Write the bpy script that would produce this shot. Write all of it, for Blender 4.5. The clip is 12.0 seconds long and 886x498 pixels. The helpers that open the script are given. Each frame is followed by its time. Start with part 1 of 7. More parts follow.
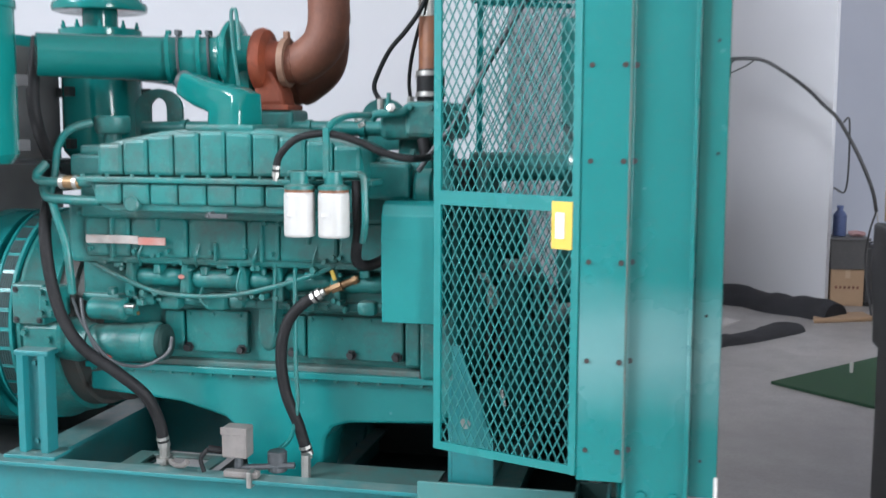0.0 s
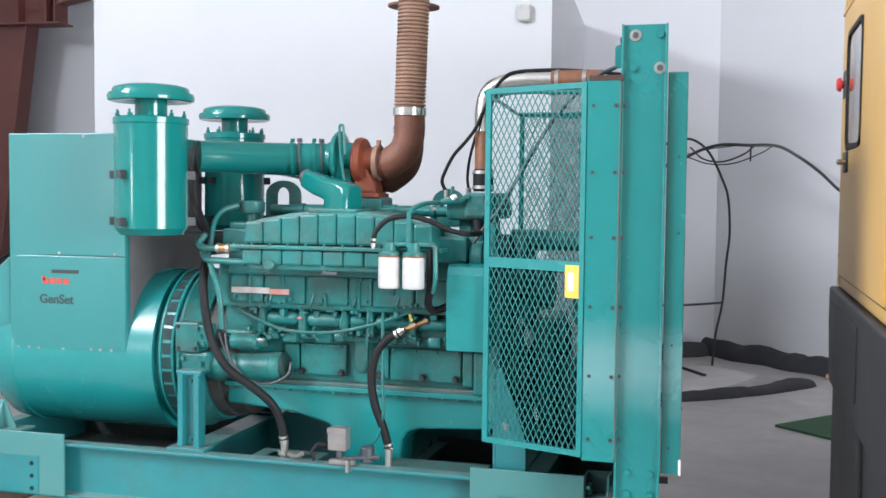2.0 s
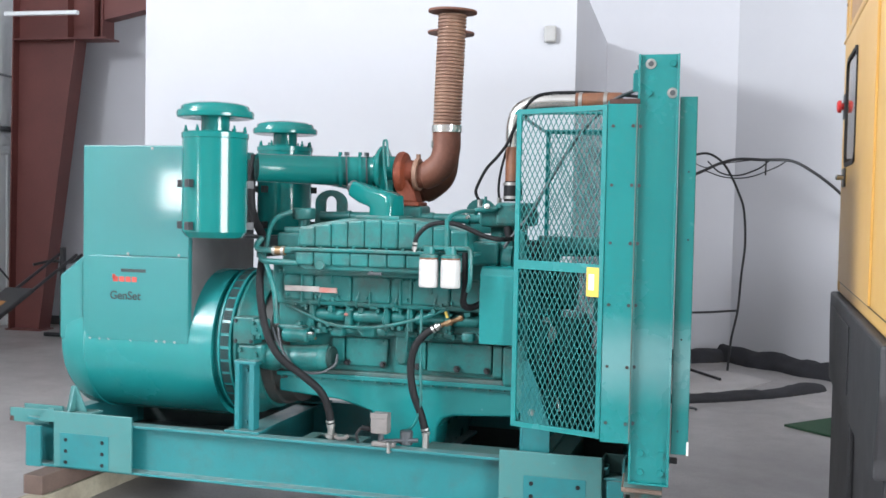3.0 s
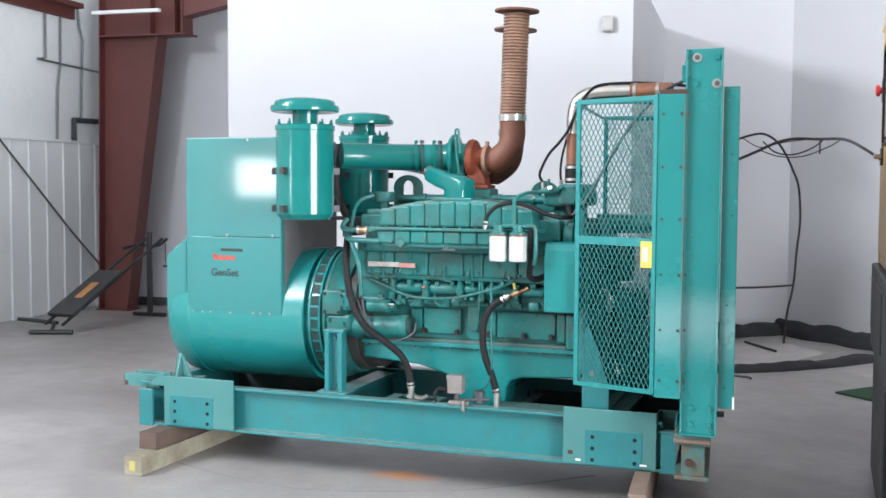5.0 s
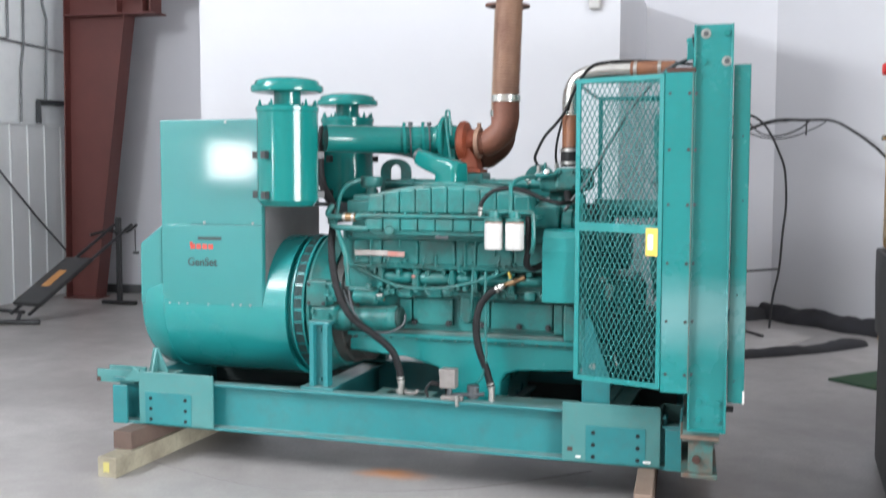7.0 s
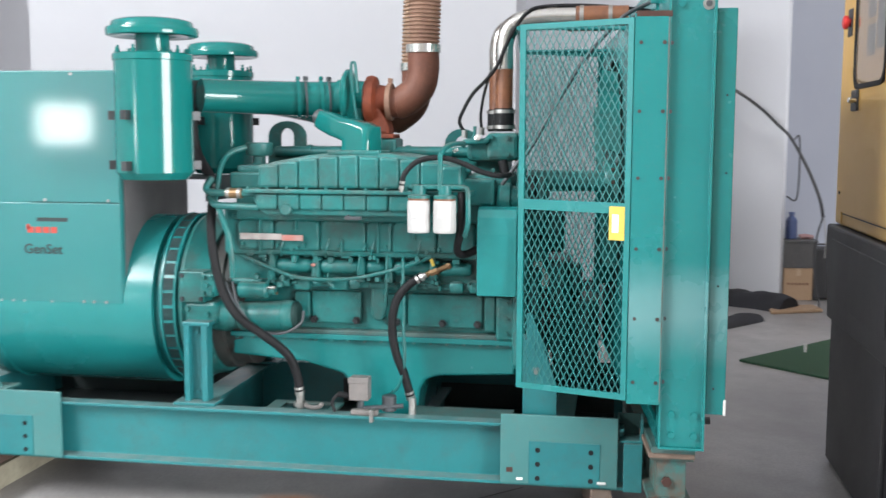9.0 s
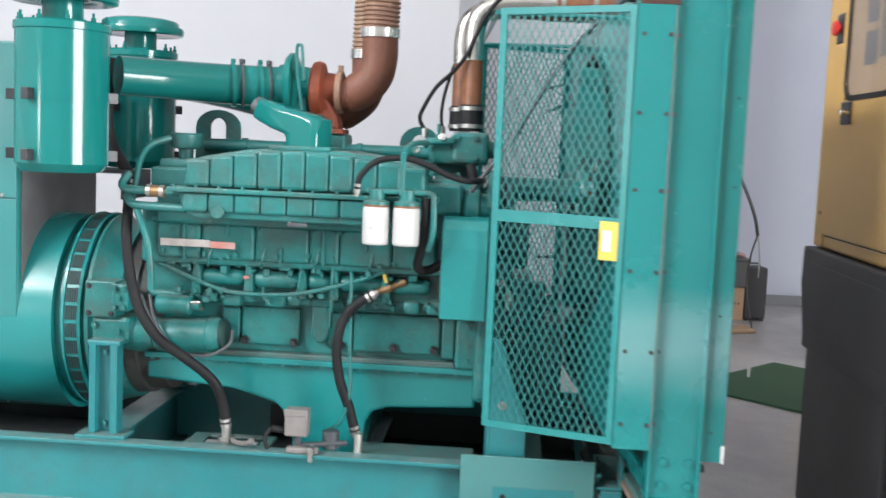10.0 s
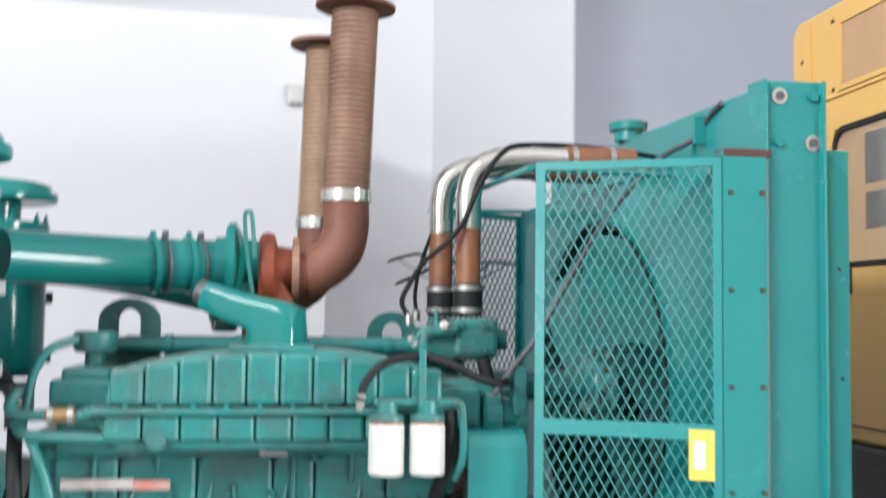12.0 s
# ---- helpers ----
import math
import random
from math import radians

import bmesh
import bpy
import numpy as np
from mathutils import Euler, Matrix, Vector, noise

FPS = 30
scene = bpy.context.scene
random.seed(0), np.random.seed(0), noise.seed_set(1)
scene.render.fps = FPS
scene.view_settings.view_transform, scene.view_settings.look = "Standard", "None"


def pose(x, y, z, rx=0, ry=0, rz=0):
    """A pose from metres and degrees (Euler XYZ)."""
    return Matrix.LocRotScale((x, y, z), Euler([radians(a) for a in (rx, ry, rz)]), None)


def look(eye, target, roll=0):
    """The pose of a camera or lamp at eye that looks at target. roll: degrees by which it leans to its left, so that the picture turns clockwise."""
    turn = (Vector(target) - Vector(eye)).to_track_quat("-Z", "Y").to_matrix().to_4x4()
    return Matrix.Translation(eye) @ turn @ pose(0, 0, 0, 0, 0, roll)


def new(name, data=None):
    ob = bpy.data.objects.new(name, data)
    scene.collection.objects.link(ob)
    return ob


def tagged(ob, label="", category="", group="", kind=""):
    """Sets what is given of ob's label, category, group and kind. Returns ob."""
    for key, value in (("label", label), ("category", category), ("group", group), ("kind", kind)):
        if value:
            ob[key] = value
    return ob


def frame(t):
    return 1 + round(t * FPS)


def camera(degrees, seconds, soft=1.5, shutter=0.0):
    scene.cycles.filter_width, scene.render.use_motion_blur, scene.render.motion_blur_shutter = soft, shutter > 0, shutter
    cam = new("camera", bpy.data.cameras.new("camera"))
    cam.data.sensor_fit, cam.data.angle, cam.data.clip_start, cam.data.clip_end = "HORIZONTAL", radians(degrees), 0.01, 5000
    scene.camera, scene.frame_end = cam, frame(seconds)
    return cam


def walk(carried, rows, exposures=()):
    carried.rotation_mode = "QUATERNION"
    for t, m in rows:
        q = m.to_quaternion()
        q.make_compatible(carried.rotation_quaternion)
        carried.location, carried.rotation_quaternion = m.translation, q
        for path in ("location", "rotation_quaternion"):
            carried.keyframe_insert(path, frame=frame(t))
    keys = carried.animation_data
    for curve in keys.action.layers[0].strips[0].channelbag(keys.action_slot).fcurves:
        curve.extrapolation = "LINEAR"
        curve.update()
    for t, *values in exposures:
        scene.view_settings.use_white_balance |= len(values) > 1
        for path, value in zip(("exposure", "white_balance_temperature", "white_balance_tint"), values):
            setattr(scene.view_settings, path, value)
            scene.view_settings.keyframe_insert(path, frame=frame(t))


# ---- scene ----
cam = camera(45.2, 12.0, soft=1.5, shutter=0.8)
PATH = [
    (0, (1.023, -2.959, 1.516), (0.604, -1.017, 1.285), 0.2),
    (0.5, (1.144, -3.24, 1.533), (0.7, -1.3, 1.339), 0.6),
    (1, (1.242, -3.58, 1.55), (0.71, -1.662, 1.346), 2.9),
    (1.5, (1.254, -3.902, 1.569), (0.765, -1.968, 1.415), 2.0),
    (2, (1.314, -4.138, 1.58), (0.789, -2.212, 1.477), 0.6),
    (2.5, (1.385, -4.38, 1.568), (0.803, -2.47, 1.442), 2.0),
    (3, (1.39, -4.623, 1.573), (0.825, -2.706, 1.489), 1.1),
    (3.5, (1.39, -4.829, 1.586), (0.812, -2.919, 1.457), -1.1),
    (5.5, (1.535, -5.17, 1.571), (0.838, -3.299, 1.452), 1.0),
    (6, (1.505, -5.104, 1.591), (0.812, -3.233, 1.444), 1.4),
    (6.5, (1.404, -4.988, 1.579), (0.734, -3.107, 1.463), 0.6),
    (7, (1.315, -4.929, 1.583), (0.698, -3.033, 1.432), 0.1),
    (7.2, (1.301, -4.907, 1.582), (0.672, -3.017, 1.395), -0.2),
    (8.8, (0.861, -4.191, 1.55), (0.485, -2.236, 1.356), 0.6),
    (9, (0.758, -4.124, 1.579), (0.435, -2.162, 1.365), 0.3),
    (9.5, (0.641, -3.874, 1.564), (0.427, -1.894, 1.383), 1.0),
    (10, (0.476, -3.602, 1.548), (0.337, -1.617, 1.349), 2.5),
    (10.5, (0.331, -3.349, 1.587), (0.167, -1.358, 1.487), 1.7),
    (11, (0.169, -3.106, 1.549), (0.137, -1.107, 1.49), 2.7),
    (11.5, (-0.04, -2.904, 1.582), (0.121, -0.911, 1.569), 4.2),
    (12, (-0.249, -2.751, 1.588), (0.051, -0.778, 1.717), 0.7),
]
EXPOSURES = [(0.0, -0.35, 6150, 10), (1.5, -0.31, 6200, 10), (3.5, -0.21, 6250, 10), (6.5, -0.19, 6350, 10), (9.0, -0.28, 6450, 10), (10.5, -0.22, 6480, 10), (12.0, -0.19, 6500, 10)]
walk(cam, [(t, look(eye, target, roll)) for t, eye, target, roll in PATH], EXPOSURES)

# ---- world and light ----
world = bpy.data.worlds.new("world")
scene.world = world
world.use_nodes = True
wn = world.node_tree
sky = wn.nodes.new("ShaderNodeTexSky")
sky.sky_type = "NISHITA"
sky.sun_disc = False
sky.sun_elevation = radians(48)
sky.sun_rotation = radians(150)
wn.links.new(sky.outputs[0], wn.nodes["Background"].inputs[0])
wn.nodes["Background"].inputs[1].default_value = 0.12


BUILD = Matrix.Rotation(radians(4.0), 4, "Z")   # the hall stands turned a little against the generator set


def area_light(name, at, target, w, h, power, color):
    data = bpy.data.lights.new(name, "AREA")
    data.shape, data.size, data.size_y, data.energy, data.color = "RECTANGLE", w, h, power, color
    ob = new(name, data)
    ob.matrix_world = look(at, target)
    return ob


area_light("daylight_bay_door", (9.7, -6.0, 2.0), (0.0, -1.0, 2.0), 5.0, 3.6, 2600, (0.95, 0.975, 1.0))
area_light("daylight_front_door", (-1.0, -15.7, 1.75), (-0.6, 0.0, 1.9), 9.0, 3.2, 25, (0.95, 0.975, 1.0))
area_light("daylight_side_window", (-6.30, -8.45, 1.69), (0.0, -7.9, 1.68), 1.18, 0.51, 120, (1.0, 1.0, 1.0))
area_light("daylight_high_window", (-6.40, -6.15, 5.80), (0.5, -4.9, 4.5), 5.0, 0.9, 1800, (0.95, 0.975, 1.0))


# ---- materials ----
def node_mat(name):
    m = bpy.data.materials.new(name)
    m.use_nodes = True
    t = m.node_tree
    return m, t, t.nodes, t.nodes["Principled BSDF"]


def noise_node(t, scale, detail=4.0, rough=0.6, vec=None):
    n = t.nodes.new("ShaderNodeTexNoise")
    n.inputs["Scale"].default_value, n.inputs["Detail"].default_value, n.inputs["Roughness"].default_value = scale, detail, rough
    if vec is not None:
        t.links.new(vec, n.inputs["Vector"])
    return n


def ramp_node(t, src, stops):
    r = t.nodes.new("ShaderNodeValToRGB")
    els = r.color_ramp.elements
    while len(els) < len(stops):
        els.new(0.5)
    for e, (p, c) in zip(els, stops):
        e.position, e.color = p, (*c, 1) if len(c) == 3 else c
    t.links.new(src, r.inputs[0])
    return r


def mix_node(t, fac, a, b):
    m = t.nodes.new("ShaderNodeMix")
    m.data_type = "RGBA"
    for sock, val in ((m.inputs[0], fac), (m.inputs[6], a), (m.inputs[7], b)):
        if isinstance(val, (int, float)):
            sock.default_value = val
        elif isinstance(val, tuple):
            sock.default_value = (*val, 1)
        else:
            t.links.new(val, sock)
    return m.outputs[2]


def worn(name, base, second, dirt, rough=0.45, metal=0.0, coarse=2.5, fine=40.0, dirt_amount=0.35, bump=0.05, spread=0.12, coat=0.0, bump_scale=None, dust=0.0, grime=0.0, shine=0.5, pale_band=0.0, coat_rough=0.12):
    """Paint or metal: base mottled with second at a large scale, dirt specks at a small one, uneven gloss and fine relief."""
    m, t, n, b = node_mat(name)
    geo = n.new("ShaderNodeNewGeometry")
    big = noise_node(t, coarse, 5, 0.6, geo.outputs["Position"])
    sml = noise_node(t, fine, 6, 0.7, geo.outputs["Position"])
    f1 = ramp_node(t, big.outputs[0], [(0.35, (0, 0, 0)), (0.7, (1, 1, 1))])
    f2 = ramp_node(t, sml.outputs[0], [(0.52, (0, 0, 0)), (0.78, (dirt_amount,) * 3)])
    c = mix_node(t, f1.outputs[0], base, second)
    c = mix_node(t, f2.outputs[0], c, dirt)
    if grime:   # brown greasy patches and pale dry scuffs
        gr = noise_node(t, 7.0, 8, 0.75, geo.outputs["Position"])
        fg = ramp_node(t, gr.outputs[0], [(0.46, (0, 0, 0)), (0.66, (grime,) * 3)])
        c = mix_node(t, fg.outputs[0], c, (0.050, 0.058, 0.048))
        sc = noise_node(t, 17.0, 6, 0.8, geo.outputs["Position"])
        fs = ramp_node(t, sc.outputs[0], [(0.56, (0, 0, 0)), (0.68, (grime * 0.7,) * 3)])
        c = mix_node(t, fs.outputs[0], c, (0.10, 0.21, 0.19))
    if dust:    # settled dust on faces that look up
        sx = n.new("ShaderNodeSeparateXYZ")
        t.links.new(geo.outputs["Normal"], sx.inputs[0])
        fd = ramp_node(t, sx.outputs[2], [(0.75, (0, 0, 0)), (0.97, (dust,) * 3)])
        md = noise_node(t, 16.0, 4, 0.6, geo.outputs["Position"])
        fm = ramp_node(t, md.outputs[0], [(0.3, (0.25, 0.25, 0.25)), (0.65, (1, 1, 1))])
        mm = n.new("ShaderNodeMath")
        mm.operation = "MULTIPLY"
        t.links.new(fd.outputs[0], mm.inputs[0])
        t.links.new(fm.outputs[0], mm.inputs[1])
        c = mix_node(t, mm.outputs[0], c, (0.27, 0.25, 0.22))
    if pale_band:   # a paler band across the sheet, centred on a height
        sz = n.new("ShaderNodeSeparateXYZ")
        t.links.new(geo.outputs["Position"], sz.inputs[0])
        wob = noise_node(t, 2.6, 4, 0.6, geo.outputs["Position"])
        half = n.new("ShaderNodeMath")
        half.operation = "MULTIPLY"
        t.links.new(sz.outputs[2], half.inputs[0])
        half.inputs[1].default_value = 0.5
        am = n.new("ShaderNodeMath")
        am.operation = "MULTIPLY_ADD"
        t.links.new(wob.outputs[0], am.inputs[0])
        am.inputs[1].default_value = 0.10
        t.links.new(half.outputs[0], am.inputs[2])
        mid = pale_band * 0.5 + 0.05
        fc = ramp_node(t, am.outputs[0], [(mid - 0.10, (0, 0, 0)), (mid - 0.02, (0.36,) * 3), (mid + 0.03, (0.30,) * 3), (mid + 0.09, (0, 0, 0))])
        c = mix_node(t, fc.outputs[0], c, (0.30, 0.42, 0.43))
    t.links.new(c, b.inputs["Base Color"])
    b.inputs["Metallic"].default_value = metal
    b.inputs["Specular IOR Level"].default_value = shine
    mr = n.new("ShaderNodeMapRange")
    mr.inputs[3].default_value, mr.inputs[4].default_value = rough - spread, rough + spread
    t.links.new(big.outputs[0], mr.inputs[0])
    t.links.new(mr.outputs[0], b.inputs["Roughness"])
    if coat:
        b.inputs["Coat Weight"].default_value, b.inputs["Coat Roughness"].default_value = coat, coat_rough
    bp = n.new("ShaderNodeBump")
    bp.inputs["Strength"].default_value, bp.inputs["Distance"].default_value = bump, 0.01
    if bump_scale:
        rel = noise_node(t, bump_scale, 3, 0.5, geo.outputs["Position"])
        t.links.new(rel.outputs[0], bp.inputs["Height"])
    else:
        t.links.new(sml.outputs[0], bp.inputs["Height"])
    t.links.new(bp.outputs[0], b.inputs["Normal"])
    return m


TEAL = worn("teal_sheet_paint", (0.009, 0.168, 0.165), (0.013, 0.186, 0.182), (0.03, 0.18, 0.17), 0.26, coarse=1.6, fine=55, dirt_amount=0.2, bump=0.03, spread=0.08, bump_scale=3.0)
TEAL_SHEET = worn("banded_teal_radiator_paint", (0.009, 0.168, 0.165), (0.013, 0.190, 0.186), (0.05, 0.16, 0.15), 0.27, coarse=1.9, fine=45, dirt_amount=0.35, bump=0.04, spread=0.10, bump_scale=3.0, pale_band=0.95)
TEAL_PANEL = worn("teal_polished_sheet_paint", (0.008, 0.148, 0.144), (0.011, 0.160, 0.156), (0.03, 0.16, 0.15), 0.34, coarse=1.2, fine=55, dirt_amount=0.15, bump=0.006, spread=0.05, bump_scale=2.2, coat=0.45, coat_rough=0.07)
TEAL_CAST = worn("teal_cast_iron_paint", (0.006, 0.124, 0.117), (0.010, 0.150, 0.141), (0.022, 0.075, 0.066), 0.40, coarse=5, fine=45, dirt_amount=0.55, bump=0.2, dust=0.4, grime=0.62, shine=0.45)
TEAL_SKID = worn("teal_steel_skid_paint", (0.010, 0.142, 0.152), (0.018, 0.168, 0.176), (0.05, 0.11, 0.112), 0.42, coarse=2.2, fine=30, dirt_amount=0.45, bump=0.06, dust=0.45, grime=0.2)
TEAL_GLOSS = worn("teal_glossy_paint", (0.005, 0.124, 0.114), (0.008, 0.139, 0.129), (0.02, 0.13, 0.12), 0.13, coarse=2, fine=50, dirt_amount=0.25, bump=0.02, spread=0.04, bump_scale=5.0, shine=0.32)
TEAL_MESH = worn("teal_mesh_paint", (0.012, 0.135, 0.130), (0.016, 0.155, 0.150), (0.03, 0.12, 0.11), 0.45, coarse=3, fine=60, dirt_amount=0.3)
DUSTY = worn("dusty_teal_steel", (0.032, 0.115, 0.108), (0.075, 0.105, 0.095), (0.10, 0.06, 0.045), 0.55, coarse=9, fine=40, dirt_amount=0.7, bump=0.1)
PLATE = worn("scuffed_rating_plate", (0.40, 0.37, 0.35), (0.27, 0.24, 0.22), (0.42, 0.22, 0.17), 0.5, coarse=14, fine=60, dirt_amount=0.6)
RED_FADED = worn("faded_red_print", (0.42, 0.16, 0.13), (0.40, 0.28, 0.25), (0.3, 0.1, 0.08), 0.5, coarse=16, fine=60, dirt_amount=0.5)
# dark for greasy steel and for shade painted into hollow parts
DARK = worn("dark_shade_and_grease_steel", (0.010, 0.030, 0.028), (0.02, 0.05, 0.045), (0.03, 0.03, 0.03), 0.6, shine=0.2)
RUST = worn("rusty_iron", (0.15, 0.050, 0.026), (0.10, 0.036, 0.022), (0.20, 0.075, 0.04), 0.62, coarse=9, fine=70, dirt_amount=0.6, bump=0.25)
# rust, and the dark brown of the belt guard's hollow
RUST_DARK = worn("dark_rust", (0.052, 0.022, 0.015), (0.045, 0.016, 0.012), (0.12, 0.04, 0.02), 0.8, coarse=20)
RUST_RED = worn("rust_red_turbine_housing", (0.20, 0.036, 0.010), (0.12, 0.026, 0.010), (0.06, 0.02, 0.01), 0.7, coarse=12, fine=60, dirt_amount=0.6, bump=0.25)
RUST_TAN = worn("tan_rusty_flex_pipe", (0.25, 0.145, 0.095), (0.18, 0.095, 0.065), (0.33, 0.22, 0.15), 0.6, metal=0.1, coarse=8, fine=80, dirt_amount=0.6, bump=0.1)
SLOT_DARK = worn("dark_teal_slot", (0.007, 0.036, 0.036), (0.009, 0.028, 0.028), (0.02, 0.03, 0.03), 0.7)
# black of the crank pulley, and of the shade inside the skid
PULLEY_SHADE_BLACK = worn("pulley_shade_black_steel", (0.014, 0.024, 0.023), (0.010, 0.016, 0.016), (0.05, 0.045, 0.04), 0.5, coarse=6, fine=40, dirt_amount=0.3)
DARK_BROWN = worn("dark_brown_casting", (0.045, 0.036, 0.033), (0.03, 0.045, 0.042), (0.07, 0.045, 0.035), 0.6, coarse=9, fine=40, dirt_amount=0.5, bump=0.15)
SAGE = worn("dusty_sage_teal_paint", (0.040, 0.162, 0.158), (0.058, 0.18, 0.172), (0.10, 0.12, 0.11), 0.5, coarse=2.2, fine=30, dirt_amount=0.45, bump=0.05, dust=0.3)
RIVET = worn("dark_rivet_steel", (0.030, 0.020, 0.019), (0.045, 0.024, 0.02), (0.02, 0.02, 0.02), 0.7, coarse=20)
FAINT_PRINT = worn("faint_grey_print", (0.42, 0.41, 0.40), (0.5, 0.49, 0.48), (0.3, 0.3, 0.3), 0.6)
CRACK = worn("dirt_filled_crack", (0.14, 0.13, 0.125), (0.17, 0.16, 0.155), (0.08, 0.075, 0.07), 0.9, coarse=3)
BARE_GREY = worn("bare_grey_sheet", (0.125, 0.12, 0.12), (0.10, 0.095, 0.095), (0.10, 0.09, 0.085), 0.6, coarse=4, fine=40, dirt_amount=0.4)
RUST_PALE = worn("pale_tan_flex_pipe", (0.31, 0.20, 0.13), (0.24, 0.15, 0.095), (0.40, 0.29, 0.20), 0.6, metal=0.1, coarse=8, fine=80, dirt_amount=0.6, bump=0.1)
COPPER = worn("brown_rubber_hose", (0.22, 0.085, 0.035), (0.13, 0.05, 0.028), (0.08, 0.035, 0.02), 0.5, coarse=18)
CHROME = worn("bright_steel_tube", (0.62, 0.61, 0.58), (0.5, 0.48, 0.45), (0.35, 0.28, 0.22), 0.25, metal=1.0, coarse=6, fine=60, dirt_amount=0.3)
ZINC = worn("zinc_steel", (0.42, 0.41, 0.39), (0.30, 0.29, 0.27), (0.16, 0.14, 0.12), 0.42, metal=0.9, coarse=10, fine=70)
BRASS = worn("brass", (0.26, 0.16, 0.075), (0.20, 0.12, 0.06), (0.12, 0.07, 0.04), 0.45, metal=0.6, coarse=15)
RUBBER = worn("black_rubber", (0.009, 0.009, 0.010), (0.015, 0.015, 0.016), (0.05, 0.046, 0.042), 0.6, coarse=8, fine=60, dirt_amount=0.3, shine=0.2)
WHITE_CAN = worn("white_filter_can", (0.47, 0.46, 0.445), (0.42, 0.41, 0.395), (0.31, 0.30, 0.28), 0.4, coarse=8, fine=50, dirt_amount=0.2)
GREY_BOX = worn("grey_painted_box", (0.19, 0.172, 0.162), (0.14, 0.128, 0.12), (0.12, 0.11, 0.10), 0.5, coarse=10)
YELLOW_TAG = worn("yellow_tag", (0.62, 0.44, 0.07), (0.58, 0.41, 0.07), (0.5, 0.3, 0.05), 0.4, dirt_amount=0.15)
WHITE_INK = worn("white_label", (0.75, 0.73, 0.70), (0.7, 0.68, 0.65), (0.5, 0.45, 0.4), 0.5, dirt_amount=0.2)
RED_INK = worn("red_label", (0.42, 0.05, 0.035), (0.36, 0.045, 0.03), (0.22, 0.05, 0.04), 0.5, dirt_amount=0.2)
BLACK_INK = worn("black_label", (0.012, 0.02, 0.02), (0.02, 0.03, 0.03), (0.05, 0.08, 0.08), 0.5, dirt_amount=0.2)
CAT_YELLOW = worn("yellow_enclosure_paint", (0.60, 0.36, 0.10), (0.56, 0.33, 0.09), (0.42, 0.26, 0.09), 0.38, coarse=1.2, fine=40, dirt_amount=0.2, bump=0.02)
CAT_BLACK = worn("black_base_paint", (0.016, 0.016, 0.018), (0.026, 0.025, 0.027), (0.06, 0.055, 0.05), 0.5, coarse=3, fine=40, dirt_amount=0.3)
STEEL_RED = worn("red_oxide_primer_steel", (0.115, 0.032, 0.027), (0.145, 0.043, 0.036), (0.07, 0.03, 0.027), 0.55, coarse=2, fine=30, dirt_amount=0.4)
WALL_WHITE = worn("white_painted_wall", (0.68, 0.68, 0.70), (0.66, 0.66, 0.68), (0.63, 0.63, 0.65), 0.7, coarse=0.8, fine=12, dirt_amount=0.2, bump=0.02)
WALL_GREY = worn("grey_white_liner_wall", (0.55, 0.55, 0.58), (0.53, 0.53, 0.56), (0.50, 0.50, 0.53), 0.7, coarse=0.8, fine=12, dirt_amount=0.2, bump=0.02)
WALL_OFFICE = worn("office_wall_paint", (0.545, 0.545, 0.57), (0.525, 0.525, 0.55), (0.505, 0.505, 0.53), 0.7, coarse=0.8, fine=12, dirt_amount=0.2, bump=0.02)
WALL_ANGLED = worn("pale_grey_wall_paint", (0.55, 0.55, 0.575), (0.53, 0.53, 0.555), (0.51, 0.51, 0.535), 0.7, coarse=0.8, fine=12, dirt_amount=0.2, bump=0.02)
WALL_DARK = worn("blue_grey_wall", (0.29, 0.30, 0.345), (0.27, 0.28, 0.325), (0.25, 0.26, 0.30), 0.7, coarse=0.8, fine=12, dirt_amount=0.2, bump=0.02)
LINER = worn("white_metal_liner_panel", (0.86, 0.89, 0.895), (0.83, 0.86, 0.865), (0.68, 0.70, 0.70), 0.4, coarse=1.0, fine=15, dirt_amount=0.2, bump=0.02)
INSUL = worn("white_insulation_facing", (0.88, 0.905, 0.91), (0.84, 0.875, 0.885), (0.55, 0.6, 0.62), 0.45, coarse=1.5, fine=8, dirt_amount=0.25, bump=0.15, bump_scale=4.0) 
BASE_GREY = worn("dark_grey_vinyl_baseboard", (0.05, 0.052, 0.055), (0.065, 0.067, 0.07), (0.1, 0.1, 0.1), 0.5)
CEIL = worn("white_ceiling_facing", (0.75, 0.75, 0.76), (0.7, 0.7, 0.71), (0.6, 0.6, 0.6), 0.7, coarse=1)
TIMBER_PALE = worn("weathered_pale_timber", (0.30, 0.275, 0.20), (0.17, 0.145, 0.105), (0.08, 0.065, 0.045), 0.8, coarse=5, fine=50, dirt_amount=0.6, bump=0.2)
TIMBER_DARK = worn("dark_brown_timber", (0.10, 0.065, 0.05), (0.075, 0.048, 0.038), (0.04, 0.03, 0.025), 0.8, coarse=7, fine=50, dirt_amount=0.5, bump=0.2)
TIMBER_TAN = worn("tan_timber", (0.185, 0.13, 0.098), (0.145, 0.10, 0.075), (0.11, 0.075, 0.055), 0.8, coarse=7, fine=50, dirt_amount=0.5, bump=0.2)
TURF = worn("green_turf_mat", (0.018, 0.06, 0.030), (0.025, 0.075, 0.036), (0.01, 0.03, 0.015), 0.95, coarse=6, fine=300, dirt_amount=0.8, bump=0.5)
FABRIC = worn("black_net_fabric", (0.010, 0.010, 0.012), (0.02, 0.02, 0.025), (0.035, 0.035, 0.04), 0.9, coarse=5, fine=80, dirt_amount=0.5, bump=0.4)
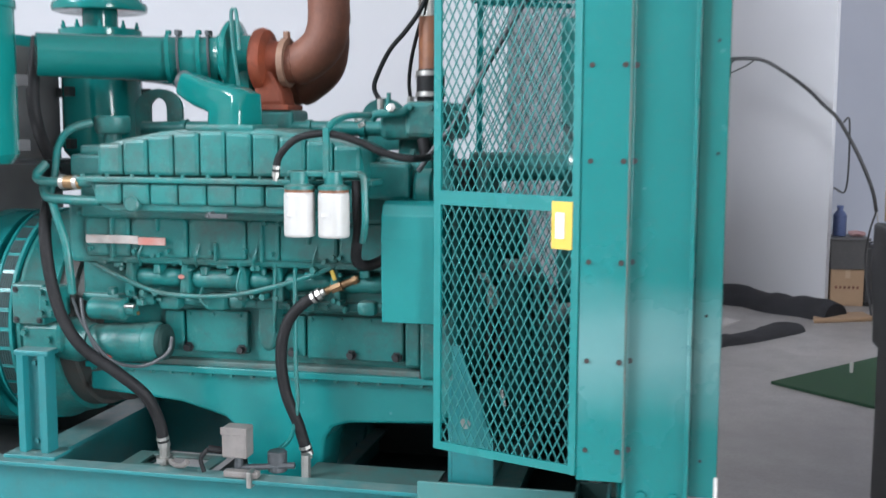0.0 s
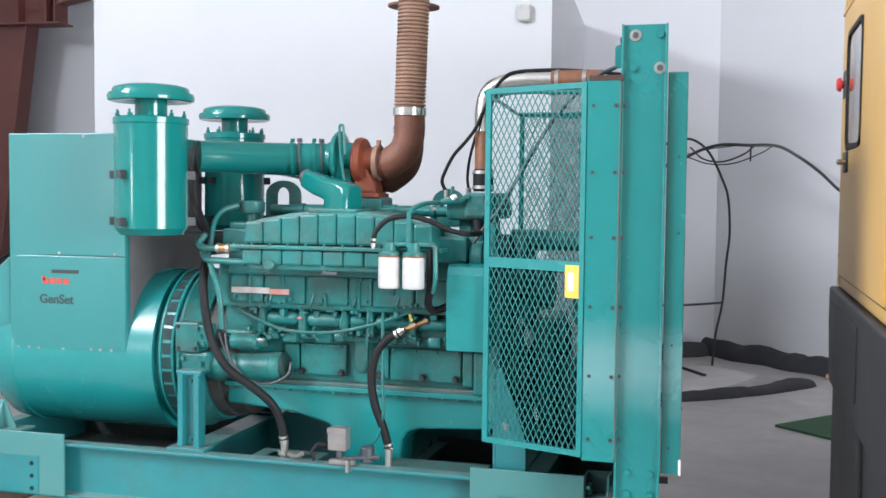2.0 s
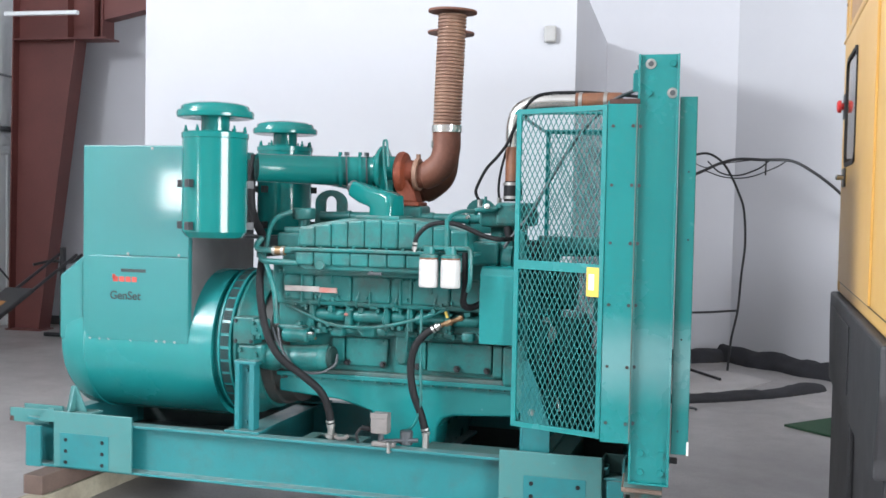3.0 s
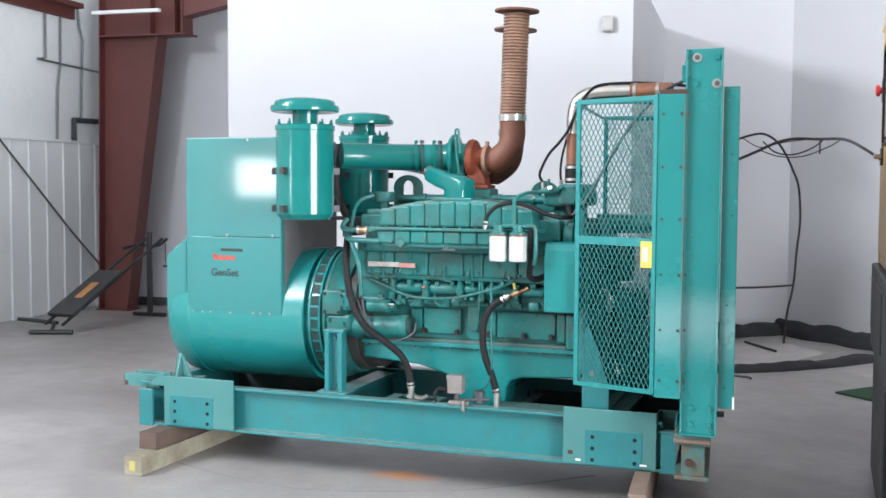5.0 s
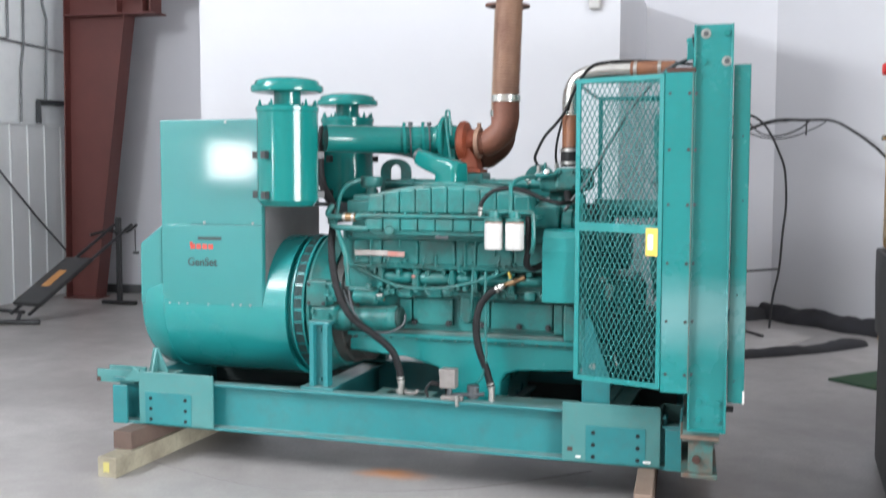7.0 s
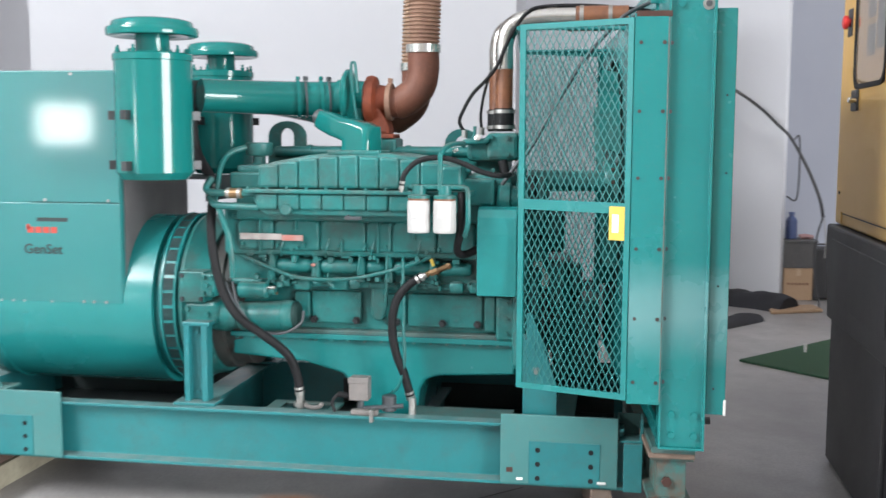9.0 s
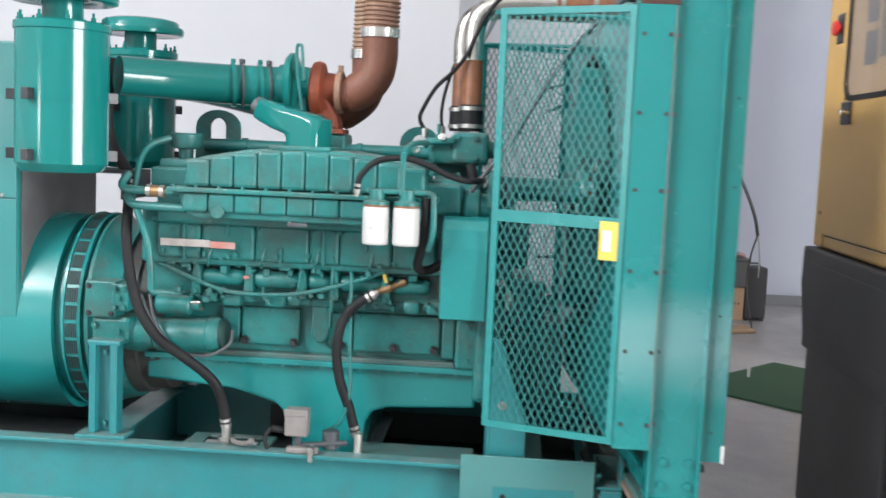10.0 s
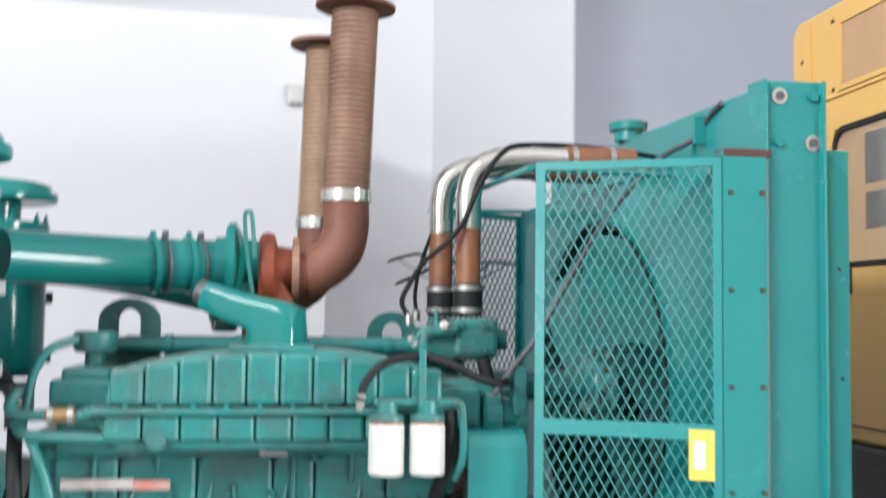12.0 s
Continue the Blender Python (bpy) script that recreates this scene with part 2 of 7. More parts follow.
CARD = worn("brown_cardboard", (0.36, 0.24, 0.15), (0.32, 0.21, 0.13), (0.2, 0.13, 0.08), 0.85, coarse=4, fine=60, dirt_amount=0.3)
BLACK_STEEL = worn("black_powder_coated_steel", (0.014, 0.014, 0.016), (0.02, 0.02, 0.022), (0.05, 0.05, 0.05), 0.4, coarse=6)
VINYL = worn("black_padded_vinyl", (0.02, 0.02, 0.022), (0.03, 0.03, 0.032), (0.07, 0.07, 0.07), 0.45, coarse=4)
ORANGE_INK = worn("orange_bar_print", (0.45, 0.2, 0.06), (0.4, 0.18, 0.05), (0.25, 0.12, 0.04), 0.5)
CONDUIT = worn("grey_steel_conduit", (0.22, 0.23, 0.24), (0.17, 0.18, 0.19), (0.1, 0.1, 0.1), 0.45, metal=0.5)
PIPE_DARK = worn("dark_grey_pipe", (0.045, 0.05, 0.055), (0.06, 0.065, 0.07), (0.1, 0.1, 0.1), 0.5)
RED_BUTTON = worn("red_plastic_button", (0.6, 0.03, 0.03), (0.55, 0.03, 0.03), (0.3, 0.03, 0.03), 0.35)
PANEL_GREY = worn("smoked_control_panel", (0.10, 0.10, 0.105), (0.13, 0.13, 0.13), (0.2, 0.2, 0.2), 0.4)


def glass_mat():
    m, t, n, b = node_mat("smoked_window_glass")
    b.inputs["Base Color"].default_value = (0.75, 0.73, 0.70, 1)
    b.inputs["Roughness"].default_value = 0.03
    b.inputs["Transmission Weight"].default_value = 1.0
    b.inputs["IOR"].default_value = 1.45
    return m


GLASS = glass_mat()


def concrete():
    m, t, n, b = node_mat("sealed_concrete_floor")
    geo = n.new("ShaderNodeNewGeometry")
    pos = geo.outputs["Position"]
    big = noise_node(t, 0.7, 6, 0.62, pos)
    mid = noise_node(t, 3.2, 8, 0.72, pos)
    fin = noise_node(t, 60.0, 4, 0.6, pos)
    c = ramp_node(t, big.outputs[0], [(0.3, (0.213, 0.199, 0.194)), (0.5, (0.302, 0.286, 0.278)), (0.72, (0.40, 0.382, 0.373))]).outputs[0]
    s = ramp_node(t, mid.outputs[0], [(0.45, (0, 0, 0)), (0.75, (0.75, 0.75, 0.75))]).outputs[0]
    c = mix_node(t, s, c, (0.24, 0.222, 0.215))
    g = ramp_node(t, fin.outputs[0], [(0.42, (0, 0, 0)), (0.72, (0.55, 0.55, 0.55))]).outputs[0]
    c = mix_node(t, g, c, (0.20, 0.187, 0.18))
    # a rusty orange spill under the skid
    mp = n.new("ShaderNodeMapping")
    mp.inputs["Location"].default_value = (0.60 * 2.2, -0.16 * 4.0, 0)
    mp.inputs["Scale"].default_value = (2.2, 4.0, 1)
    t.links.new(pos, mp.inputs["Vector"])
    warp = n.new("ShaderNodeVectorMath")
    warp.operation = "MULTIPLY_ADD"
    warp.inputs[1].default_value = (0.9, 0.9, 0)
    t.links.new(mid.outputs["Color"], warp.inputs[0])
    t.links.new(mp.outputs[0], warp.inputs[2])
    ln = n.new("ShaderNodeVectorMath")
    ln.operation = "LENGTH"
    shift = n.new("ShaderNodeVectorMath")
    shift.operation = "SUBTRACT"
    shift.inputs[1].default_value = (0.45, 0.45, 0)
    t.links.new(warp.outputs[0], shift.inputs[0])
    flat = n.new("ShaderNodeVectorMath")
    flat.operation = "MULTIPLY"
    flat.inputs[1].default_value = (1, 1, 0)
    t.links.new(shift.outputs[0], flat.inputs[0])
    t.links.new(flat.outputs[0], ln.inputs[0])
    sp = ramp_node(t, ln.outputs["Value"], [(0.08, (0.85, 0.85, 0.85)), (0.52, (0, 0, 0))]).outputs[0]
    c = mix_node(t, sp, c, (0.62, 0.24, 0.07))
    t.links.new(c, b.inputs["Base Color"])
    mr = n.new("ShaderNodeMapRange")
    mr.inputs[3].default_value, mr.inputs[4].default_value = 0.24, 0.50
    t.links.new(mid.outputs[0], mr.inputs[0])
    t.links.new(mr.outputs[0], b.inputs["Roughness"])
    bp = n.new("ShaderNodeBump")
    bp.inputs["Strength"].default_value, bp.inputs["Distance"].default_value = 0.15, 0.004
    t.links.new(fin.outputs[0], bp.inputs["Height"])
    t.links.new(bp.outputs[0], b.inputs["Normal"])
    return m


CONCRETE = concrete()


# ---- mesh helpers ----
def bevel_all(bm, width, seg=2, edges=None):
    if width > 0:
        bmesh.ops.bevel(bm, geom=list(edges or bm.edges), offset=width, segments=seg, affect="EDGES", profile=0.5, clamp_overlap=True)


def join_into(bm, other):
    """Adds the faces of other to bm."""
    me = bpy.data.meshes.new("tmp")
    other.to_mesh(me)
    other.free()
    bm.from_mesh(me)
    bpy.data.meshes.remove(me)


def box(bm, x0, x1, y0, y1, z0, z1, bev=0.0, rot=None, seg=2):
    b = bmesh.new()
    bmesh.ops.create_cube(b, size=1)
    bmesh.ops.transform(b, matrix=Matrix.Translation(((x0 + x1) / 2, (y0 + y1) / 2, (z0 + z1) / 2)) @ Matrix.Diagonal((abs(x1 - x0), abs(y1 - y0), abs(z1 - z0), 1)), verts=b.verts)
    bevel_all(b, bev, seg)
    if rot is not None:
        bmesh.ops.transform(b, matrix=rot, verts=b.verts)
    join_into(bm, b)
    return bm


def prism(bm, poly, axis, a0, a1, bev=0.0):
    """A 2D outline drawn out along an axis: the outline holds the two other coordinates in xyz order."""
    b = bmesh.new()
    k = "xyz".index(axis)

    def put(p, a):
        q = list(p)
        q.insert(k, a)
        return b.verts.new(q)
    lo, hi = [put(p, a0) for p in poly], [put(p, a1) for p in poly]
    b.faces.new(lo), b.faces.new(hi)
    for i in range(len(poly)):
        j = (i + 1) % len(poly)
        b.faces.new((lo[i], lo[j], hi[j], hi[i]))
    bmesh.ops.recalc_face_normals(b, faces=b.faces)
    bevel_all(b, bev)
    join_into(bm, b)
    return bm


def lathe(bm, origin, direction, profile, seg=32, caps=True):
    """Rings of (distance along, radius) round a straight axis."""
    o, d = Vector(origin), Vector(direction).normalized()
    q = d.to_track_quat("Z", "Y")
    u, v = q @ Vector((1, 0, 0)), q @ Vector((0, 1, 0))
    rings = []
    for h, r in profile:
        rings.append([bm.verts.new(o + d * h + (u * math.cos(a) + v * math.sin(a)) * max(r, 1e-4)) for a in (2 * math.pi * i / seg for i in range(seg))])
    fs = []
    for a, b in zip(rings, rings[1:]):
        for i in range(seg):
            j = (i + 1) % seg
            fs.append(bm.faces.new((a[i], a[j], b[j], b[i])))
    if caps:
        fs.append(bm.faces.new(list(reversed(rings[0]))))
        fs.append(bm.faces.new(rings[-1]))
    return bm


def cyl(bm, p0, p1, r, r1=None, seg=20, bev=0.0):
    p0, p1 = Vector(p0), Vector(p1)
    L = (p1 - p0).length
    r1 = r if r1 is None else r1
    prof = [(0, r - bev), (bev, r), (L - bev, r1), (L, r1 - bev)] if bev else [(0, r), (L, r1)]
    return lathe(bm, p0, p1 - p0, prof, seg)


def smooth_path(pts, n=8):
    """Points on a curve that passes through all pts."""
    p = [Vector(q) for q in pts]
    p = [p[0] * 2 - p[1]] + p + [p[-1] * 2 - p[-2]]
    out = []
    for i in range(1, len(p) - 2):
        for k in range(n):
            t = k / n
            a, b, c, d = p[i - 1], p[i], p[i + 1], p[i + 2]
            out.append(0.5 * ((2 * b) + (c - a) * t + (2 * a - 5 * b + 4 * c - d) * t * t + (3 * b - a - 3 * c + d) * t ** 3))
    out.append(p[-2])
    return out


def sweep(bm, pts, r, seg=10, n=8, curve=True, radii=None):
    path = smooth_path(pts, n) if curve else [Vector(q) for q in pts]
    if radii:
        m = len(path) - 1
        rr = [radii[0] + (radii[-1] - radii[0]) * i / m if len(radii) == 2 else radii[min(int(i / m * (len(radii) - 1) + 0.5), len(radii) - 1)] for i in range(len(path))]
    else:
        rr = [r] * len(path)
    up = Vector((0.13, 0.21, 0.97)).normalized()
    rings = []
    for i, c in enumerate(path):
        d = (path[min(i + 1, len(path) - 1)] - path[max(i - 1, 0)]).normalized()
        u = (up - d * up.dot(d))
        if u.length < 1e-3:
            u = Vector((1, 0, 0))
        u.normalize()
        up = u
        v = d.cross(u)
        rings.append([bm.verts.new(c + (u * math.cos(a) + v * math.sin(a)) * rr[i]) for a in (2 * math.pi * k / seg for k in range(seg))])
    for a, b in zip(rings, rings[1:]):
        for i in range(seg):
            j = (i + 1) % seg
            bm.faces.new((a[i], a[j], b[j], b[i]))
    bm.faces.new(list(reversed(rings[0]))), bm.faces.new(rings[-1])
    return bm


def ball(bm, at, r, sub=2, scale=(1, 1, 1)):
    bmesh.ops.create_icosphere(bm, subdivisions=sub, radius=r, matrix=Matrix.Translation(at) @ Matrix.Diagonal((*scale, 1)))
    return bm


def plate(bm, p00, p10, p11, p01, thick):
    """A flat four-cornered sheet with thickness behind it."""
    b = bmesh.new()
    c = [Vector(p) for p in (p00, p10, p11, p01)]
    nrm = (c[1] - c[0]).cross(c[3] - c[0]).normalized()
    f = [b.verts.new(q) for q in c]
    k = [b.verts.new(q - nrm * thick) for q in c]
    b.faces.new(f), b.faces.new(list(reversed(k)))
    for i in range(4):
        j = (i + 1) % 4
        b.faces.new((f[j], f[i], k[i], k[j]))
    bmesh.ops.recalc_face_normals(b, faces=b.faces)
    join_into(bm, b)
    return bm


def as_mesh(name, bm, mat, angle=35):
    me = bpy.data.meshes.new(name)
    bmesh.ops.recalc_face_normals(bm, faces=bm.faces)
    for f in bm.faces:
        f.smooth = True
    for e in bm.edges:     # large flat faces keep their own normals beside narrow rounded edges
        if len(e.link_faces) == 2:
            a, p, q = e.calc_face_angle(0.0), *(f.calc_area() for f in e.link_faces)
            e.smooth = a < radians(angle) and not (a > 0.08 and max(p, q) > 5 * min(p, q))
    bm.to_mesh(me)
    bm.free()
    me.materials.append(mat)
    return me


def part(name, bm, mat, parent=None, label="", angle=35):
    ob = new(name, as_mesh(name, bm, mat, angle))
    if parent is not None:
        ob.parent = parent
    return tagged(ob, label)


def structure(name, bm, mat, label, category):
    ob = tagged(part(name, bm, mat), label, category, kind="structure")
    ob.matrix_basis = BUILD
    return ob


def in_hall(ob):
    """Turns a thing that is modelled square to the hall."""
    ob.matrix_basis = BUILD @ ob.matrix_basis
    return ob


def thing(name, label, category, at=(0, 0, 0), group=""):
    ob = new(name)
    ob.location = at
    return tagged(ob, label, category, group)


def B():
    return bmesh.new()


# ---- the hall ----
BACK, LEFT, RIGHT, FRONT, TOP = 7.05, -6.95, 9.6, -16.0, 6.8
bm = box(B(), LEFT - 0.3, RIGHT + 0.3, FRONT - 0.3, BACK + 0.9, -0.2, 0.0)
structure("floor", bm, CONCRETE, "smooth grey concrete slab with stains and a rusty spill", "floor")
# a fine wandering shrinkage crack in the slab
bm = sweep(B(), [(-2.04, 0.15, 0.0), (-1.66, -0.03, 0.0), (-1.21, -0.18, 0.0), (-0.87, -0.19, 0.0), (-0.30, -0.02, 0.0), (0.04, 0.19, 0.0), (0.4, 0.5, 0.0)], 0.0022, 5)
structure("floor_crack", bm, CRACK, "thin dark shrinkage crack across the concrete slab", "crack")
# flat roof deck
bm = box(B(), LEFT - 0.3, RIGHT + 0.3, FRONT - 0.3, BACK + 0.9, TOP, TOP + 0.2)
structure("ceiling", bm, CEIL, "white faced metal roof deck, high overhead", "ceiling")
# back wall, with the lower built-out room that stands in front of it
bm = box(B(), LEFT - 0.25, 2.785, BACK, BACK + 0.25, 0, TOP)
structure("wall_back", bm, WALL_GREY, "pale grey painted back wall of the hall", "wall")
bm = box(B(), 2.785, RIGHT + 0.25, BACK + 0.40, BACK + 0.65, 0, TOP)
structure("wall_back_recessed", bm, WALL_DARK, "blue-grey part of the back wall, darker than the rest", "wall")
bm = prism(B(), [(-3.36, 3.57), (0.262, 3.57), (0.262, BACK - 0.002), (-3.36, BACK - 0.002)], "z", 0, 3.36, 0.003)
structure("wall_office", bm, WALL_OFFICE, "smooth white painted walls of a low built-out room", "wall")
bm = prism(B(), [(1.64, BACK - 0.002), (2.745, 6.24), (2.78, 6.28), (2.78, BACK + 0.39), (2.70, BACK - 0.002)], "z", 0, TOP - 0.002, 0.003)
structure("wall_angled", bm, WALL_ANGLED, "pale grey painted angled wall in the corner of the hall", "wall")
# right wall with a bay door opening
bm = box(B(), RIGHT, RIGHT + 0.25, FRONT, -9.3, 0, TOP)
box(bm, RIGHT, RIGHT + 0.25, -4.0, BACK + 0.39, 0, TOP)
box(bm, RIGHT, RIGHT + 0.25, -9.3, -4.0, 3.9, TOP)
structure("wall_right", bm, WALL_WHITE, "white wall with an open bay door", "wall")
# front wall behind the camera, with a wide door opening
bm = box(B(), LEFT - 0.25, -6.75, FRONT - 0.25, FRONT, 0, TOP)
box(bm, 2.6, RIGHT + 0.25, FRONT - 0.25, FRONT, 0, TOP)
box(bm, -6.75, 2.6, FRONT - 0.25, FRONT, 3.4, TOP)
structure("wall_front", bm, WALL_WHITE, "white gable wall with a wide open door", "wall")
# left wall with a small window and a long high window
bm = box(B(), LEFT - 0.25, LEFT, FRONT, -8.6, 0, 5.3)
box(bm, LEFT - 0.25, LEFT, -7.4, BACK, 0, 5.3)
box(bm, LEFT - 0.25, LEFT, -8.6, -7.4, 0, 1.40)
box(bm, LEFT - 0.25, LEFT, -8.6, -7.4, 1.98, 5.3)
box(bm, LEFT - 0.25, LEFT, FRONT, -8.3, 5.3, 6.45)
box(bm, LEFT - 0.25, LEFT, -3.1, BACK, 5.3, 6.45)
box(bm, LEFT - 0.25, LEFT, FRONT, BACK, 6.45, TOP)
structure("wall_left", bm, INSUL, "white insulated metal building wall with two windows", "wall")
# ribbed liner panels along the lower left wall
liner = structure("wainscot_liner", box(B(), LEFT, LEFT + 0.06, -3.06, 7.04, 2.085, 2.115, 0.004, seg=1), LINER, "ribbed white metal liner panels on the lower wall", "wall panel")
panel_bm = box(B(), 0.0, 0.03, 0.0, 0.306, 0.0, 2.085, 0.004, seg=1)
rib_bm = prism(B(), [(0.0, -0.022), (0.03, -0.014), (0.046, -0.008), (0.046, 0.008), (0.03, 0.014), (0.0, 0.022)], "z", 0.0, 2.084)
panel_me, rib_me = as_mesh("liner_panel", panel_bm, LINER), as_mesh("liner_rib", rib_bm, LINER)
for k in range(30):
    for nm, me, off in (("liner_panel", panel_me, 0.0), ("liner_rib", rib_me, 0.318)):
        ob = new(nm, me)
        ob.parent = liner
        ob.location = (LEFT, -3.085 + k * 0.33 + off, 0.0)
        tagged(ob)
bm = box(B(), LEFT, -3.36, BACK - 0.012, BACK, 0, 0.11)
box(bm, 2.785, RIGHT, BACK + 0.388, BACK + 0.40, 0, 0.11)
structure("baseboard", bm, BASE_GREY, "dark grey vinyl baseboard", "baseboard")

# ---- the generator set ----
YC = 0.47   # its centre line; its near side lies at y = 0
gs = thing("generator_set", "teal diesel generator set on a steel skid, raised on timbers", "generator", (0, 0, 0.19))
GS_INV = Matrix.Translation((0, 0, -0.19))


PLACE = Matrix.Identity(4)


def group_at(pivot=(0, 0, 0), shift=(0, 0, 0), size=1.0):
    """Sets where the next parts of the generator set go: scaled about pivot, then shifted."""
    global PLACE
    p = Vector(pivot)
    PLACE = Matrix.Translation(p + Vector(shift)) @ Matrix.Scale(size, 4) @ Matrix.Translation(-p)


def gpart(name, bm, mat, label="", parent=None, angle=35):
    """A part of the generator set, or of one of its parts, modelled in room coordinates."""
    bmesh.ops.transform(bm, matrix=PLACE, verts=bm.verts)
    ob = part(name, bm, mat, gs if parent is None else parent, label, angle)
    if parent is None:
        ob.matrix_parent_inverse = GS_INV
    return ob


DIRS = {"x": Vector((1, 0, 0)), "y": Vector((0, -1, 0)), "z": Vector((0, 0, 1))}


def spread(name, bm, mat, places, parent, label=""):
    """One object for each place, all on one mesh that is modelled at the origin."""
    me = as_mesh(name, bm, mat)
    for p in places:
        ob = new(name, me)
        ob.parent = parent
        ob.location = PLACE @ Vector(p)
        tagged(ob, label)


def bolts(name, pts, axis, r, h, mat, parent, label="", washer=1.5, seg=6):
    b = lathe(B(), (0, 0, 0), DIRS[axis], [(0, r * washer), (0.002, r * washer), (0.002, r), (h, r * 0.95)], seg)
    spread(name, b, mat, pts, parent, label)


def dots(name, pts, axis, r, mat, parent, label="", h=0.004):
    spread(name, lathe(B(), (0, 0, 0), DIRS[axis], [(0, r), (h, r)], 14), mat, pts, parent, label)


# skid
def channel_rail(y_web, side):
    """A long steel channel; its flanges point to side."""
    w, f = (y_web, y_web - 0.055) if side < 0 else (y_web + 0.012, y_web + 0.067)
    k = y_web + 0.012 if side < 0 else y_web
    return prism(B(), [(k, 0.20), (f, 0.20), (f, 0.213), (w, 0.217), (w, 0.430), (f, 0.434), (f, 0.447), (k, 0.447)], "x", -2.165, 0.80, 0.002)


rail = gpart("skid_rail", channel_rail(0.02, -1), TEAL_SKID)
rail2 = gpart("skid_rail", channel_rail(2 * YC - 0.032, 1), TEAL_SKID)


def end_plate(y0, y1, hole_y):
    """Gusset plates at both ends of a rail, with bolt holes."""
    out = []
    for x0, x1, zt, holes, lift in ((-1.995, -1.547, 0.490, (-1.922, -1.711), 0.0), (0.32, 0.80, 0.489, (0.468, 0.675), 0.0)):
        b = box(B(), x0, x1 if x1 < 0 else 0.778, y0, y1, 0.209, zt, 0.003)
        ob = gpart("gusset_plate", b, SAGE, "dusty sage-teal gusset plate")
        dots("bolt_hole", [(hx, hole_y + 0.004, hz + lift) for hx in holes for hz in (0.236, 0.293, 0.350)], "y", 0.010, RUBBER, ob, "dark empty bolt hole")
        b = box(B(), holes[0] - 0.035, holes[1] + 0.035, y0 - 0.003, y0, 0.212 + lift, 0.385 + lift, 0.001)
        gpart("backing_plate", b, TEAL_SKID, "", ob)
        out.append(ob)
    return out


near_plates = end_plate(-0.048, -0.036, -0.053)
for x0, x1, z0, z1 in ((0.385, 0.41, 0.226, 0.236), (0.70, 0.735, 0.225, 0.235)):
    gpart("paint_chip", box(B(), x0, x1, -0.0525, -0.0505, z0, z1, 0.001), WHITE_INK, "chip of bare pale metal", near_plates[1])
gpart("scuff", box(B(), 0.345, 0.37, -0.0495, -0.0475, 0.255, 0.275, 0.001), RUST_DARK, "dark rusty scuff", near_plates[1])
end_plate(2 * YC + 0.036, 2 * YC + 0.048, 2 * YC + 0.049)
gpart("end_web", box(B(), -2.165, -2.075, -0.046, -0.034, 0.197, 0.408, 0.003), TEAL_SKID)
gpart("end_web", box(B(), -2.165, -2.075, 2 * YC + 0.034, 2 * YC + 0.046, 0.197, 0.408, 0.003), TEAL_SKID)
b = prism(B(), [(-2.10, 0.432), (-1.995, 0.432), (-1.995, 0.502), (-2.03, 0.502)], "y", -0.046, -0.036, 0.002)
gpart("corner_plate", b, SAGE)
b = prism(B(), [(0.80, 0.20), (0.872, 0.20), (0.872, 0.392), (0.80, 0.392)], "y", -0.050, -0.038, 0.002)
gpart("end_tab", b, TEAL_SKID)
# dark plates coloured as the shade inside the open tube end
b = box(B(), 0.776, 0.784, -0.036, 0.06, 0.392, 0.488, 0.001)
gpart("end_pocket", b, DARK, "dark plate coloured as the shaded open end of the skid tube")
b = prism(B(), [(0.784, 0.392), (0.874, 0.392), (0.874, 0.488), (0.866, 0.488), (0.862, 0.402), (0.784, 0.40)], "y", -0.036, 0.06, 0.001)
gpart("pocket_lip", b, TEAL_SKID)
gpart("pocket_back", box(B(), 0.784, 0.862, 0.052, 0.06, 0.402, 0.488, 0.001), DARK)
# cross members between the rails
for x0, x1, z0, z1 in ((-2.16, -2.085, 0.2, 0.44), (-1.05, -0.93, 0.2, 0.44), (-0.1, -0.02, 0.2, 0.36), (0.50, 0.60, 0.2, 0.44)):
    b = box(B(), x0, x1, 0.034, 2 * YC - 0.034, z0, z0 + 0.012)
    box(b, x0, x1, 0.034, 2 * YC - 0.034, z1 - 0.012, z1)
    box(b, (x0 + x1) / 2 - 0.006, (x0 + x1) / 2 + 0.006, 0.034, 2 * YC - 0.034, z0 + 0.012, z1 - 0.012)
    gpart("cross_member", b, TEAL_SKID)
for y0 in (-0.012, 2 * YC - 0.112):
    b = box(B(), -2.285, -2.05, y0, y0 + 0.012, 0.412, 0.484, 0.002)
    box(b, -2.285, -2.05, y0 + 0.112, y0 + 0.124, 0.412, 0.484, 0.002)
    box(b, -2.285, -2.05, y0 + 0.012, y0 + 0.112, 0.412, 0.424, 0.001)
    bar = gpart("drawbar_channel", b, SAGE, "teal channel with a chipped rusty end")
    b = box(B(), -2.288, -2.284, y0 + 0.001, y0 + 0.011, 0.413, 0.482, 0.0005)
    box(b, -2.288, -2.284, y0 + 0.113, y0 + 0.123, 0.413, 0.482, 0.0005)
    box(b, -2.288, -2.284, y0 + 0.011, y0 + 0.113, 0.413, 0.423, 0.0005)
    box(b, -2.286, -2.262, y0 - 0.0015, y0, 0.414, 0.44, 0.0005)
    gpart("rusty_edge", b, RUST_DARK, "chipped rusty end", bar)

# alternator
AZ, AR = 0.862, 0.370
BOX_BACK = 0.69
WIDE = 0.93   # the frame is a little narrower than it is high


def widen(bm):
    for v in bm.verts:
        v.co.y = YC + WIDE * (v.co.y - YC)
    return bm


ALT = (-1.58, 0.02, 1.36)
group_at(ALT, (-0.105, 0.0, -0.018), 1.042)
b = B()
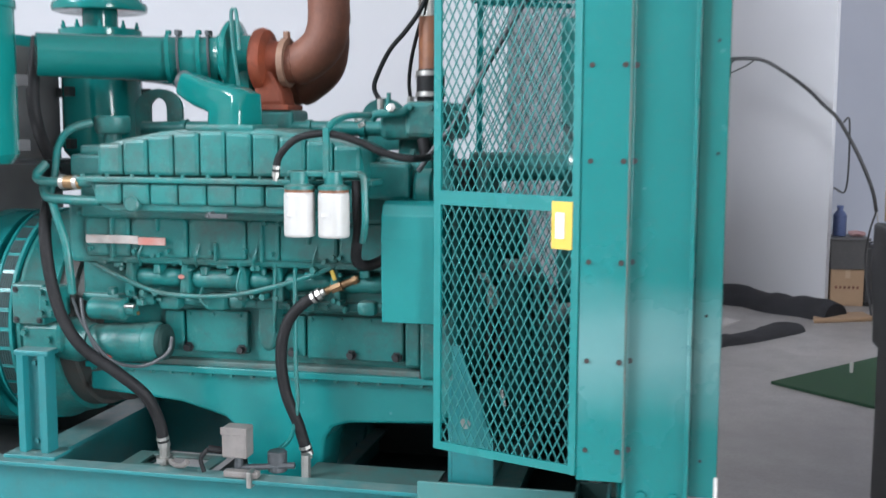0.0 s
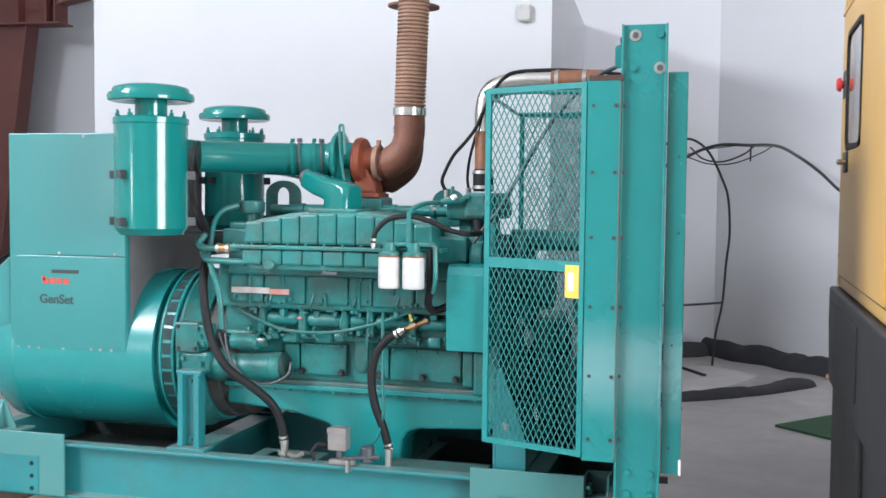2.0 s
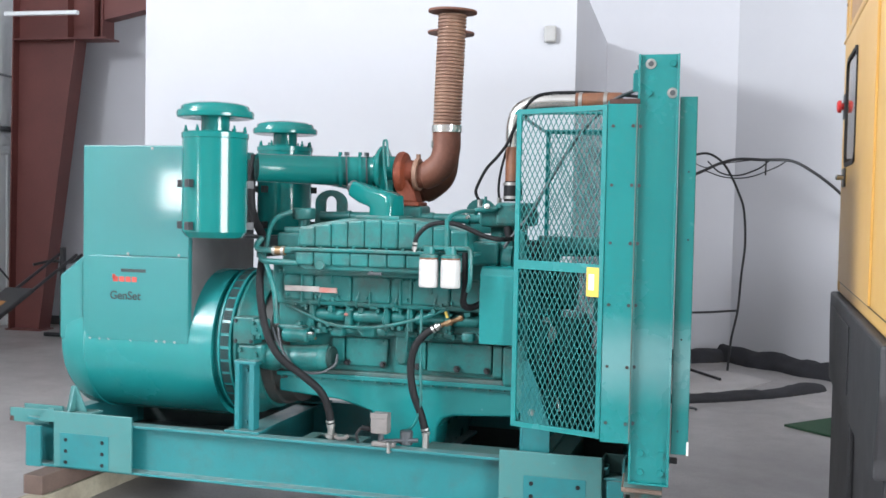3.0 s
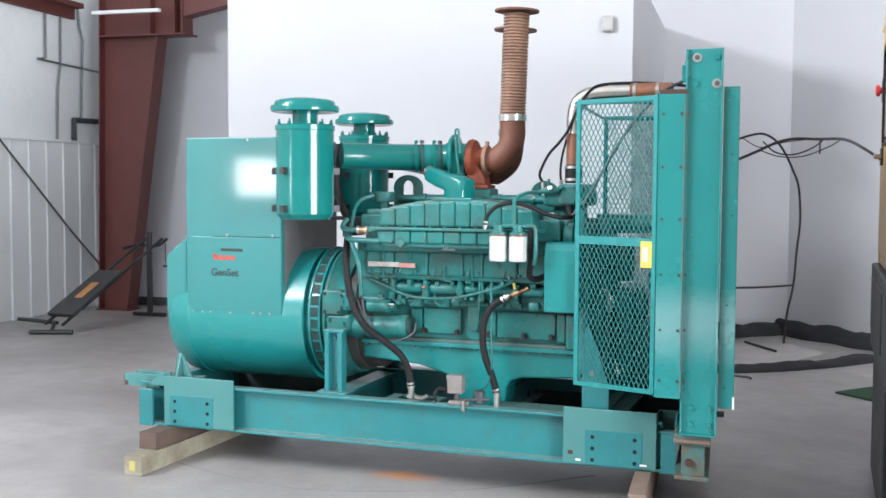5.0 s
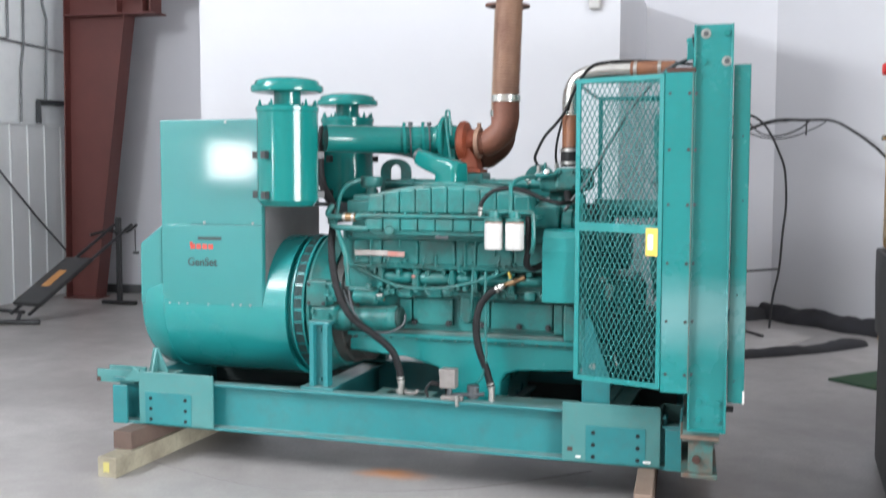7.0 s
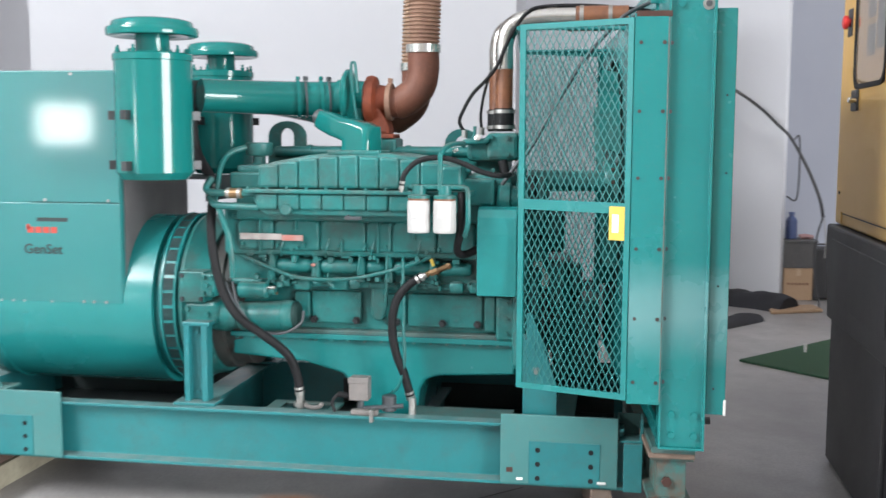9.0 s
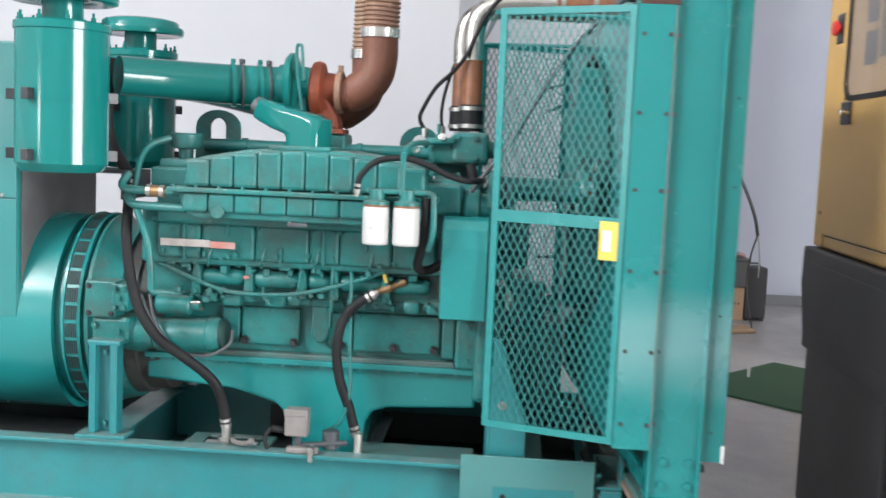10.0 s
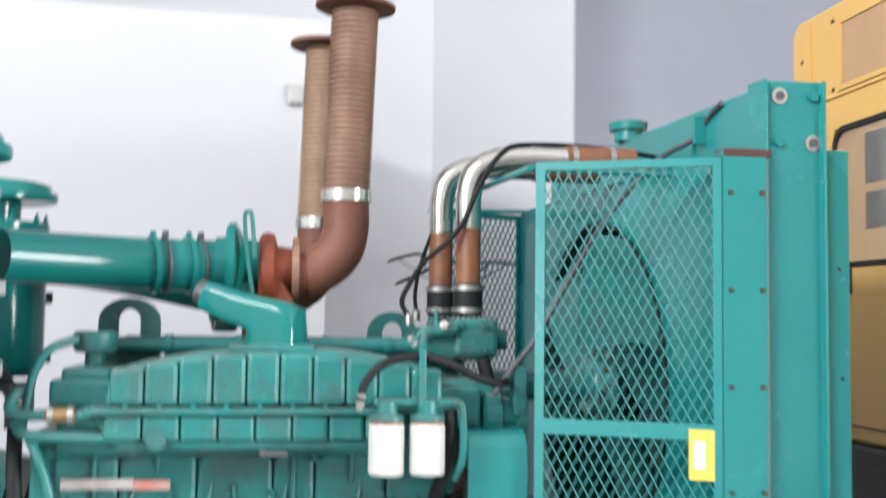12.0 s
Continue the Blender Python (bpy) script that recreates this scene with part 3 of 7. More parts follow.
lathe(b, (-1.99, YC, AZ), (1, 0, 0), [(0, 0.26), (0.0, 0.325), (0.05, 0.362), (0.16, 0.373), (0.162, AR), (0.865, AR), (0.865, 0.34), (0.90, 0.34)], 64)
alt = gpart("alternator", widen(b), TEAL, "teal round alternator body with a square terminal box")
# square casing above and around the frame
group_at(ALT, (-0.105, 0.118, -0.018), 1.042)
b = prism(B(), [(-1.84, 0.868), (-1.245, 0.868), (-1.245, 1.84), (-1.84, 1.84)], "y", 0.015, BOX_BACK, 0.006)
tbox = gpart("terminal_box", b, TEAL_PANEL, "teal sheet-metal terminal box with a bare grey side", alt)
gpart("side_sheet", box(B(), -1.244, -1.241, 0.035, BOX_BACK - 0.004, 0.90, 1.80, 0.0005), BARE_GREY, "bare dark grey side sheet", tbox)
b = prism(B(), [(-1.84, 0.868), (-1.84, 1.30), (-1.985, 1.19), (-1.985, 0.868)], "y", 0.03, 2 * YC - 0.03, 0.012)
gpart("end_housing", b, TEAL_PANEL, "", alt)
b = box(B(), -1.65, -1.25, 0.011, 0.015, 1.303, 1.835, 0.001)
gpart("cover_panel", b, TEAL_PANEL, "", alt)
b = box(B(), -1.80, -1.25, 0.011, 0.015, 0.885, 1.296, 0.001)
gpart("cover_panel", b, TEAL_PANEL, "", alt)
bolts("screw", [(-1.795, 0.014, 0.885), (-1.74, 0.014, 0.885), (-1.69, 0.014, 0.885), (-1.565, 0.014, 0.885), (-1.42, 0.010, 0.888), (-1.375, 0.010, 0.888), (-1.32, 0.010, 0.888),
          (-1.58, 0.010, 1.31), (-1.45, 0.010, 1.825), (-1.30, 0.010, 1.31)], "y", 0.005, 0.005, ZINC, alt, "small zinc screw")
b = box(B(), -1.66, -1.25, 0.0105, 0.011, 1.2985, 1.3005)
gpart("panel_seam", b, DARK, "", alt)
# print on the casing: two brand bars and one word
b = box(B(), -1.620, -1.482, 0.0095, 0.0105, 1.220, 1.236)
gpart("print_bar", b, BLACK_INK, "small black printed bar", alt)
b = B()
for k in range(4):
    x0 = -1.664 + k * 0.035
    box(b, x0, x0 + 0.028, 0.0095, 0.0105, 1.172, 1.197, 0.0)
box(b, -1.668, -1.652, 0.0095, 0.0105, 1.186, 1.208)
gpart("print_bar", b, RED_INK, "red printed brand mark", alt)
txt = bpy.data.curves.new("lettering", "FONT")
txt.body, txt.size, txt.extrude, txt.offset = "GenSet", 0.058, 0.0005, 0.0009
tob = new("lettering", txt)
tme = bpy.data.meshes.new_from_object(tob)
bpy.data.objects.remove(tob)
tme.materials.clear()
tme.materials.append(BLACK_INK)
tob = new("lettering", tme)
tob.parent = alt
tob.matrix_basis = PLACE @ Matrix.Translation((-1.682, 0.0095, 1.085)) @ Euler((radians(90), 0, 0)).to_matrix().to_4x4()
tagged(tob, "black printed lettering")
# slotted air outlet ring and flywheel housing
group_at((-0.97, 0.03, 0.925), (-0.042, 0.0, -0.022), 1.022)
b = B()
lathe(b, (-1.128, YC, AZ), (1, 0, 0), [(0, 0.33), (0, AR + 0.001), (0.010, AR + 0.003), (0.012, AR - 0.003), (0.058, AR - 0.003), (0.060, AR + 0.003), (0.07, AR + 0.001), (0.07, 0.33)], 64)
ring = gpart("air_outlet_ring", widen(b), TEAL, "teal ring with dark ventilation slots")
b = B()
for k in range(5):
    box(b, -0.0212 + 0.0087 * k, -0.0142 + 0.0087 * k, -0.0250, 0.0250, -0.004, 0.002)
slot_me = as_mesh("slot", b, SLOT_DARK)
for k in range(36):
    ob = new("slot", slot_me)
    ob.parent = ring
    a = 2 * math.pi * (k + 0.5) / 36
    tilt = math.atan2(math.sin(a), WIDE * math.cos(a))
    ob.matrix_basis = PLACE @ Matrix.Translation((-1.093, YC - WIDE * (AR - 0.0035) * math.sin(a), AZ + (AR - 0.0035) * math.cos(a))) @ Matrix.Rotation(tilt, 4, "X")
    tagged(ob, "group of narrow dark ventilation slots")
b = B()
lathe(b, (-1.06, YC, AZ), (1, 0, 0), [(0, 0.350), (0.010, 0.352), (0.014, 0.362), (0.03, 0.368), (0.045, 0.355), (0.13, 0.333), (0.13, 0.28)], 56)
fw = gpart("flywheel_housing", widen(b), TEAL_CAST, "teal cast-iron flywheel housing")
b = lathe(B(), (-0.93, YC, AZ), (1, 0, 0), [(0, 0.25), (0, 0.318), (0.05, 0.314), (0.055, 0.30), (0.13, 0.295), (0.135, 0.25)], 48)
gpart("bell_housing", widen(b), DARK_BROWN, "dark brown bell housing", fw)
group_at((-0.97, 0.03, 0.925), (-0.042, 0.045, -0.022), 1.022)
b = box(B(), -1.018, -0.905, 0.030, 0.12, 0.893, 1.022, 0.006)
gpart("mounting_boss", b, TEAL_CAST, "", fw)
bolts("bolt", [(-1.003, 0.030, 1.004), (-1.003, 0.030, 0.908), (-0.922, 0.030, 0.908)], "y", 0.0075, 0.006, BLACK_STEEL, fw, "dark bolt")
gpart("mounting_boss", box(B(), -0.920, -0.858, 0.022, 0.11, 0.918, 1.015, 0.008), TEAL_CAST, "", fw)
bolts("bolt", [(-0.905, 0.022, 1.0), (-0.872, 0.022, 1.0), (-0.905, 0.022, 0.935), (-0.872, 0.022, 0.935), (-0.89, 0.022, 0.968)], "y", 0.009, 0.014, TEAL_CAST, fw)
gpart("mounting_boss", box(B(), -1.0, -0.86, 0.045, 0.16, 0.80, 0.895, 0.016), TEAL_CAST, "", fw)
bolts("bolt", [(-0.985, 0.045, 0.865), (-0.90, 0.045, 0.845)], "y", 0.011, 0.014, TEAL_CAST, fw)
group_at((-0.95, 0.03, 0.455), (-0.022, 0.0, -0.008), 1.01)
for yy in (0.03, 2 * YC - 0.09):
    b = prism(B(), [(-1.002, yy), (-0.978, yy), (-0.978, yy + 0.03), (-0.926, yy + 0.03), (-0.926, yy), (-0.900, yy), (-0.900, yy + 0.06), (-1.002, yy + 0.06)], "z", 0.467, 0.79, 0.002)
    leg = gpart("support_leg", b, TEAL_SKID, "teal welded steel support leg")
    gpart("foot_plate", box(B(), -1.04, -0.86, yy - 0.03, yy + 0.07, 0.455, 0.467, 0.002), TEAL_SKID, "", leg)
    gpart("cap_plate", box(B(), -1.01, -0.89, yy, yy + 0.065, 0.782, 0.80, 0.004), TEAL_SKID, "", leg)
    bolts("bolt", [(-0.952, yy + 0.03, 0.755), (-0.952, yy + 0.03, 0.50)], "y", 0.009, 0.01, TEAL_SKID, leg)
group_at((-1.88, 0.2, 0.455), (-0.115, 0.0, -0.008), 1.0)
for yy in (0.12, 2 * YC - 0.14):
    b = prism(B(), [(-1.93, 0.455), (-1.80, 0.455), (-1.87, 0.60), (-1.90, 0.60)], "y", yy, yy + 0.012, 0.002)
    box(b, -1.94, -1.76, yy - 0.06, yy + 0.08, 0.455, 0.467, 0.002)
    prism(b, [(yy - 0.05, 0.467), (yy + 0.07, 0.467), (yy + 0.012, 0.60), (yy, 0.60)], "x", -1.885, -1.873, 0.002)
    gpart("alternator_foot", b, SAGE)

# engine block: the heads and the aftercooler stand proud of the crankcase below
group_at()
b = box(B(), -0.873, 0.382, 0.246, 2 * YC - 0.08, 0.735, 1.07, 0.02)
block = gpart("engine_block", b, TEAL_CAST, "teal cast-iron engine block, greasy in places")
gpart("upper_block", box(B(), -0.873, 0.382, 0.115, 2 * YC - 0.08, 1.075, 1.286, 0.015), TEAL_CAST, "", block)
gpart("gallery_block", box(B(), -0.873, 0.30, 0.192, 0.40, 0.935, 1.08, 0.012), TEAL_CAST, "", block)
rnd = random.Random(4)
group_at((-0.30, 0.12, 1.17), (-0.006, -0.03, -0.007), 1.005)
gpart("deck_ledge", box(B(), -0.82, 0.36, 0.118, 0.17, 1.232, 1.256, 0.008), TEAL_CAST, "", block)
for x0, x1 in ((-0.80, -0.641), (-0.640, -0.447), (-0.446, -0.253), (-0.252, -0.145), (-0.144, 0.042), (0.043, 0.20)):     # water jacket bulges between the cylinders
    pts = [(x0, 1.105), (x1, 1.105), (x1, 1.222), (x1 - 0.02, 1.236), (x0 + 0.02, 1.236), (x0, 1.222)]
    gpart("water_jacket", prism(B(), pts, "y", 0.128 + rnd.uniform(0, 0.006), 0.17, 0.012), TEAL_CAST, "", block)
for x, z0, z1 in ((-0.70, 1.10, 1.235), (-0.545, 1.19, 1.235), (-0.352, 1.10, 1.16), (-0.20, 1.10, 1.235), (-0.05, 1.16, 1.235)):
    gpart("cast_ridge", box(B(), x - 0.006, x + 0.006, 0.118, 0.14, z0, z1, 0.005), TEAL_CAST, "", block)
group_at((-0.21, 0.095, 1.01), (-0.029, 0.06, -0.019), 1.024)
for x0, x1, rr in ((-0.62, -0.46, 0.032), (-0.432, -0.27, 0.034), (-0.242, -0.155, 0.033), (-0.128, 0.03, 0.032), (0.05, 0.19, 0.030)):
    prof = [(0, rr * 0.7), (0.012, rr * 0.95), (0.035, rr), ((x1 - x0) * 0.5, rr * 0.93), (x1 - x0 - 0.03, rr), (x1 - x0 - 0.01, rr * 0.92), (x1 - x0, rr * 0.7)]
    gpart("manifold_section", lathe(B(), (x0, 0.112, 1.045), (1, 0, 0.02), prof, 18), TEAL_CAST, "", block)
for x in (-0.632, -0.446, -0.256, -0.142, 0.04):
    pts = [(x - 0.020, 0.985), (x + 0.018, 0.985), (x + 0.014, 1.06), (x + 0.008, 1.108), (x - 0.010, 1.112), (x - 0.016, 1.05)]
    gpart("manifold_flange", prism(B(), pts, "y", 0.070, 0.16, 0.009), TEAL_CAST, "", block)
bolts("bolt", [(x + dx, 0.069, z) for x in (-0.632, -0.446, -0.256, -0.142, 0.04) for dx, z in ((-0.004, 1.10), (0.0, 1.0))], "y", 0.0075, 0.014, TEAL_CAST, block)
gpart("gallery_rail", box(B(), -0.83, 0.30, 0.118, 0.17, 0.955, 0.985, 0.012), TEAL_CAST, "", block)
group_at((-0.30, 0.12, 1.17), (-0.006, -0.03, -0.007), 1.005)
bolts("bolt", [(rnd.uniform(-0.78, 0.20), 0.126, rnd.choice((1.118, 1.13, 1.225)) + rnd.uniform(-0.008, 0.008)) for k in range(20)], "y", 0.007, 0.016, TEAL_CAST, block)
group_at((-0.21, 0.095, 1.01), (-0.029, 0.06, -0.019), 1.024)
bolts("bolt", [(x, 0.117, 0.97) for x in (-0.66, -0.575, -0.50, -0.40, -0.33, -0.12, 0.0, 0.06, 0.15, 0.26)], "y", 0.009, 0.018, TEAL_CAST, block)
b = ball(B(), (-0.452, 0.062, 1.055), 0.010, 1, (1.2, 0.8, 0.8))
gpart("red_plug", b, RED_FADED, "worn red plug", block)
# small castings along the gallery
for x0, z0, w, h, dd in ((-0.62, 0.955, 0.06, 0.05, 0.03), (-0.545, 0.945, 0.07, 0.045, 0.035), (-0.39, 0.95, 0.075, 0.05, 0.045), (-0.315, 0.955, 0.05, 0.04, 0.03), (-0.10, 0.955, 0.07, 0.045, 0.03), (0.10, 0.95, 0.06, 0.045, 0.03), (0.18, 0.95, 0.11, 0.05, 0.025)):
    gpart("side_casting", box(B(), x0, x0 + w, 0.12 - dd, 0.14, z0, z0 + h, 0.014), TEAL_CAST, "", block)
pts = [(-0.226, 0.992), (-0.166, 0.992), (-0.163, 0.875), (-0.170, 0.84), (-0.184, 0.822), (-0.208, 0.822), (-0.222, 0.84), (-0.229, 0.875)]
cast = gpart("side_casting", prism(B(), pts, "y", 0.118, 0.19, 0.016), TEAL_CAST, "", block)
gpart("cast_cap", box(B(), -0.232, -0.158, 0.110, 0.18, 0.955, 0.985, 0.010), TEAL_CAST, "", block)
gpart("fuel_line", sweep(B(), [(-0.40, 0.10, 1.02), (-0.385, 0.05, 0.99), (-0.365, 0.055, 0.965)], 0.005, 6), TEAL_CAST, "", block)
gpart("fuel_line", sweep(B(), [(-0.25, 0.07, 1.0), (-0.262, 0.045, 1.03), (-0.258, 0.06, 1.08)], 0.005, 6), TEAL_CAST, "", block)
b = sweep(B(), [(-0.80, 0.09, 1.105), (-0.725, 0.07, 1.073), (-0.65, 0.06, 1.045), (-0.54, 0.055, 1.008), (-0.44, 0.052, 0.998), (-0.30, 0.052, 1.003), (-0.15, 0.055, 1.035), (0.0, 0.06, 1.085), (0.12, 0.07, 1.145), (0.17, 0.09, 1.18)], 0.0075, 8)
gpart("fuel_line", b, TEAL_CAST, "", block)
group_at((-0.02, 0.09, 0.88), (-0.043, 0.125, -0.033), 1.038)
for x0, x1, z0, z1 in ((-0.464, -0.256, 0.812, 0.946), (-0.062, 0.244, 0.808, 0.944), (-0.536, -0.472, 0.812, 0.94), (-0.155, -0.07, 0.812, 0.94)):
    gpart("inspection_cover", box(B(), x0, x1, 0.096, 0.128, z0, z1, 0.006), TEAL_CAST, "", block)
gpart("front_casting", box(B(), 0.252, 0.296, 0.086, 0.17, 0.80, 0.944, 0.006), TEAL_CAST, "", block)
gpart("front_casting", box(B(), 0.300, 0.388, 0.070, 0.17, 0.765, 0.945, 0.012), TEAL_CAST, "", block)
bolts("bolt", [(x, 0.088, 0.828) for x in (-0.451, -0.274, -0.105, 0.083, 0.225)], "y", 0.012, 0.022, BLACK_STEEL, block, "dark steel bolt")
bolts("bolt", [(x, 0.096, 0.934) for x in (-0.45, -0.37, -0.28, -0.045, 0.05, 0.14, 0.23)] + [(0.345, 0.070, z) for z in (0.80, 0.86, 0.92)], "y", 0.006, 0.010, TEAL_CAST, block)
group_at((-0.30, 0.12, 1.17), (-0.006, -0.03, -0.007), 1.005)
b = box(B(), -0.779, -0.60, 0.104, 0.114, 1.150, 1.176, 0.002)
name = gpart("rating_plate", b, PLATE, "scuffed pale metal rating plate with a red end", block)
b = box(B(), -0.60, -0.510, 0.1035, 0.114, 1.148, 1.172, 0.002)
gpart("print_bar", b, RED_FADED, "faded red print", name)
rnd = random.Random(11)
group_at((-0.21, 0.1, 1.1), (-0.02, 0.02, -0.014), 1.015)
for k in range(34):
    x, z = rnd.uniform(-0.78, 0.22), rnd.choice((rnd.uniform(1.10, 1.23), rnd.uniform(0.95, 1.0), rnd.uniform(1.07, 1.11)))
    w, h, d = rnd.uniform(0.006, 0.022), rnd.uniform(0.006, 0.016), rnd.uniform(0.01, 0.03)
    gpart("cast_boss", box(B(), x - w, x + w, 0.128 - d, 0.15, z - h, z + h, 0.004, seg=1), TEAL_CAST, "", block)
for k in range(14):
    x, z = rnd.uniform(-0.62, 0.20), rnd.choice((1.088, 1.0, 0.99, 1.12))
    gpart("union_nut", cyl(B(), (x, 0.075 + rnd.uniform(0, 0.03), z), (x + rnd.uniform(-0.01, 0.01), 0.13, z), rnd.uniform(0.006, 0.011), seg=6), TEAL_CAST, "", block)
for x in (-0.60, -0.41, -0.22, -0.03):
    gpart("injector_line", sweep(B(), [(x, 0.10, 1.085), (x + 0.01, 0.07, 1.12), (x + 0.02, 0.085, 1.17), (x + 0.015, 0.11, 1.235)], 0.004, 6), TEAL_CAST, "", block)
# bottom rail and sump
group_at((-0.37, 0.039, 0.787), (-0.070, 0.185, -0.048), 1.052)
b = prism(B(), [(0.038, 0.768), (0.160, 0.768), (0.160, 0.806), (0.10, 0.806), (0.07, 0.800), (0.038, 0.794)], "x", -0.79, 0.375, 0.004)
railb = gpart("crankcase_rail", b, DUSTY, "dusty brown-edged crankcase rail", block)
gpart("rail_end", cyl(B(), (0.30, 0.036, 0.780), (0.33, 0.036, 0.780), 0.016, seg=12), BLACK_STEEL, "", railb)
group_at((-0.18, 0.105, 0.622), (-0.044, 0.13, -0.042), 1.040)
b = prism(B(), [(-0.815, 0.768), (0.37, 0.768), (0.37, 0.622), (0.06, 0.606), (0.005, 0.588), (-0.018, 0.55), (-0.04, 0.34), (-0.27, 0.34), (-0.285, 0.54), (-0.345, 0.600), (-0.50, 0.642), (-0.815, 0.665)], "y", 0.105, 2 * YC - 0.105, 0.010)
sump = gpart("oil_sump", b, TEAL, "teal pressed-steel oil sump")
gpart("sump_flange", box(B(), -0.815, 0.37, 0.075, 0.105, 0.745, 0.766, 0.003), TEAL, "", sump)
bolts("bolt", [(-0.79 + k * 0.068, 0.095, 0.742) for k in range(18)], "y", 0.006, 0.02, TEAL_CAST, sump)

# heads and aftercooler housing with ribs
group_at((-0.40, 0.147, 1.40), (-0.002, -0.05, -0.006))
b = box(B(), -0.80, 0.34, 0.12, 2 * YC - 0.12, 1.23, 1.37, 0.012)
heads = gpart("cylinder_head", b, TEAL_CAST, "teal cast cylinder heads")
b = box(B(), -0.815, -0.66, 0.095, 0.40, 1.36, 1.428, 0.010)
box(b, -0.79, -0.665, 0.11, 0.40, 1.42, 1.456, 0.010)
gpart("rocker_cover", b, TEAL_CAST, "", heads)
gpart("front_cover", box(B(), 0.16, 0.34, 0.12, 0.50, 1.33, 1.43, 0.02), TEAL_CAST, "", heads)
group_at((-0.31, -0.02, 1.38), (0.002, -0.06, -0.007))
b = box(B(), -0.715, 0.20, -0.035, 0.30, 1.352, 1.368, 0.003)
prism(b, [(-0.69, 1.352), (-0.66, 1.285), (-0.62, 1.265), (0.10, 1.265), (0.14, 1.285), (0.16, 1.352)], "y", -0.005, 0.28, 0.006)
prism(b, [(-0.67, 1.368), (-0.655, 1.455), (-0.60, 1.475), (-0.45, 1.503), (-0.36, 1.512), (-0.12, 1.512), (0.0, 1.497), (0.10, 1.475), (0.155, 1.45), (0.165, 1.368)], "y", 0.0, 0.30, 0.014)
after = gpart("aftercooler_housing", b, TEAL_CAST, "teal cast aftercooler housing with vertical ribs")
for k in range(10):
    x0 = -0.655 + k * 0.0815
    top = 1.458 + 0.045 * math.sin(math.pi * (k + 0.5) / 10)
    b = prism(B(), [(x0, 1.372), (x0 + 0.0810, 1.372), (x0 + 0.0810, top + 0.004 * math.sin(math.pi * (k + 1) / 10) * (1 if k < 5 else -1)), (x0, top)], "y", -0.014, 0.01, 0.013)
    gpart("rib_panel", b, TEAL_CAST, "", after)
for k in range(9):
    x0 = -0.665 + k * 0.09
    gpart("rib_panel", box(B(), x0, x0 + 0.0885, -0.022, 0.0, 1.286, 1.350, 0.010), TEAL_CAST, "", after)
gpart("boss", cyl(B(), (-0.540, -0.034, 1.288), (-0.540, 0, 1.288), 0.024, seg=18, bev=0.005), TEAL_CAST, "", after)
bolts("bolt", [(-0.695 + k * 0.08, -0.028, 1.368) for k in range(12)], "z", 0.0065, 0.008, TEAL_CAST, after)
b = lathe(B(), (-0.285, -0.02, 1.262), (0, -1, 0), [(0, 0.010), (0.03, 0.010), (0.03, 0.006), (0.045, 0.006)], 8)
box(b, -0.29, -0.225, -0.062, -0.052, 1.255, 1.268, 0.002)
gpart("drain_cock", b, PIPE_DARK, "small dark drain cock", after)
gpart("elbow_flange", box(B(), -0.375, -0.165, 0.0, 0.20, 1.505, 1.522, 0.004), TEAL_CAST, "", after)
b = B()
sections = ((-0.258, 0.09, 1.50, 0.070, 0.066, 0.0), (-0.258, 0.09, 1.555, 0.069, 0.062, 0.04), (-0.260, 0.092, 1.585, 0.074, 0.060, 0.41), (-0.285, 0.10, 1.597, 0.068, 0.058, 0.52), (-0.357, 0.125, 1.615, 0.048, 0.052, 0.86), (-0.42, 0.150, 1.638, 0.040, 0.044, 1.10), (-0.44, 0.158, 1.646, 0.037, 0.040, 1.16))
rings = []
for cx, cy, cz, ru, rv, lean in sections:
    q = Matrix.Rotation(radians(-22), 3, "Z") @ Matrix.Rotation(-lean, 3, "Y")
    rings.append([b.verts.new(Vector((cx, cy, cz)) + q @ Vector((ru * math.copysign(abs(math.cos(a)) ** 0.45, math.cos(a)), rv * math.copysign(abs(math.sin(a)) ** 0.45, math.sin(a)), 0))) for a in (2 * math.pi * i / 24 for i in range(24))])
for p, q in zip(rings, rings[1:]):
    for i in range(24):
        b.faces.new((p[i], p[(i + 1) % 24], q[(i + 1) % 24], q[i]))
b.faces.new(rings[-1])
gpart("crossover_elbow", b, TEAL_GLOSS, "smooth teal cast crossover elbow", after, 60)
gpart("elbow_sleeve", cyl(B(), (-0.432, 0.155, 1.645), (-0.465, 0.169, 1.658), 0.033, seg=24, bev=0.006), PIPE_DARK, "dark grey rubber sleeve", after)

# water manifold, lifting eyes, thermostat housing
group_at((-0.40, 0.147, 1.40), (-0.002, -0.05, -0.006))
b = sweep(B(), [(-0.70, 0.36, 1.508), (0.20, 0.36, 1.512)], 0.024, 16, curve=False)
for x in (-0.55, -0.36, -0.12, 0.06):
    cyl(b, (x, 0.36, 1.43), (x, 0.36, 1.50), 0.014, seg=10)
    cyl(b, (x - 0.010, 0.36, 1.510), (x + 0.010, 0.36, 1.510), 0.029, seg=16)
gpart("water_manifold", b, TEAL_CAST)
b = sweep(B(), [(-0.70, 0.60, 1.508), (0.20, 0.60, 1.508)], 0.024, 12, curve=False)
gpart("water_manifold", b, TEAL_CAST)
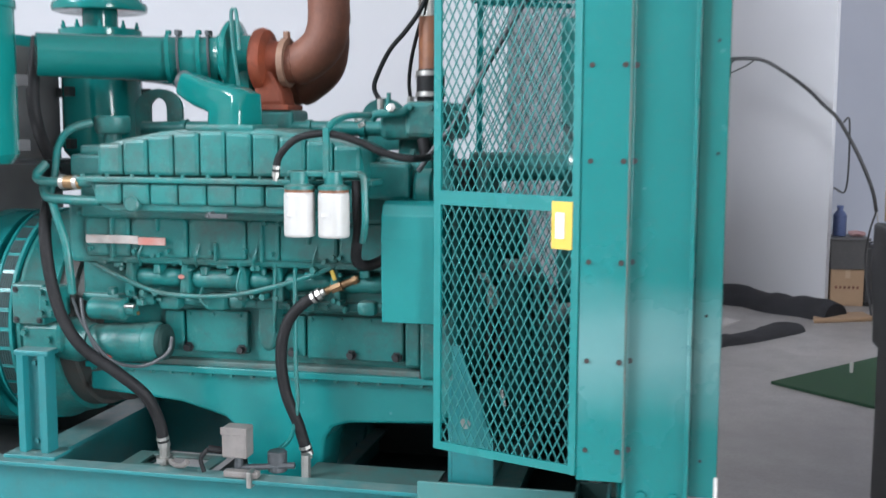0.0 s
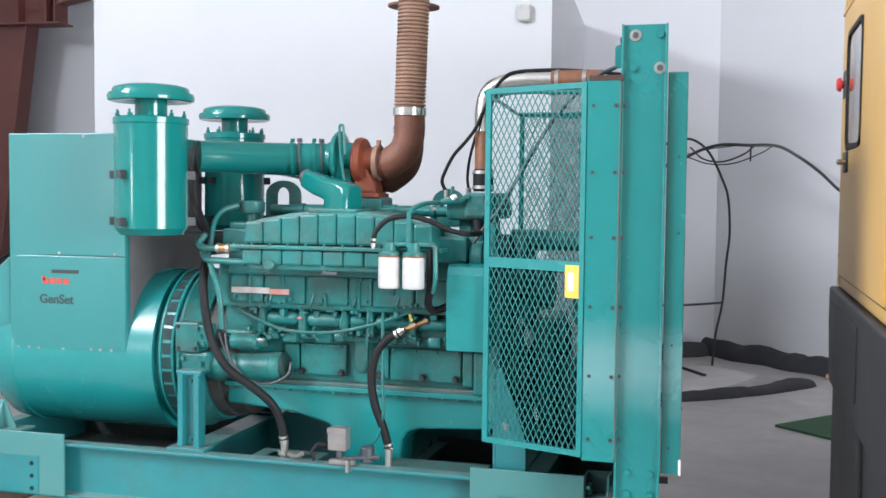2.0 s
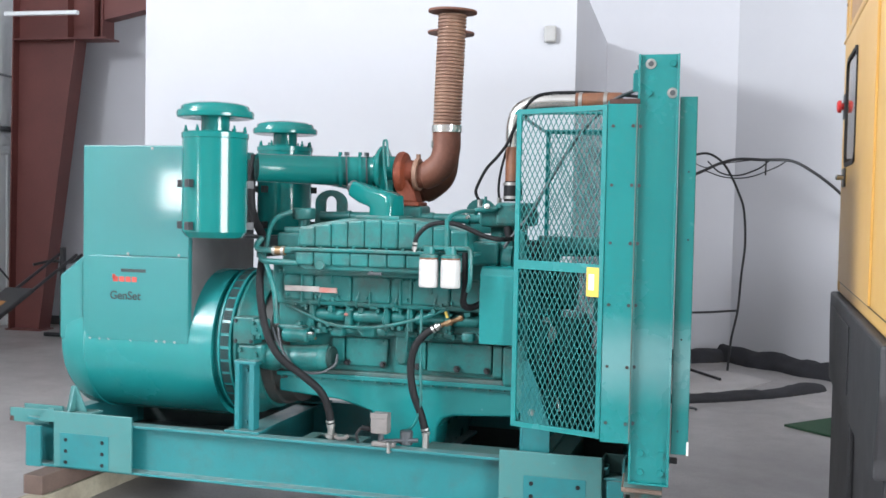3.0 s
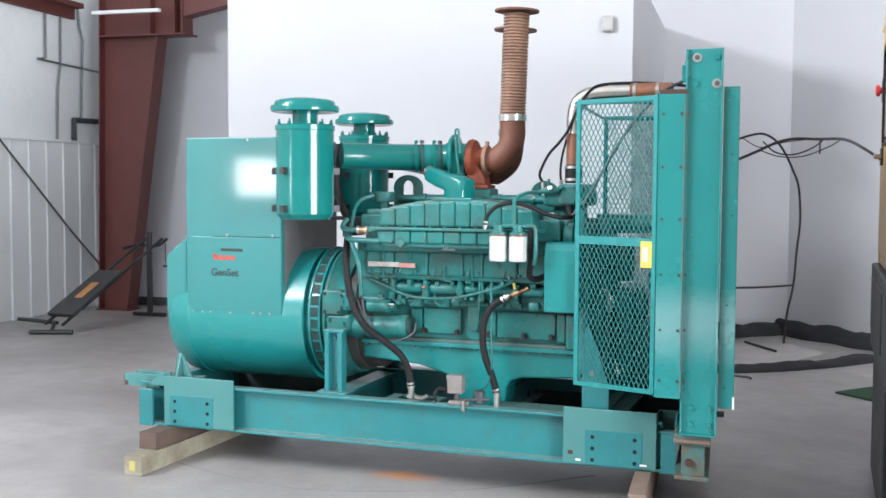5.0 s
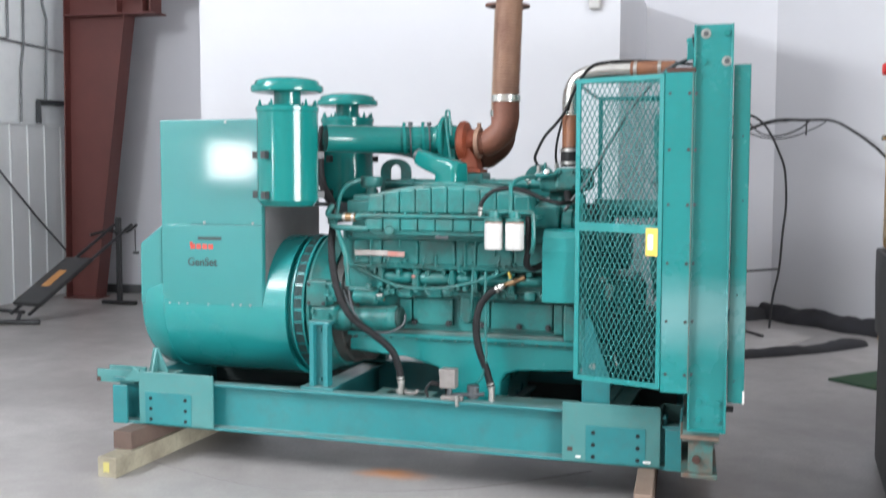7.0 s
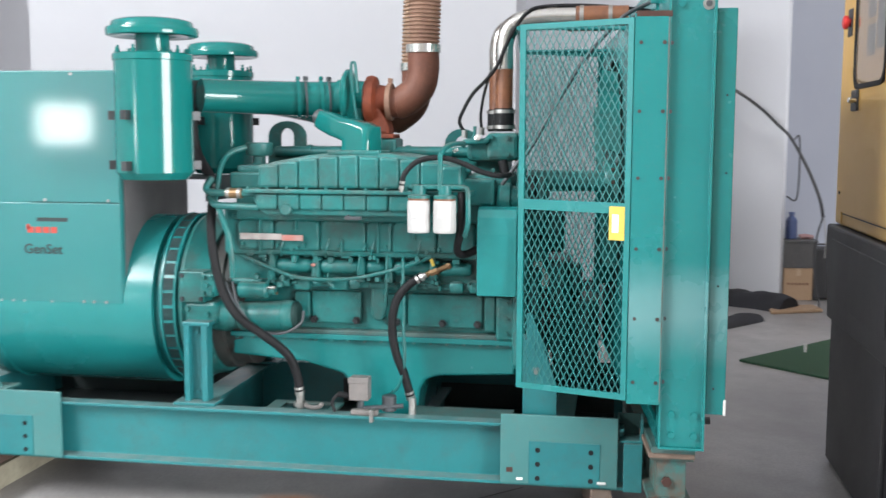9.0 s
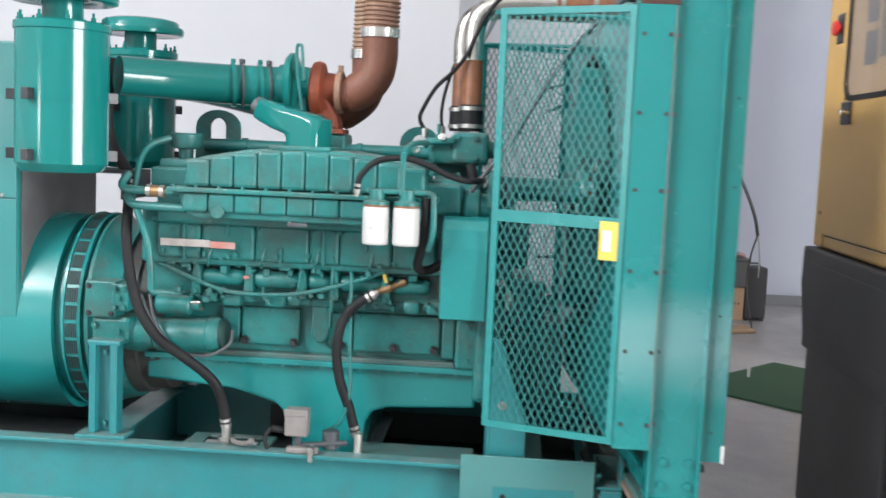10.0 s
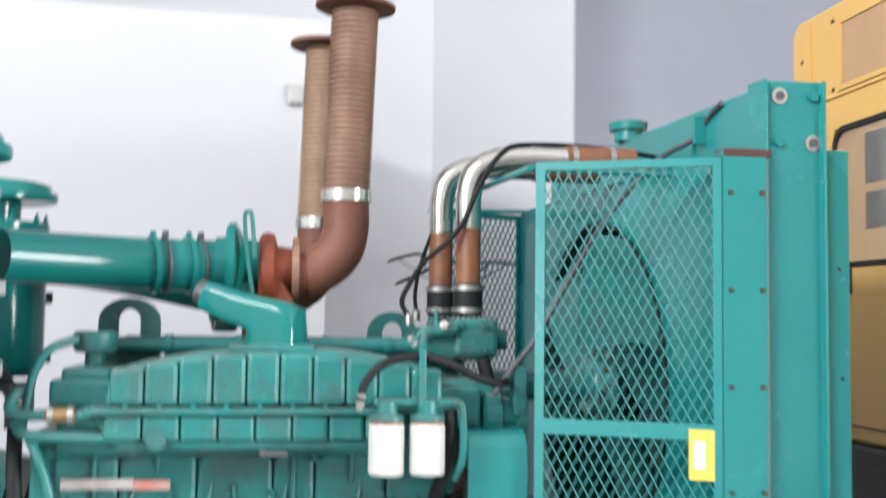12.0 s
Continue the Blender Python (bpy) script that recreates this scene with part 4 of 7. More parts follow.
for ex, ey, ew, ez in ((-0.665, 0.40, 0.085, 1.575), (0.088, 0.50, 0.076, 1.545)):
    b = B()
    outer = [(ex - ew, 1.46)] + [(ex - ew * math.cos(a), ez + 0.065 * math.sin(a)) for a in (math.pi * k / 10 for k in range(11))] + [(ex + ew, 1.46)]
    inner = [(ex - 0.030, 1.50)] + [(ex - 0.030 * math.cos(a), ez + 0.034 * math.sin(a)) for a in (math.pi * k / 10 for k in range(11))] + [(ex + 0.030, 1.50)]
    for y0, y1 in ((ey, ey + 0.014),):
        n = len(outer)
        ro = [[b.verts.new((p[0], yy, p[1])) for p in outer] for yy in (y0, y1)]
        ri = [[b.verts.new((p[0], yy, p[1])) for p in inner] for yy in (y0, y1)]
        for i in range(n - 1):
            b.faces.new((ro[0][i], ro[0][i + 1], ri[0][i + 1], ri[0][i]))
            b.faces.new((ro[1][i + 1], ro[1][i], ri[1][i], ri[1][i + 1]))
            b.faces.new((ro[0][i + 1], ro[0][i], ro[1][i], ro[1][i + 1]))
            b.faces.new((ri[0][i], ri[0][i + 1], ri[1][i + 1], ri[1][i]))
        b.faces.new((ro[0][0], ri[0][0], ri[1][0], ro[1][0]))
        b.faces.new((ri[0][-1], ro[0][-1], ro[1][-1], ri[1][-1]))
    box(b, ex - ew, ex + ew, ey - 0.002, ey + 0.016, 1.44, 1.502)
    gpart("lifting_eye", b, TEAL_CAST)
group_at((0.318, 0.318, 1.698), (0.003, -0.09, -0.003), 0.993)
b = box(B(), 0.14, 0.34, 0.27, 0.72, 1.472, 1.562, 0.022)
box(b, 0.15, 0.285, 0.46, 0.72, 1.34, 1.48, 0.015)
therm = gpart("thermostat_housing", b, TEAL_CAST, "teal cast thermostat housing with bright fittings")
gpart("outlet_base", box(B(), 0.225, 0.352, 0.255, 0.41, 1.478, 1.590, 0.016), TEAL_CAST, "", therm)
gpart("outlet_base", box(B(), 0.205, 0.335, 0.56, 0.70, 1.478, 1.590, 0.016), TEAL_CAST, "", therm)
gpart("end_disc", lathe(B(), (0.335, 0.33, 1.530), (1, 0, 0), [(0, 0.055), (0.008, 0.058), (0.016, 0.055), (0.018, 0.032), (0.05, 0.030)], 20), TEAL_CAST, "", therm)
gpart("vent_pipe", sweep(B(), [(0.125, 0.25, 1.535), (0.14, 0.245, 1.55), (0.18, 0.24, 1.553), (0.22, 0.245, 1.556), (0.235, 0.26, 1.57)], 0.013, 10), TEAL_CAST, "", therm)
gpart("stud", cyl(B(), (0.175, 0.26, 1.555), (0.175, 0.26, 1.615), 0.007, seg=8), TEAL_CAST, "", therm)
gpart("vent_pipe", box(B(), 0.165, 0.195, 0.235, 0.265, 1.545, 1.580, 0.006), TEAL_CAST, "", therm)
gpart("bright_plug", lathe(B(), (0.192, 0.232, 1.567), (0, -1, 0.3), [(0, 0.014), (0.012, 0.014), (0.014, 0.008)], 6), CHROME, "bright steel plug", therm)
for k in range(2):
    o = Vector((0.094 + 0.010 * k, 0.20, 1.541 - 0.017 * k))
    gpart("hose_nut", cyl(B(), o, o + Vector((0.006, 0, -0.012)), 0.0125, seg=6), CHROME, "bright hose nut", therm)
bolts("bolt", [(0.165, 0.16, 1.44), (0.25, 0.265, 1.435), (0.31, 0.253, 1.50), (0.31, 0.253, 1.57), (0.245, 0.253, 1.57)], "y", 0.008, 0.012, TEAL_CAST, therm)
gpart("head_block", box(B(), 0.145, 0.275, 0.11, 0.30, 1.30, 1.408, 0.012), TEAL_CAST, "", therm)
gpart("pump_body", lathe(B(), (0.285, 0.17, 1.33), (1, 0, 0), [(0, 0.05), (0.01, 0.062), (0.05, 0.062), (0.055, 0.05), (0.09, 0.045), (0.095, 0.065), (0.12, 0.065)], 22), TEAL_CAST, "", therm)
gpart("pump_bracket", box(B(), 0.362, 0.398, 0.10, 0.16, 1.33, 1.462, 0.008), TEAL_CAST, "", therm)
group_at((-0.40, 0.147, 1.40), (-0.002, -0.05, -0.006))
b = B()
lathe(b, (-0.722, 0.20, 1.452), (0, 0, 1), [(0, 0.026), (0.038, 0.026), (0.042, 0.050), (0.052, 0.056), (0.09, 0.056), (0.096, 0.050)], 24)
gpart("breather_cap", b, TEAL_CAST)

# coolant pipes from the thermostat housing to the radiator top
def coolant_pipe(px, py):
    b = B()
    lathe(b, (px, py, 1.595), (0, 0, 1), [(0, 0.040), (0.012, 0.043), (0.085, 0.043), (0.095, 0.039)], 20)
    p = gpart("coolant_pipe", b, RUBBER, "coolant pipe of rubber, rusty hose and bright steel")
    b = lathe(B(), (0, 0, 0), (0, 0, 1), [(0, 0.0445), (0, 0.047), (0.014, 0.047), (0.014, 0.0445)], 20, caps=False)
    spread("hose_clamp", b, ZINC, [(px, py, 1.606), (px, py, 1.67)], p, "steel hose clamp")
    b = cyl(B(), (px, py, 1.685), (px, py, 1.85), 0.036, seg=20)
    gpart("lower_tube", b, COPPER, "brown rusty tube", p)
    b = sweep(B(), [(px, py, 1.85), (px, py, 1.95), (px + 0.02, py, 2.015), (px + 0.075, py, 2.05), (px + 0.16, py, 2.062), (px + 0.29, py, 2.062)], 0.0375, 18)
    gpart("bend", b, CHROME, "bright steel bend", p)
    b = cyl(B(), (px + 0.29, py, 2.062), (px + 0.50, py, 2.062), 0.041, seg=18)
    gpart("upper_hose", b, COPPER, "brown rubber hose", p)
    spread("hose_clamp", cyl(B(), (0, 0, 0), (0.016, 0, 0), 0.0435, seg=18), ZINC, [(px + x, py, 2.062) for x in (0.305, 0.42)], p, "steel hose clamp")


group_at((0.318, 0.318, 1.698), (0.003, -0.09, -0.003), 0.993)
coolant_pipe(0.282, 0.366)
coolant_pipe(0.232, 0.565)

# turbochargers and exhaust stacks
def exhaust(tx, ty, sx, z_top, stack_mat, dz=0.0, lean=0.018):
    b = B()
    tt = tx - 0.018
    lathe(b, (tt - 0.005, ty, 1.722 + dz), (1, 0, 0), [(0, 0.05), (0, 0.088), (0.008, 0.102), (0.024, 0.106), (0.042, 0.100), (0.052, 0.066), (0.095, 0.060)], 32)
    prism(b, [(tt, 1.575 + dz), (tt + 0.11, 1.575 + dz), (tt + 0.10, 1.62 + dz), (tt + 0.06, 1.70 + dz), (tt + 0.005, 1.70 + dz)], "y", ty - 0.055, ty + 0.055, 0.015)
    turb = gpart("turbine_housing", b, RUST_RED, "rust-red turbocharger turbine housing")
    gpart("turbine_flange", box(B(), tt - 0.01, tt + 0.125, ty - 0.07, ty + 0.07, 1.562 + dz, 1.58 + dz, 0.003), RUST_RED, "", turb)
    b = B()
    lathe(b, (tx - 0.145, ty, 1.738 + dz), (1, 0, 0), [(0, 0.072), (0.03, 0.075), (0.03, 0.108), (0.04, 0.117), (0.055, 0.117), (0.065, 0.10), (0.08, 0.07), (0.145, 0.06)], 36)
    prism(b, [(tx - 0.11, 1.60 + dz), (tx - 0.03, 1.60 + dz), (tx - 0.035, 1.72 + dz), (tx - 0.105, 1.72 + dz)], "y", ty - 0.045, ty + 0.045, 0.015)
    gpart("compressor_housing", b, TEAL_GLOSS, "teal turbocharger compressor housing")
    # elbow, clamps and ribbed stack
    b = sweep(B(), [(tt + 0.09, ty, 1.713 + dz), (tt + 0.125, ty, 1.711 + dz), (sx - 0.078, ty, 1.722 + dz), (sx - 0.022, ty, 1.770 + dz), (sx, ty, 1.84 + dz), (sx, ty, 1.93 + dz)], 0.066, 24, radii=(0.062, 0.068, 0.067))
    elb = gpart("exhaust_elbow", b, RUST, "brown rusty exhaust elbow")
    b = B()
    lathe(b, (tt + 0.088, ty, 1.715 + dz), (1, 0, 0), [(0, 0.06), (0, 0.079), (0.02, 0.079), (0.02, 0.06)], 24)
    box(b, tt + 0.089, tt + 0.107, ty - 0.012, ty + 0.012, 1.79 + dz, 1.815 + dz, 0.003)
    gpart("v_clamp", b, RUST_TAN, "dull steel band clamp", elb)
    b = B()
    prof = [(0, 0.064)]
    h = 0.0
    while h < z_top - 1.965 - dz:
        prof += [(h, 0.0615), (h + 0.004, 0.0695), (h + 0.010, 0.0695), (h + 0.014, 0.0615)]
        h += 0.0165
    up = Vector((lean, 0, z_top - 1.945 - dz)).normalized()
    lathe(b, (sx, ty, 1.945 + dz), up, prof, 28)
    st = gpart("flexible_pipe", b, stack_mat, "tan rusty corrugated flexible exhaust pipe")
    b = B()
    lathe(b, (sx, ty, 1.92 + dz), (0, 0, 1), [(0, 0.064), (0, 0.0735), (0.034, 0.0735), (0.034, 0.064)], 28)
    gpart("band_clamp", b, CHROME, "bright wide band clamp", st)
    b = B()
    lathe(b, (sx + lean, ty, z_top - 0.012), up, [(0, 0.05), (0, 0.118), (0.010, 0.118), (0.010, 0.05)], 36)
    gpart("top_flange", b, RUST, "rusty round flange", st)


group_at()
exhaust(-0.288, 0.345, -0.066, 2.507, RUST_TAN)
exhaust(-0.345, 0.56, -0.135, 2.440, RUST_PALE, -0.063, 0.018)
group_at((-0.20, 0.408, 1.965), (-0.006, -0.055, 0.0))
b = sweep(B(), [(-0.31, 0.27, 1.60), (-0.335, 0.28, 1.75), (-0.345, 0.29, 1.86), (-0.335, 0.29, 1.875), (-0.325, 0.285, 1.86), (-0.315, 0.28, 1.75)], 0.006, 8)
gpart("oil_line", b, TEAL_CAST)
gpart("turbo_pedestal", box(B(), -0.31, -0.165, 0.34, 0.50, 1.44, 1.563, 0.012), TEAL_CAST)
gpart("turbo_pedestal", box(B(), -0.385, -0.24, 0.58, 0.74, 1.40, 1.478, 0.01), TEAL_CAST)


# air cleaners
def air_cleaner(cx, cy, dz):
    b = B()
    lathe(b, (cx, cy, 1.405 + dz), (0, 0, 1), [(0, 0.09), (0.0, 0.128), (0.018, 0.143), (0.028, 0.150), (0.46, 0.150), (0.462, 0.155), (0.485, 0.155), (0.49, 0.148), (0.495, 0.070)], 48)
    ac = gpart("air_cleaner", b, TEAL_GLOSS, "glossy teal round air cleaner canister with a rain cap")
    b = B()
    lathe(b, (cx, cy, 1.895 + dz), (0, 0, 1), [(0, 0.066), (0.070, 0.066), (0.073, 0.09), (0.064, 0.164), (0.068, 0.176), (0.086, 0.179), (0.098, 0.174), (0.100, 0.160), (0.118, 0.156), (0.124, 0.150), (0.132, 0.120), (0.140, 0.05), (0.141, 0.0)], 48, caps=False)
    gpart("rain_cap", b, TEAL_GLOSS, "", ac)
    b = lathe(B(), (0, 0, 0), (0, 0, 1), [(0, 0.005), (0.006, 0.005), (0.006, 0.009), (0.017, 0.009), (0.017, 0.005), (0.032, 0.005)], 8)
    ring_at = [(cx + 0.141 * math.cos(a), cy + 0.141 * math.sin(a), 1.890 + dz) for a in (2 * math.pi * k / 10 + 0.2 for k in range(10))]
    spread("stud", b, TEAL_GLOSS, ring_at, ac)
    b = B()
    lathe(b, (cx, cy, 1.643 + dz), (0, 0, 1), [(0, 0.147), (0, 0.1525), (0.006, 0.1525), (0.006, 0.147)], 48)
    gpart("seam_band", b, TEAL_GLOSS, "", ac)
    me = as_mesh("latch", prism(B(), [(0.148, -0.013), (0.180, -0.013), (0.180, 0.013), (0.148, 0.013), (0.148, 0.008), (0.173, 0.008), (0.173, -0.008), (0.148, -0.008)], "z", -0.018, 0.018, 0.001), BLACK_STEEL)
    for a in (-1.85, -3.0, 0.6):
        for z in (1.46, 1.655):
            ob = new("latch", me)
            ob.parent = ac
            ob.matrix_basis = PLACE @ Matrix.Translation((cx, cy, z + dz)) @ Matrix.Rotation(a, 4, "Z")
            tagged(ob, "dark steel strap latch")
    return ac


group_at((-1.055, -0.085, 1.65), (-0.017, -0.015, -0.007), 1.010)
air_cleaner(-1.055, -0.085, 0.0)
group_at()
air_cleaner(-1.15, 0.84, -0.018)
# intake ducts to the compressors
group_at((-0.69, 0.28, 1.73), (-0.012, -0.045, -0.003), 1.005)
b = sweep(B(), [(-0.95, 0.16, 1.738), (-0.80, 0.27, 1.735), (-0.62, 0.36, 1.732), (-0.43, 0.40, 1.730)], 0.075, 28, radii=(0.069, 0.075))
duct = gpart("intake_duct", b, TEAL_GLOSS, "glossy teal intake duct")
d = Vector((0.19, 0.07, 0.01)).normalized()
for s, r in ((-0.60, 0.082), (-0.505, 0.083)):
    c = Vector((s, 0.40 + (s + 0.43) * 0.25, 1.731))
    b = B()
    lathe(b, c, d, [(0, 0.07), (0, r), (0.014, r), (0.014, 0.07)], 28)
    box(b, c.x - 0.001, c.x + 0.014, c.y - 0.010, c.y + 0.010, c.z + r - 0.004, c.z + r + 0.012, 0.003)
    gpart("duct_band", b, TEAL_GLOSS, "", duct)
for sx, r in ((-0.565, 0.0805), (-0.470, 0.0795)):
    c = Vector((sx, 0.40 + (sx + 0.43) * 0.25, 1.731))
    b = lathe(B(), c, d, [(0, 0.07), (0, r), (0.007, r), (0.007, 0.07)], 28)
    box(b, c.x - 0.004, c.x + 0.012, c.y - 0.02, c.y + 0.012, c.z + r - 0.004, c.z + r + 0.014, 0.003)
    gpart("hose_clamp", b, PIPE_DARK, "dark hose clamp with a bolt", duct)
group_at()
b = sweep(B(), [(-1.06, 0.80, 1.752), (-0.92, 0.74, 1.748), (-0.68, 0.62, 1.715), (-0.48, 0.56, 1.675)], 0.075, 20)
gpart("intake_duct", b, TEAL_GLOSS, "glossy teal intake duct")
b = box(B(), -1.12, -0.905, 0.03, 0.30, 1.390, 1.402, 0.002)
box(b, -0.917, -0.905, 0.03, 0.30, 1.30, 1.390, 0.002)
gpart("cleaner_bracket", b, BLACK_STEEL, "dark steel bracket under the air cleaner")

# spin-on filters and their bracket
def spin_on_filter(cx):
    b = B()
    lathe(b, (cx, -0.012, 1.206), (0, 0, 1), [(0, 0.028), (0.0, 0.0405), (0.003, 0.0435), (0.007, 0.0445), (0.118, 0.0445), (0.126, 0.042)], 28)
    f = gpart("spin_on_filter", b, WHITE_CAN, "white spin-on fuel filter can")
    b = B()
    lathe(b, (cx, -0.012, 1.330), (0, 0, 1), [(0, 0.041), (0.004, 0.0428), (0.010, 0.0428), (0.012, 0.037)], 24)
    gpart("rim", b, COPPER, "orange filter rim", f)
    b = B()
    lathe(b, (cx, -0.012, 1.340), (0, 0, 1), [(0, 0.044), (0.010, 0.044), (0.016, 0.026), (0.05, 0.026), (0.052, 0.02)], 20)
    gpart("filter_head", b, TEAL_CAST, "", f)
    b = box(B(), cx - 0.022, cx + 0.004, -0.0582, -0.0555, 1.265, 1.278)
    gpart("print_bar", b, FAINT_PRINT, "small faint grey print", f)


group_at((0.067, -0.012, 1.292), (0.021, -0.15, 0.0), 0.976)
spin_on_filter(-0.011)
spin_on_filter(0.091)
b = box(B(), -0.045, 0.165, -0.022, 0.03, 1.376, 1.392, 0.004)
box(b, 0.066, 0.084, -0.034, -0.020, 1.37, 1.515, 0.003)
sweep(b, [(0.075, -0.026, 1.50), (0.082, 0.02, 1.53), (0.10, 0.12, 1.548), (0.13, 0.22, 1.55)], 0.010, 8)
sweep(b, [(0.15, -0.01, 1.384), (0.172, -0.01, 1.380), (0.180, -0.01, 1.36), (0.182, -0.01, 1.25), (0.165, 0.02, 1.19)], 0.010, 8)
gpart("filter_bracket", b, TEAL_CAST)

# hoses
def hose(pts, r, mat=RUBBER, name="hose", label="black rubber hose", ends=True):
    h = gpart(name, sweep(B(), pts, r, 12), mat, label)
    if ends:
        for p, q in ((pts[0], pts[1]), (pts[-1], pts[-2])):
            p, q = Vector(p), Vector(q)
            d = (q - p).normalized()
            b = lathe(B(), p - d * 0.02, d, [(0, r * 0.7), (0.012, r * 0.75), (0.012, r * 1.1), (0.026, r * 1.1), (0.026, r * 0.85), (0.034, r * 0.85), (0.034, r * 1.12), (0.044, r * 1.12)], 8)
            gpart("hose_fitting", b, ZINC, "zinc hose fitting", h)


group_at((0.067, -0.012, 1.292), (0.016, -0.12, 0.0), 0.982)
hose([(-0.072, -0.05, 1.382), (-0.068, -0.052, 1.41), (-0.055, -0.052, 1.44), (-0.015, -0.050, 1.478), (0.04, -0.048, 1.494), (0.10, -0.045, 1.494), (0.165, -0.03, 1.474), (0.22, 0.0, 1.446), (0.28, 0.03, 1.428), (0.315, 0.08, 1.425), (0.335, 0.15, 1.43)], 0.0105)
group_at((0.318, 0.318, 1.698), (0.003, -0.09, -0.003), 0.993)
hose([(0.297, 0.20, 1.478), (0.312, 0.19, 1.41), (0.325, 0.19, 1.36), (0.335, 0.20, 1.28)], 0.019, ends=False)
group_at((-0.745, 0.015, 0.958), (-0.019, 0.0, -0.014), 1.011)
hose([(-0.885, 0.10, 1.36), (-0.872, 0.04, 1.29), (-0.862, 0.0, 1.20), (-0.85, -0.01, 1.10), (-0.828, -0.015, 1.0), (-0.795, -0.02, 0.92), (-0.735, -0.02, 0.84), (-0.63, -0.005, 0.765), (-0.55, 0.02, 0.69), (-0.522, 0.05, 0.60), (-0.515, 0.06, 0.53)], 0.0185)
group_at()
hose([(-0.905, 0.105, 1.368), (-0.955, 0.15, 1.42), (-1.02, 0.20, 1.50), (-1.035, 0.20, 1.62), (-1.035, 0.24, 1.80)], 0.021, ends=False)
group_at((-0.055, 0.03, 0.80), (-0.027, 0.07, -0.026), 1.022)
hose([(0.0, 0.035, 1.022), (-0.045, 0.03, 0.995), (-0.09, 0.025, 0.945), (-0.112, 0.02, 0.88), (-0.116, 0.02, 0.80), (-0.10, 0.02, 0.71), (-0.068, 0.03, 0.62), (-0.045, 0.04, 0.53)], 0.0175)
group_at((0.067, -0.012, 1.292), (0.016, -0.12, 0.0), 0.982)
hose([(0.158, -0.02, 1.365), (0.158, -0.02, 1.30), (0.152, 0.01, 1.22), (0.13, 0.06, 1.13), (0.16, 0.10, 1.11), (0.24, 0.10, 1.15)], 0.016, ends=False)
group_at((0.318, 0.318, 1.698), (0.003, -0.09, -0.003), 0.993)
hose([(0.306, 0.10, 1.386), (0.366, 0.10, 1.47), (0.418, 0.10, 1.534), (0.518, 0.10, 1.708), (0.619, 0.10, 1.871), (0.737, 0.10, 2.007), (0.80, 0.12, 2.055), (0.86, 0.14, 2.085), (0.895, 0.12, 2.115), (0.895, 0.06, 2.15), (0.898, -0.01, 2.172)], 0.0078, PIPE_DARK, ends=False)
group_at()
hose([(0.12, 0.30, 1.585), (0.097, 0.30, 1.63), (0.112, 0.29, 1.675), (0.155, 0.27, 1.745), (0.215, 0.235, 1.80), (0.262, 0.228, 1.86), (0.292, 0.232, 1.93), (0.325, 0.235, 2.0), (0.375, 0.24, 2.065), (0.43, 0.26, 2.093), (0.58, 0.28, 2.10), (0.74, 0.28, 2.09), (0.86, 0.30, 2.078), (0.92, 0.31, 2.07)], 0.0075, ends=False)
hose([(0.165, 0.50, 1.60), (0.160, 0.50, 1.66), (0.172, 0.49, 1.74), (0.200, 0.47, 1.83), (0.228, 0.45, 1.90), (0.245, 0.46, 1.99)], 0.0062, ends=False)
for x, z in ((0.118, 1.588), (0.165, 1.60)):
    gpart("cable_gland", cyl(B(), (x, 0.30 if x < 0.15 else 0.50, z - 0.022), (x, 0.30 if x < 0.15 else 0.50, z + 0.010), 0.012, seg=8), ZINC, "small zinc cable gland")
group_at((-0.055, 0.03, 0.80), (-0.027, 0.07, -0.026), 1.022)
hose([(-0.082, 0.075, 1.10), (-0.078, 0.045, 1.08), (-0.074, 0.03, 0.95), (-0.07, 0.02, 0.80), (-0.066, 0.02, 0.68), (-0.09, 0.02, 0.58), (-0.14, 0.03, 0.53)], 0.0065, TEAL_CAST, "tube", "thin teal tube", False)
hose([(-0.146, 0.085, 1.145), (-0.147, 0.06, 1.10), (-0.148, 0.055, 1.0), (-0.150, 0.06, 0.895)], 0.006, TEAL_CAST, "tube", "thin teal tube", False)
group_at((-0.803, 0.08, 1.402), (0.012, -0.08, -0.005), 0.998)
hose([(-0.885, 0.10, 1.30), (-0.879, 0.12, 1.366), (-0.862, 0.12, 1.452), (-0.828, 0.13, 1.503), (-0.772, 0.17, 1.528)], 0.0115, TEAL_CAST, "tube", "bent teal tube", False)
hose([(-0.895, 0.10, 1.40), (-0.908, 0.07, 1.365), (-0.885, 0.06, 1.347), (-0.80, 0.05, 1.345), (-0.69, 0.04, 1.345)], 0.0145, TEAL_CAST, "tube", "teal tube", False)
hose([(-0.90, 0.09, 1.325), (-0.868, 0.06, 1.297), (-0.80, 0.05, 1.292), (-0.67, 0.03, 1.290)], 0.0145, TEAL_CAST, "tube", "teal tube", False)
hose([(-0.862, 0.07, 1.295), (-0.832, 0.05, 1.236), (-0.806, 0.05, 1.16), (-0.796, 0.05, 1.08), (-0.796, 0.06, 1.0)], 0.0125, TEAL_CAST, "tube", "teal tube", False)
b = cyl(B(), (-0.815, 0.05, 1.345), (-0.745, 0.045, 1.345), 0.0205, seg=16, bev=0.003)
cl = gpart("tube_coupling", b, BRASS, "brown rubber coupling with bright clamps")
spread("hose_clamp", cyl(B(), (0, 0, 0), (0.014, 0, 0), 0.0225, seg=16), ZINC, [(-0.812, 0.05, 1.345), (-0.765, 0.046, 1.345)], cl, "bright hose clamp")
group_at((0.06, 0.04, 1.045), (-0.031, 0.10, -0.023), 1.032)
